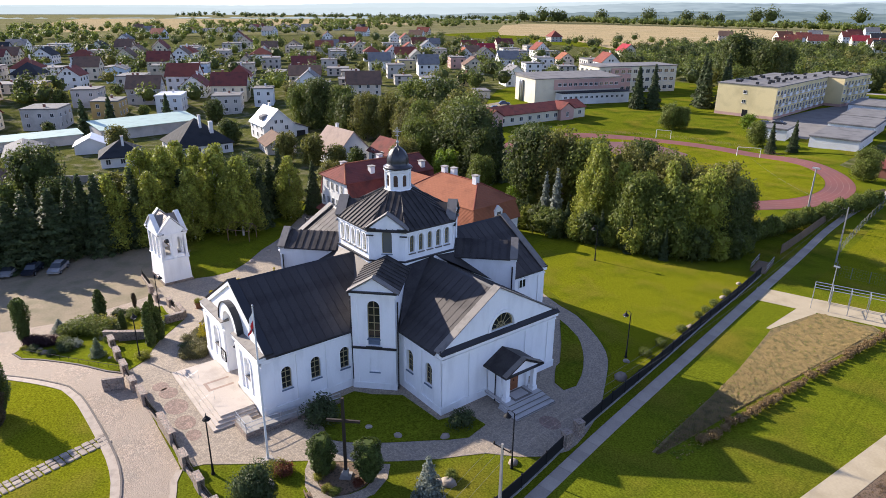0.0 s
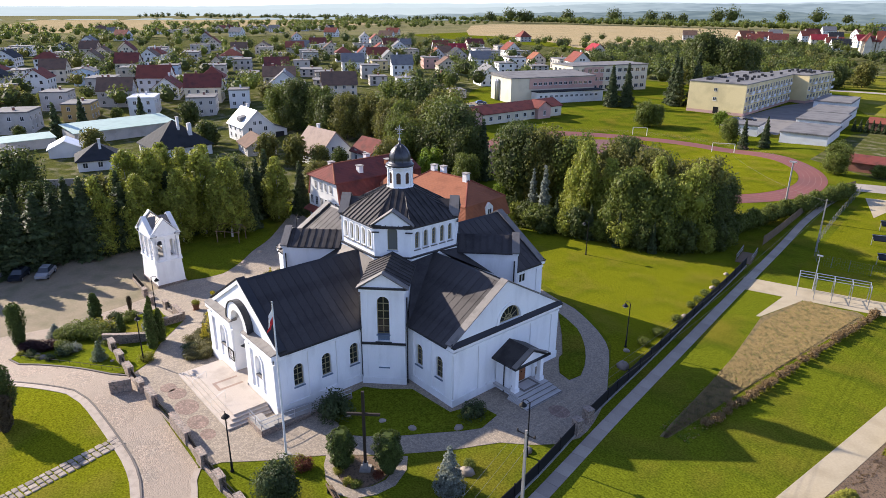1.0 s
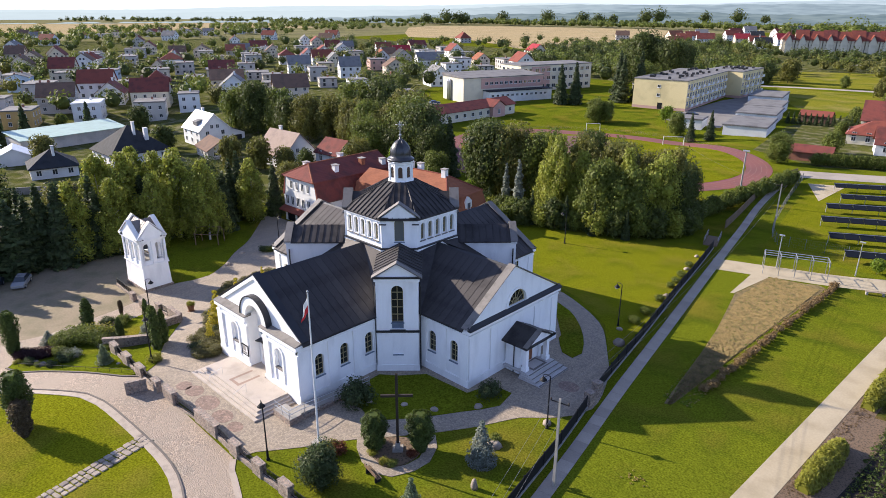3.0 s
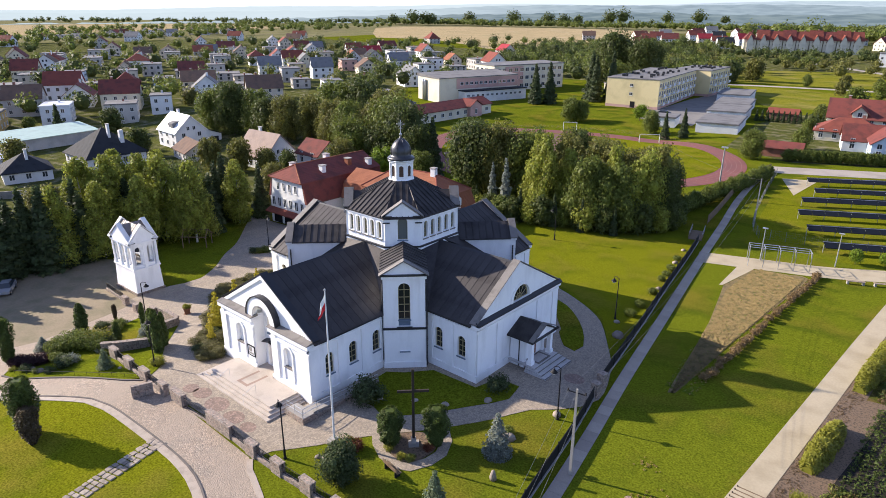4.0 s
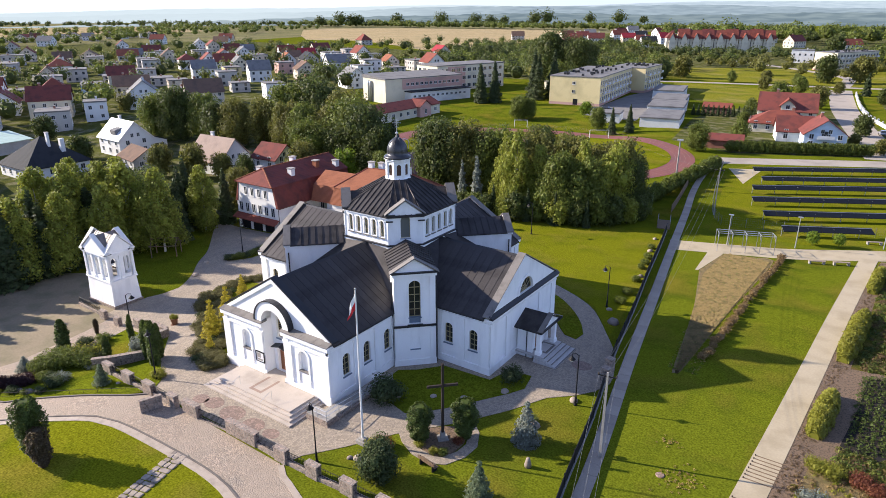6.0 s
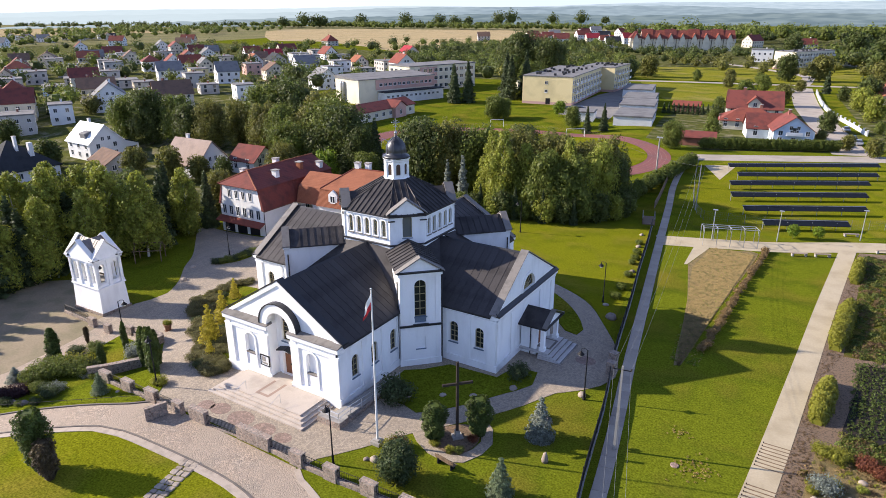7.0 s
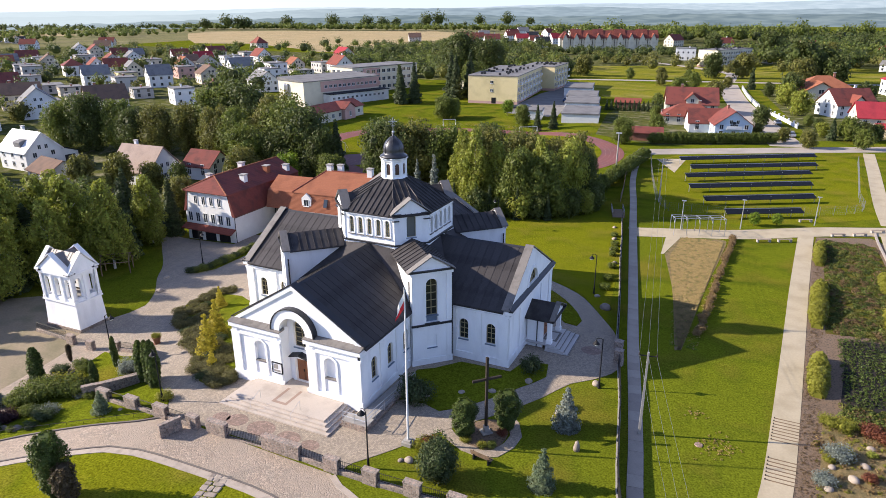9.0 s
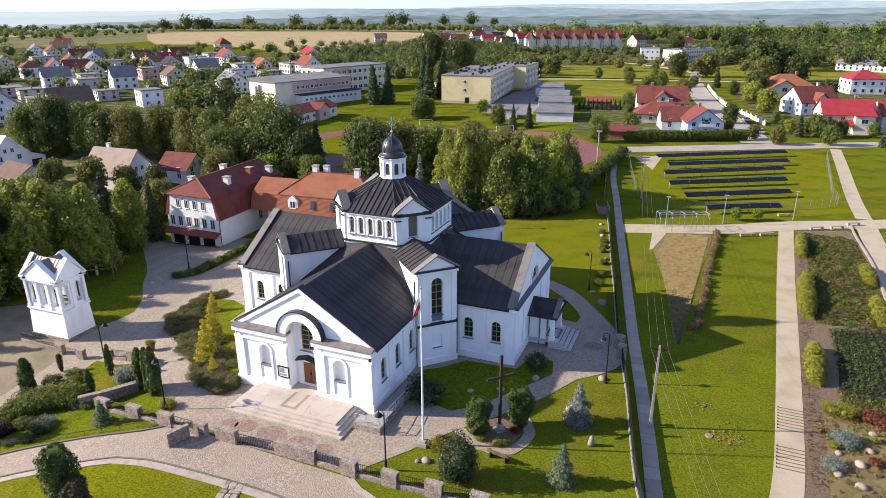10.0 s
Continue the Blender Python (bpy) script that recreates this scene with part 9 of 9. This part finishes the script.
bank = random.Random(5)
mounds("heather_rows", "rows of small green heather plants on cloth", NEEDLE_MID, [(-9.9 + (y - 38) * 0.03 + i * 0.78 + bank.uniform(-0.1, 0.1), y + 0.3 * i) for k in range(19) for i in range(7) for y in (37.8 + k * 0.78,)], 0.36, 1, 34)
for mt, nm, cnt, sz in ((NEEDLE_MID, "dark green creeping plants on the bank", 330, 0.42), (LEAF_MID, "green low shrubs on the bank", 260, 0.42), (LEAF_OLIVE, "olive heather on the bank", 360, 0.42), (LEAF_HEATH, "brown faded heather on the bank", 300, 0.42)):
    mounds("creeping_plants", nm, mt, [(bank.uniform(-9.6, -2.4) + (76 - y) * -0.025, y) for _ in range(cnt) for y in (bank.choice((bank.uniform(53.5, 89), bank.uniform(53.5, 89), bank.uniform(33, 37.5))),)], sz, cnt, 60)
mounds("bark_litter", "dry stalks and leaf litter beside the path", LEAF_HEATH, [(-10.2 - (90 - y) * 0.067 + bank.uniform(0.1, 1.5), y) for _ in range(1100) for y in (bank.uniform(22, 90),)], 0.075, 14, 9)
mounds("dry_plants", "dry yellowish plants in the rock garden", LEAF_DRY, [(bank.uniform(-13.2, -4), bank.uniform(4, 34)) for _ in range(300)], 0.26, 9)
mounds("dry_grass", "straw coloured grass tufts in the rock garden", LEAF_STRAW, [(bank.uniform(-13.2, -4), bank.uniform(4, 34)) for _ in range(220)], 0.22, 19)
mounds("plot_weeds", "grass tufts on the dug plot", LEAF_BRIGHT, [(-30.2 + 6.6 * f + (80 - y) * 0.10 * (1 - f), y) for _ in range(640) for f, y in ((bank.random(), 43 + 39 * bank.random() ** 1.8),)], 0.08, 10, 14)
mounds("plot_clods", "dry clods and stalks on the dug plot", LEAF_STALK, [(-30.2 + 6.6 * f + (80 - y) * 0.10 * (1 - f), y) for _ in range(420) for f, y in ((bank.random(), bank.uniform(43, 82)),)], 0.08, 11, 14)
mounds("clippings", "pale dry clippings left on the grass", LEAF_STALK, [(-20.5 + bank.gauss(0, 0.9), 26.2 + bank.gauss(0, 1.0)) for _ in range(70)] + [(-22.5 + bank.gauss(0, 0.5), 30.5 + bank.gauss(0, 0.4)) for _ in range(16)], 0.10, 12)
def furrows():
    """Crossing low ridges left by digging, clipped to the plot."""
    left = lambda y: -30.4 + max(0.0, 71.5 - y) * 0.157 + (0.07 * (y - 71.5) if y > 71.5 else 0)
    right = lambda y: -23.9 + (y - 66) * 0.052
    rnd = random.Random(17)
    mb = MB()
    for k in range(150):
        y0 = 40.5 + k * 0.29
        pts = []
        for i in range(25):
            f = i / 24
            y = y0 + 2.4 * (0.5 - f)
            if not 42.2 < y < 81.6:
                continue
            x = left(y) + 0.25 + (right(y) - left(y) - 0.4) * f
            pts.append((x, y, rnd.uniform(0.03, 0.19)))
        if len(pts) > 3:
            mb.tube([[(x, y - 0.12, 0.015), (x + rnd.uniform(-0.05, 0.05), y + rnd.uniform(-0.03, 0.03), 0.02 + z), (x, y + 0.12, 0.015)] for x, y, z in pts])
    tagged(new("plot_furrows", raw_mesh("plot_furrows", mb, SOIL)), "low dug ridges of dry earth", "soil", kind="stuff")


furrows()
tree_proto("dry_bush", "shrub", LEAF_DRY, 1.3, 1.3, 0.05, 360, 0.22, "dry brownish raspberry bush along the plot", "shrub", seed=81, name="shrub", group="row along the plot")
hedge_line = curve_points([(-22.0, 83.6), (-22.4, 76), (-22.8, 69.6), (-23.2, 61), (-23.5, 54), (-23.9, 46.5)], 0.9)
for i, (x, y) in enumerate(hedge_line):
    plant("dry_bush", x + bank.uniform(-0.15, 0.15), y, bank.uniform(0.45, 0.85) * (1.25 if i < 6 else 1), i * 61)
for k, x, y, s in (("gold_shrub", -11.8, 33.6, 0.9), ("gold_shrub", -10.6, 33.4, 0.95), ("red_shrub", -8.8, 33.4, 0.95), ("red_shrub", -7.6, 32.6, 0.9), ("grey_shrub", -11.5, 28.9, 0.9), ("gold_shrub", -10.8, 29.6, 0.6), ("gold_shrub", -12.2, 28.0, 0.5), ("red_shrub", -9.5, 26.7, 0.6), ("grey_shrub", -12.7, 25.0, 0.7), ("gold_shrub", -7.0, 30.0, 0.6), ("dark_shrub", -6.0, 34.5, 0.7), ("tuft", -9.0, 30.0, 0.7), ("tuft", -8.2, 23.0, 0.7), ("dark_shrub", -12.5, 19.0, 0.7), ("shrub", -10.0, 16.0, 0.8), ("grey_shrub", -6.6, 24.0, 0.7), ("shrub", -13.0, 12.0, 0.7), ("red_shrub", -11.0, 9.0, 0.7)):
    plant(k, x, y, s, x * 70)
for x, y, s in ((-19.2, 93.1, 0.26), (-15.7, 94.6, 0.24)):
    plant("bright", x, y, s, 30, label="young staked tree beside the path")

# wood east of the church
random.seed(33)
for x, y, k, s in ((-88.4, 89.9, "dark0", 1.08), (-92.2, 93.6, "dark1", 1.1), (-83.2, 91.7, "olive0", 1.0), (-77.8, 94.2, "oak0", 1.0), (-74.1, 81.6, "blue_tall", 0.95), (-78.9, 84, "blue_tall", 0.8), (-70.6, 87, "birch0", 1.0), (-66.2, 82.4, "birch1", 1.02), (-66.2, 90.3, "olive1", 0.95), (-62.5, 84, "birch0", 0.95), (-58, 83, "oak1", 0.8), (-55, 86, "birch1", 0.9), (-60, 92, "olive0", 0.9), (-53.5, 85, "oak0", 0.8), (-50.5, 88, "lime0", 0.8), (-48.8, 92, "dark0", 0.75), (-51.5, 94, "olive1", 0.85), (-56, 98, "olive0", 0.8), (-63, 98, "oak0", 0.85), (-70.2, 99.4, "dark1", 0.9), (-50.5, 99, "dark0", 0.7), (-80.6, 98.9, "dark0", 0.9), (-57, 79.6, "spruce0", 0.4), (-52, 81.4, "spruce1", 0.35), (-62, 79, "spruce1", 0.45), (-68.5, 78.3, "spruce0", 0.45), (-75.2, 78.7, "spruce1", 0.4), (-85.8, 82.4, "gold_thuja", 0.8), (-89.7, 86.2, "bright", 0.55), (-80.6, 81.2, "spruce0", 0.4)):
    plant(k, x, y, s * 0.84, random.uniform(0, 360), sz=s * random.uniform(0.92, 1.1))
for i, (x, y) in enumerate(curve_points([(-84, 79), (-77, 77.5), (-69, 76.8), (-61, 79), (-54, 81.2), (-49, 84.5), (-46.6, 89), (-46.4, 94)], 2.3)):
    plant(("dark_far", "oak_far", "dark_far", "lime_far")[i % 4], x + random.uniform(-0.5, 0.5), y + random.uniform(-0.3, 1.2), random.uniform(0.32, 0.5), i * 73, label="young tree in the undergrowth at the wood edge")
# trees round the rectory and along the car park
for x, y, k, s in ((-109.1, 38.9, "birch0", 0.95), (-114.0, 36.1, "birch1", 1.0), (-118.6, 34.8, "birch0", 1.0), (-122.8, 32.7, "birch1", 0.95), (-118.0, 29.1, "birch0", 1.05), (-122.4, 26.5, "birch1", 1.0), (-116.3, 41.5, "oak0", 0.85), (-121.8, 39.5, "birch1", 0.95), (-111.6, 43.7, "spruce0", 0.85), (-116.9, 47.8, "spruce1", 0.9), (-119.7, 51.0, "spruce0", 0.95), (-113.8, 55.3, "spruce1", 0.8), (-124.9, 45.8, "dark0", 0.8), (-121.3, 19.7, "spruce0", 0.9), (-124.7, 14.5, "spruce1", 0.85), (-127.1, 9.3, "spruce0", 0.8), (-129.6, 3.6, "dark0", 0.62), (-133.4, -3.2, "spruce1", 0.7), (-119.0, 23.8, "spruce1", 0.95), (-127.1, 22.0, "olive0", 0.75), (-132.1, 13.7, "dark1", 0.7), (-136.0, 5.4, "oak1", 0.7), (-138.6, -7.4, "dark0", 0.7), (-125.3, 33.5, "birch0", 1.0), (-130.8, 29.6, "birch1", 0.85), (-113.2, 60.5, "thuja", 1.6), (-114.8, 65.7, "thuja", 1.7), (-118.0, 61.6, "olive1", 0.65), (-94.2, 68.7, "thuja", 1.1), (-112.4, 31.5, "birch1", 0.85), (-113.6, 25.2, "birch0", 0.85), (-115.2, 19.4, "birch1", 0.85), (-117.4, 38.2, "birch0", 0.9), (-113.5, 50.2, "birch1", 0.8)):
    plant(k, x, y, s, random.uniform(0, 360), sz=s * (1.06 if k.startswith("birch") else 0.95))
for x, y, k, s in ((-121, 82.4, "olive0", 0.8), (-113.8, 87.8, "bright", 1.0), (-120.7, 94.7, "dark0", 0.95), (-128.1, 91.7, "oak0", 1.0), (-129.1, 99.1, "olive1", 1.05), (-136.1, 97.8, "oak1", 1.0), (-143.4, 98.9, "olive0", 1.0), (-138, 104.9, "dark1", 1.0), (-147.2, 102.9, "oak0", 0.95), (-155.6, 100.9, "olive1", 0.95), (-163.4, 98, "olive0", 1.0), (-171.6, 96.6, "dark0", 1.0), (-177.9, 98, "oak1", 1.05), (-186.2, 95.2, "dark1", 1.1), (-116.3, 100.4, "dark1", 0.95), (-108.3, 94.6, "dark0", 0.85), (-102.6, 88.9, "oak1", 0.7), (-120.6, 104.7, "dark0", 0.9), (-194.7, 93.7, "oak0", 1.05), (-142.6, 76.7, "olive_far", 0.7), (-149.2, 73.2, "olive_far", 0.8), (-157, 69.6, "olive_far", 0.75), (-136, 77.9, "dark_far", 0.6)):
    plant(k, x, y, s * 0.84, random.uniform(0, 360), sz=s * random.uniform(0.85, 1.05))
row_line = curve_points([(-115, 40), (-114.5, 30.5), (-114.2, 20.7), (-113.8, 10.2), (-114.8, -0.3), (-115.9, -12.8), (-118, -24.4)], 2.6)
for i, (x, y) in enumerate(row_line):
    plant(("spruce0", "spruce1")[i % 2], x - random.uniform(0, 3.5), y + random.uniform(-1, 1), random.uniform(1.0, 1.4), i * 67, sz=random.uniform(0.72, 0.98))
for x, y, k, s in ((-138.6, -13.8, "spruce0", 1.05), (-142.6, -22.4, "spruce1", 1.1), (-136, -18.1, "dark0", 0.95), (-146.6, -7.3, "spruce0", 1.05), (-147.9, -16, "oak1", 1.0), (-143.9, 3.5, "spruce1", 1.05), (-142.6, 12, "dark1", 0.95), (-151.9, -29.1, "dark0", 1.1), (-136, -30.9, "spruce0", 1.1), (-128.4, -26.5, "spruce1", 1.0)):
    plant(k, x, y, s, x * 13)
for x, y, k, s in ((-123.5, 100.5, "oak0", 1.15), (-116, 97.1, "dark1", 1.15), (-129.5, 106.5, "olive0", 1.15), (-143.1, 110.1, "dark0", 1.2), (-150.9, 106.8, "oak1", 1.15), (-107.5, 98.7, "spruce0", 1.0), (-111.8, 93, "spruce1", 0.8)):
    plant(k, x, y, s, x * 29)
# trees between the school, the flats and the eastern houses
for x, y, k, s in ((-150, 206, "spruce0", 1.1), (-146, 210, "spruce1", 1.15), (-154, 212, "spruce0", 1.05), (-140, 232, "spruce1", 1.4), (-136, 228, "spruce0", 1.3), (-133, 236, "spruce1", 1.4), (-166, 300, "dark0", 1.7), (-174, 308, "dark1", 1.5), (-143, 262, "oak0", 0.9), (-128, 240, "dark0", 0.8), (-121, 184, "oak0", 0.55), (-118, 186, "oak1", 0.5), (-101, 195, "bright", 0.6), (-84, 176, "spruce0", 0.6), (-80, 180, "spruce1", 0.62), (-91, 182, "oak1", 0.5), (-54, 158, "oak0", 0.5), (-150, 300, "dark0", 1.5), (-160, 330, "dark1", 1.3), (-52, 268, "oak_far", 0.8), (-38, 262, "olive_far", 0.8), (-20, 206, "dark_far", 0.6), (-48, 180, "oak_far", 0.5), (-8, 172, "olive_far", 0.45), (5, 176, "oak_far", 0.5), (18, 178, "spruce_far", 0.5), (-14, 178, "olive_far", 0.4), (-8, 236, "lime_far", 0.8), (14, 262, "dark_far", 0.9), (-10, 280, "dark_far", 1.0), (-5, 330, "olive_far", 1.3), (10, 345, "dark_far", 1.4), (-50, 310, "oak_far", 0.7), (-66, 318, "olive_far", 0.6), (-36, 318, "olive_far", 0.5)):
    plant(k, x, y, s, random.uniform(0, 360))
for x, y, k, s in ((-1.5, 187, "spruce_far", 0.5), (2.5, 188, "oak_far", 0.62), (6.5, 189, "olive_far", 0.5), (-3.5, 192, "lime_far", 0.4), (9.5, 191, "dark_far", 0.45), (-4, 200, "dark_far", 0.4), (-6.5, 210, "oak_far", 0.35), (-46.7, 369, "dark_far", 1.25), (-31.3, 374, "olive_far", 1.25), (-25.6, 317, "spruce_far", 0.75), (-3.9, 350, "dark_far", 2.0), (6, 362, "dark_far", 1.7), (11.2, 434, "olive_far", 1.6), (-86, 345, "oak_far", 0.55), (-70.7, 350, "olive_far", 0.6), (-57, 351, "oak_far", 0.5), (-114, 355, "olive_far", 1.1), (-120, 340, "dark_far", 1.0), (-20, 520, "dark_far", 2.0), (-60, 553, "dark_far", 1.6), (-52, 204, "oak_far", 0.45), (-53, 214, "dark_far", 0.4), (-20.5, 186, "olive_far", 0.35), (-56, 236, "oak_far", 0.5), (18, 193, "oak_far", 0.4), (-12, 262, "lime_far", 0.8), (-18, 290, "dark_far", 0.55)):
    plant(k, x, y, s, x * 31)
for i in range(24):
    plant("oak_far", -46.5 + i * 1.32, 161.5 + i * 0.6, 0.28, i * 47, label="clipped green hedge plant along the street")
for i in range(14):
    plant("spruce_far", -72 + i * 1.6, 222 + i * 0.3, 0.3, i * 37, label="row of clipped conifers as a hedge")
for i in range(26):
    plant("oak_far", -48.6 + i * 0.16, 97 + i * 1.7, 0.22 + 0.05 * (i % 3), i * 57, label="shrub in the hedge beside the track")
# trees among the houses of the town, the nearer ones one by one
random.seed(8)
far_spots = []
for i in range(1500):
    d, q = 185 + 560 * random.random() ** 0.9, random.uniform(0.36, 1.52)
    x, y = -d * math.sin(q), d * math.cos(q)
    if (x > -165 and y > 130) or (-215 < x < -135 and 110 < y < 280) or (x > -152 and y > 20):
        continue
    if any((x - hx) ** 2 + (y - hy) ** 2 < (hr + 1) ** 2 for hx, hy, hr in HOUSES):
        continue
    if d < 300 and i % 4 == 0:
        k = random.choices(("oak_far", "dark_far", "olive_far", "lime_far", "spruce_far"), (3, 4, 2, 1, 2))[0]
        plant(k, x, y, random.uniform(0.35, 0.85), random.uniform(0, 360))
    elif d >= 270 and i % 5 < 2:
        far_spots.append((x, y))
for i in range(90):
    f = i / 89
    far_spots.append((-250 + 320 * f + random.uniform(-25, 25), 395 + 60 * f + random.uniform(-45, 70)))


def far_wood(name, label, mat, spots, tall, size, per):
    """Distant woods as one mass of many leaf clumps."""
    mb = MB()
    rnd = random.Random(len(spots))
    for x, y in spots:
        h = tall * rnd.uniform(0.65, 1.15)
        c, r = Vector((x, y, h * 0.5 + g(x, y))), Vector((h * 0.5, h * 0.5, h * 0.5)) * rnd.uniform(0.8, 1.1)
        blob(mb, c, r * 0.6)
        for _ in range(per):
            d = Vector((rnd.gauss(0, 1), rnd.gauss(-0.3, 1), abs(rnd.gauss(0.1, 1)) - 0.25)).normalized()
            k = rnd.uniform(0.68, 1.12) * (1 + 0.22 * math.sin(3.1 * d.x * 3 + x) * math.sin(2.7 * d.z * 3 + y))
            card(mb, c + Vector((d.x * r.x, d.y * r.y, d.z * r.z)) * k, d, size, rnd)
    ob = new(name, raw_mesh(name, mb, mat))
    tagged(ob, label, "woods", kind="stuff")


rr = random.Random(77)
near_east = []
while len(near_east) < 300:
    x, y = rr.uniform(-330, -45), rr.uniform(305, 640)
    if (x > -125 and y < 440) or x + 0.75 * (y - 330) < -250 or (x > -110 and 430 < y < 560) or (y > 470 and x > -215):
        continue
    near_east.append((x, y))
far_east = [(x, y) for x, y in ((rr.uniform(-20, 330), rr.uniform(380, 860)) for _ in range(420)) if not (x < 60 and y < 440)]
far_wood("estate_trees", "dark trees behind the flats", LEAF_DARK, near_east[:150], 9.5, 1.2, 150)
far_wood("estate_trees", "green trees behind the flats", LEAF_MID, near_east[150:], 8.5, 1.2, 150)
far_wood("eastern_trees", "trees beyond the eastern houses", LEAF_DARK, far_east[::2], 13, 1.6, 140)
far_wood("eastern_trees", "lighter trees beyond the eastern houses", NEEDLE_MID, far_east[1::2], 12, 1.6, 140)
third = len(far_spots) // 3
far_wood("town_trees", "green garden trees between the far houses", LEAF_MID, far_spots[:third], 9.0, 1.05, 130)
far_wood("town_trees", "dark garden trees between the far houses", LEAF_DARK, far_spots[third : 2 * third], 10.0, 1.05, 130)
far_wood("town_trees", "olive garden trees between the far houses", LEAF_OLIVE, far_spots[2 * third :], 8.5, 1.05, 130)


def belt(n, x0, x1, y0, y1, jx, jy, wave=0.0):
    """Places along a broad band."""
    return [(x0 + (x1 - x0) * i / n + rr.uniform(-jx, jx), y0 + (y1 - y0) * i / n + wave * math.sin(i * 0.09) + rr.uniform(0, jy)) for i in range(n)]


far_wood("tree_belt", "belt of trees beyond the stubble field", LEAF_MID, belt(420, -1250, 60, 1100, 1190, 14, 60, 15), 14, 2.8, 44)
far_wood("wooded_edge", "woods behind the red-roofed terrace", LEAF_DARK, belt(200, -185, 460, 800, 900, 10, 110), 15, 2.4, 50)
far_wood("orchard_wood", "trees before the red-roofed terrace", LEAF_DARK, belt(150, -270, 40, 480, 560, 14, 60), 8, 1.4, 60)
far_wood("eastern_woods", "woods beyond the eastern meadow", LEAF_MID, belt(150, -40, 420, 470, 560, 10, 130), 13, 2.0, 70)
far_wood("far_gardens", "far gardens and trees west of town", LEAF_MID, belt(520, -760, -1150, -260, 900, 200, 60), 11, 2.2, 50)
far_wood("field_trees", "rows of trees between the far fields", LEAF_DARK, belt(220, -1900, -700, 500, 1350, 60, 260), 13, 3.4, 36)
far_wood("skyline_trees", "single tall round trees on the skyline", LEAF_DARK, [(-1090, 1062), (-1057, 1092), (-1038, 1109), (-1027, 1119), (-965, 1174), (-892, 1240), (-835, 1292), (-809, 1315), (-786, 1336), (-733, 1384), (-711, 1404), (-638, 1470), (-586, 1516), (-542, 1556)], 34, 3.6, 260)
far_wood("skyline_trees", "tall woods beyond the eastern houses", LEAF_MID, [(-240 + 21 * i + rr.uniform(-8, 8), 800 + 6 * i + rr.uniform(-60, 60)) for i in range(26)], 24, 2.6, 220)
# pale wooded hills on the horizon, tier behind tier, their haze painted as glow
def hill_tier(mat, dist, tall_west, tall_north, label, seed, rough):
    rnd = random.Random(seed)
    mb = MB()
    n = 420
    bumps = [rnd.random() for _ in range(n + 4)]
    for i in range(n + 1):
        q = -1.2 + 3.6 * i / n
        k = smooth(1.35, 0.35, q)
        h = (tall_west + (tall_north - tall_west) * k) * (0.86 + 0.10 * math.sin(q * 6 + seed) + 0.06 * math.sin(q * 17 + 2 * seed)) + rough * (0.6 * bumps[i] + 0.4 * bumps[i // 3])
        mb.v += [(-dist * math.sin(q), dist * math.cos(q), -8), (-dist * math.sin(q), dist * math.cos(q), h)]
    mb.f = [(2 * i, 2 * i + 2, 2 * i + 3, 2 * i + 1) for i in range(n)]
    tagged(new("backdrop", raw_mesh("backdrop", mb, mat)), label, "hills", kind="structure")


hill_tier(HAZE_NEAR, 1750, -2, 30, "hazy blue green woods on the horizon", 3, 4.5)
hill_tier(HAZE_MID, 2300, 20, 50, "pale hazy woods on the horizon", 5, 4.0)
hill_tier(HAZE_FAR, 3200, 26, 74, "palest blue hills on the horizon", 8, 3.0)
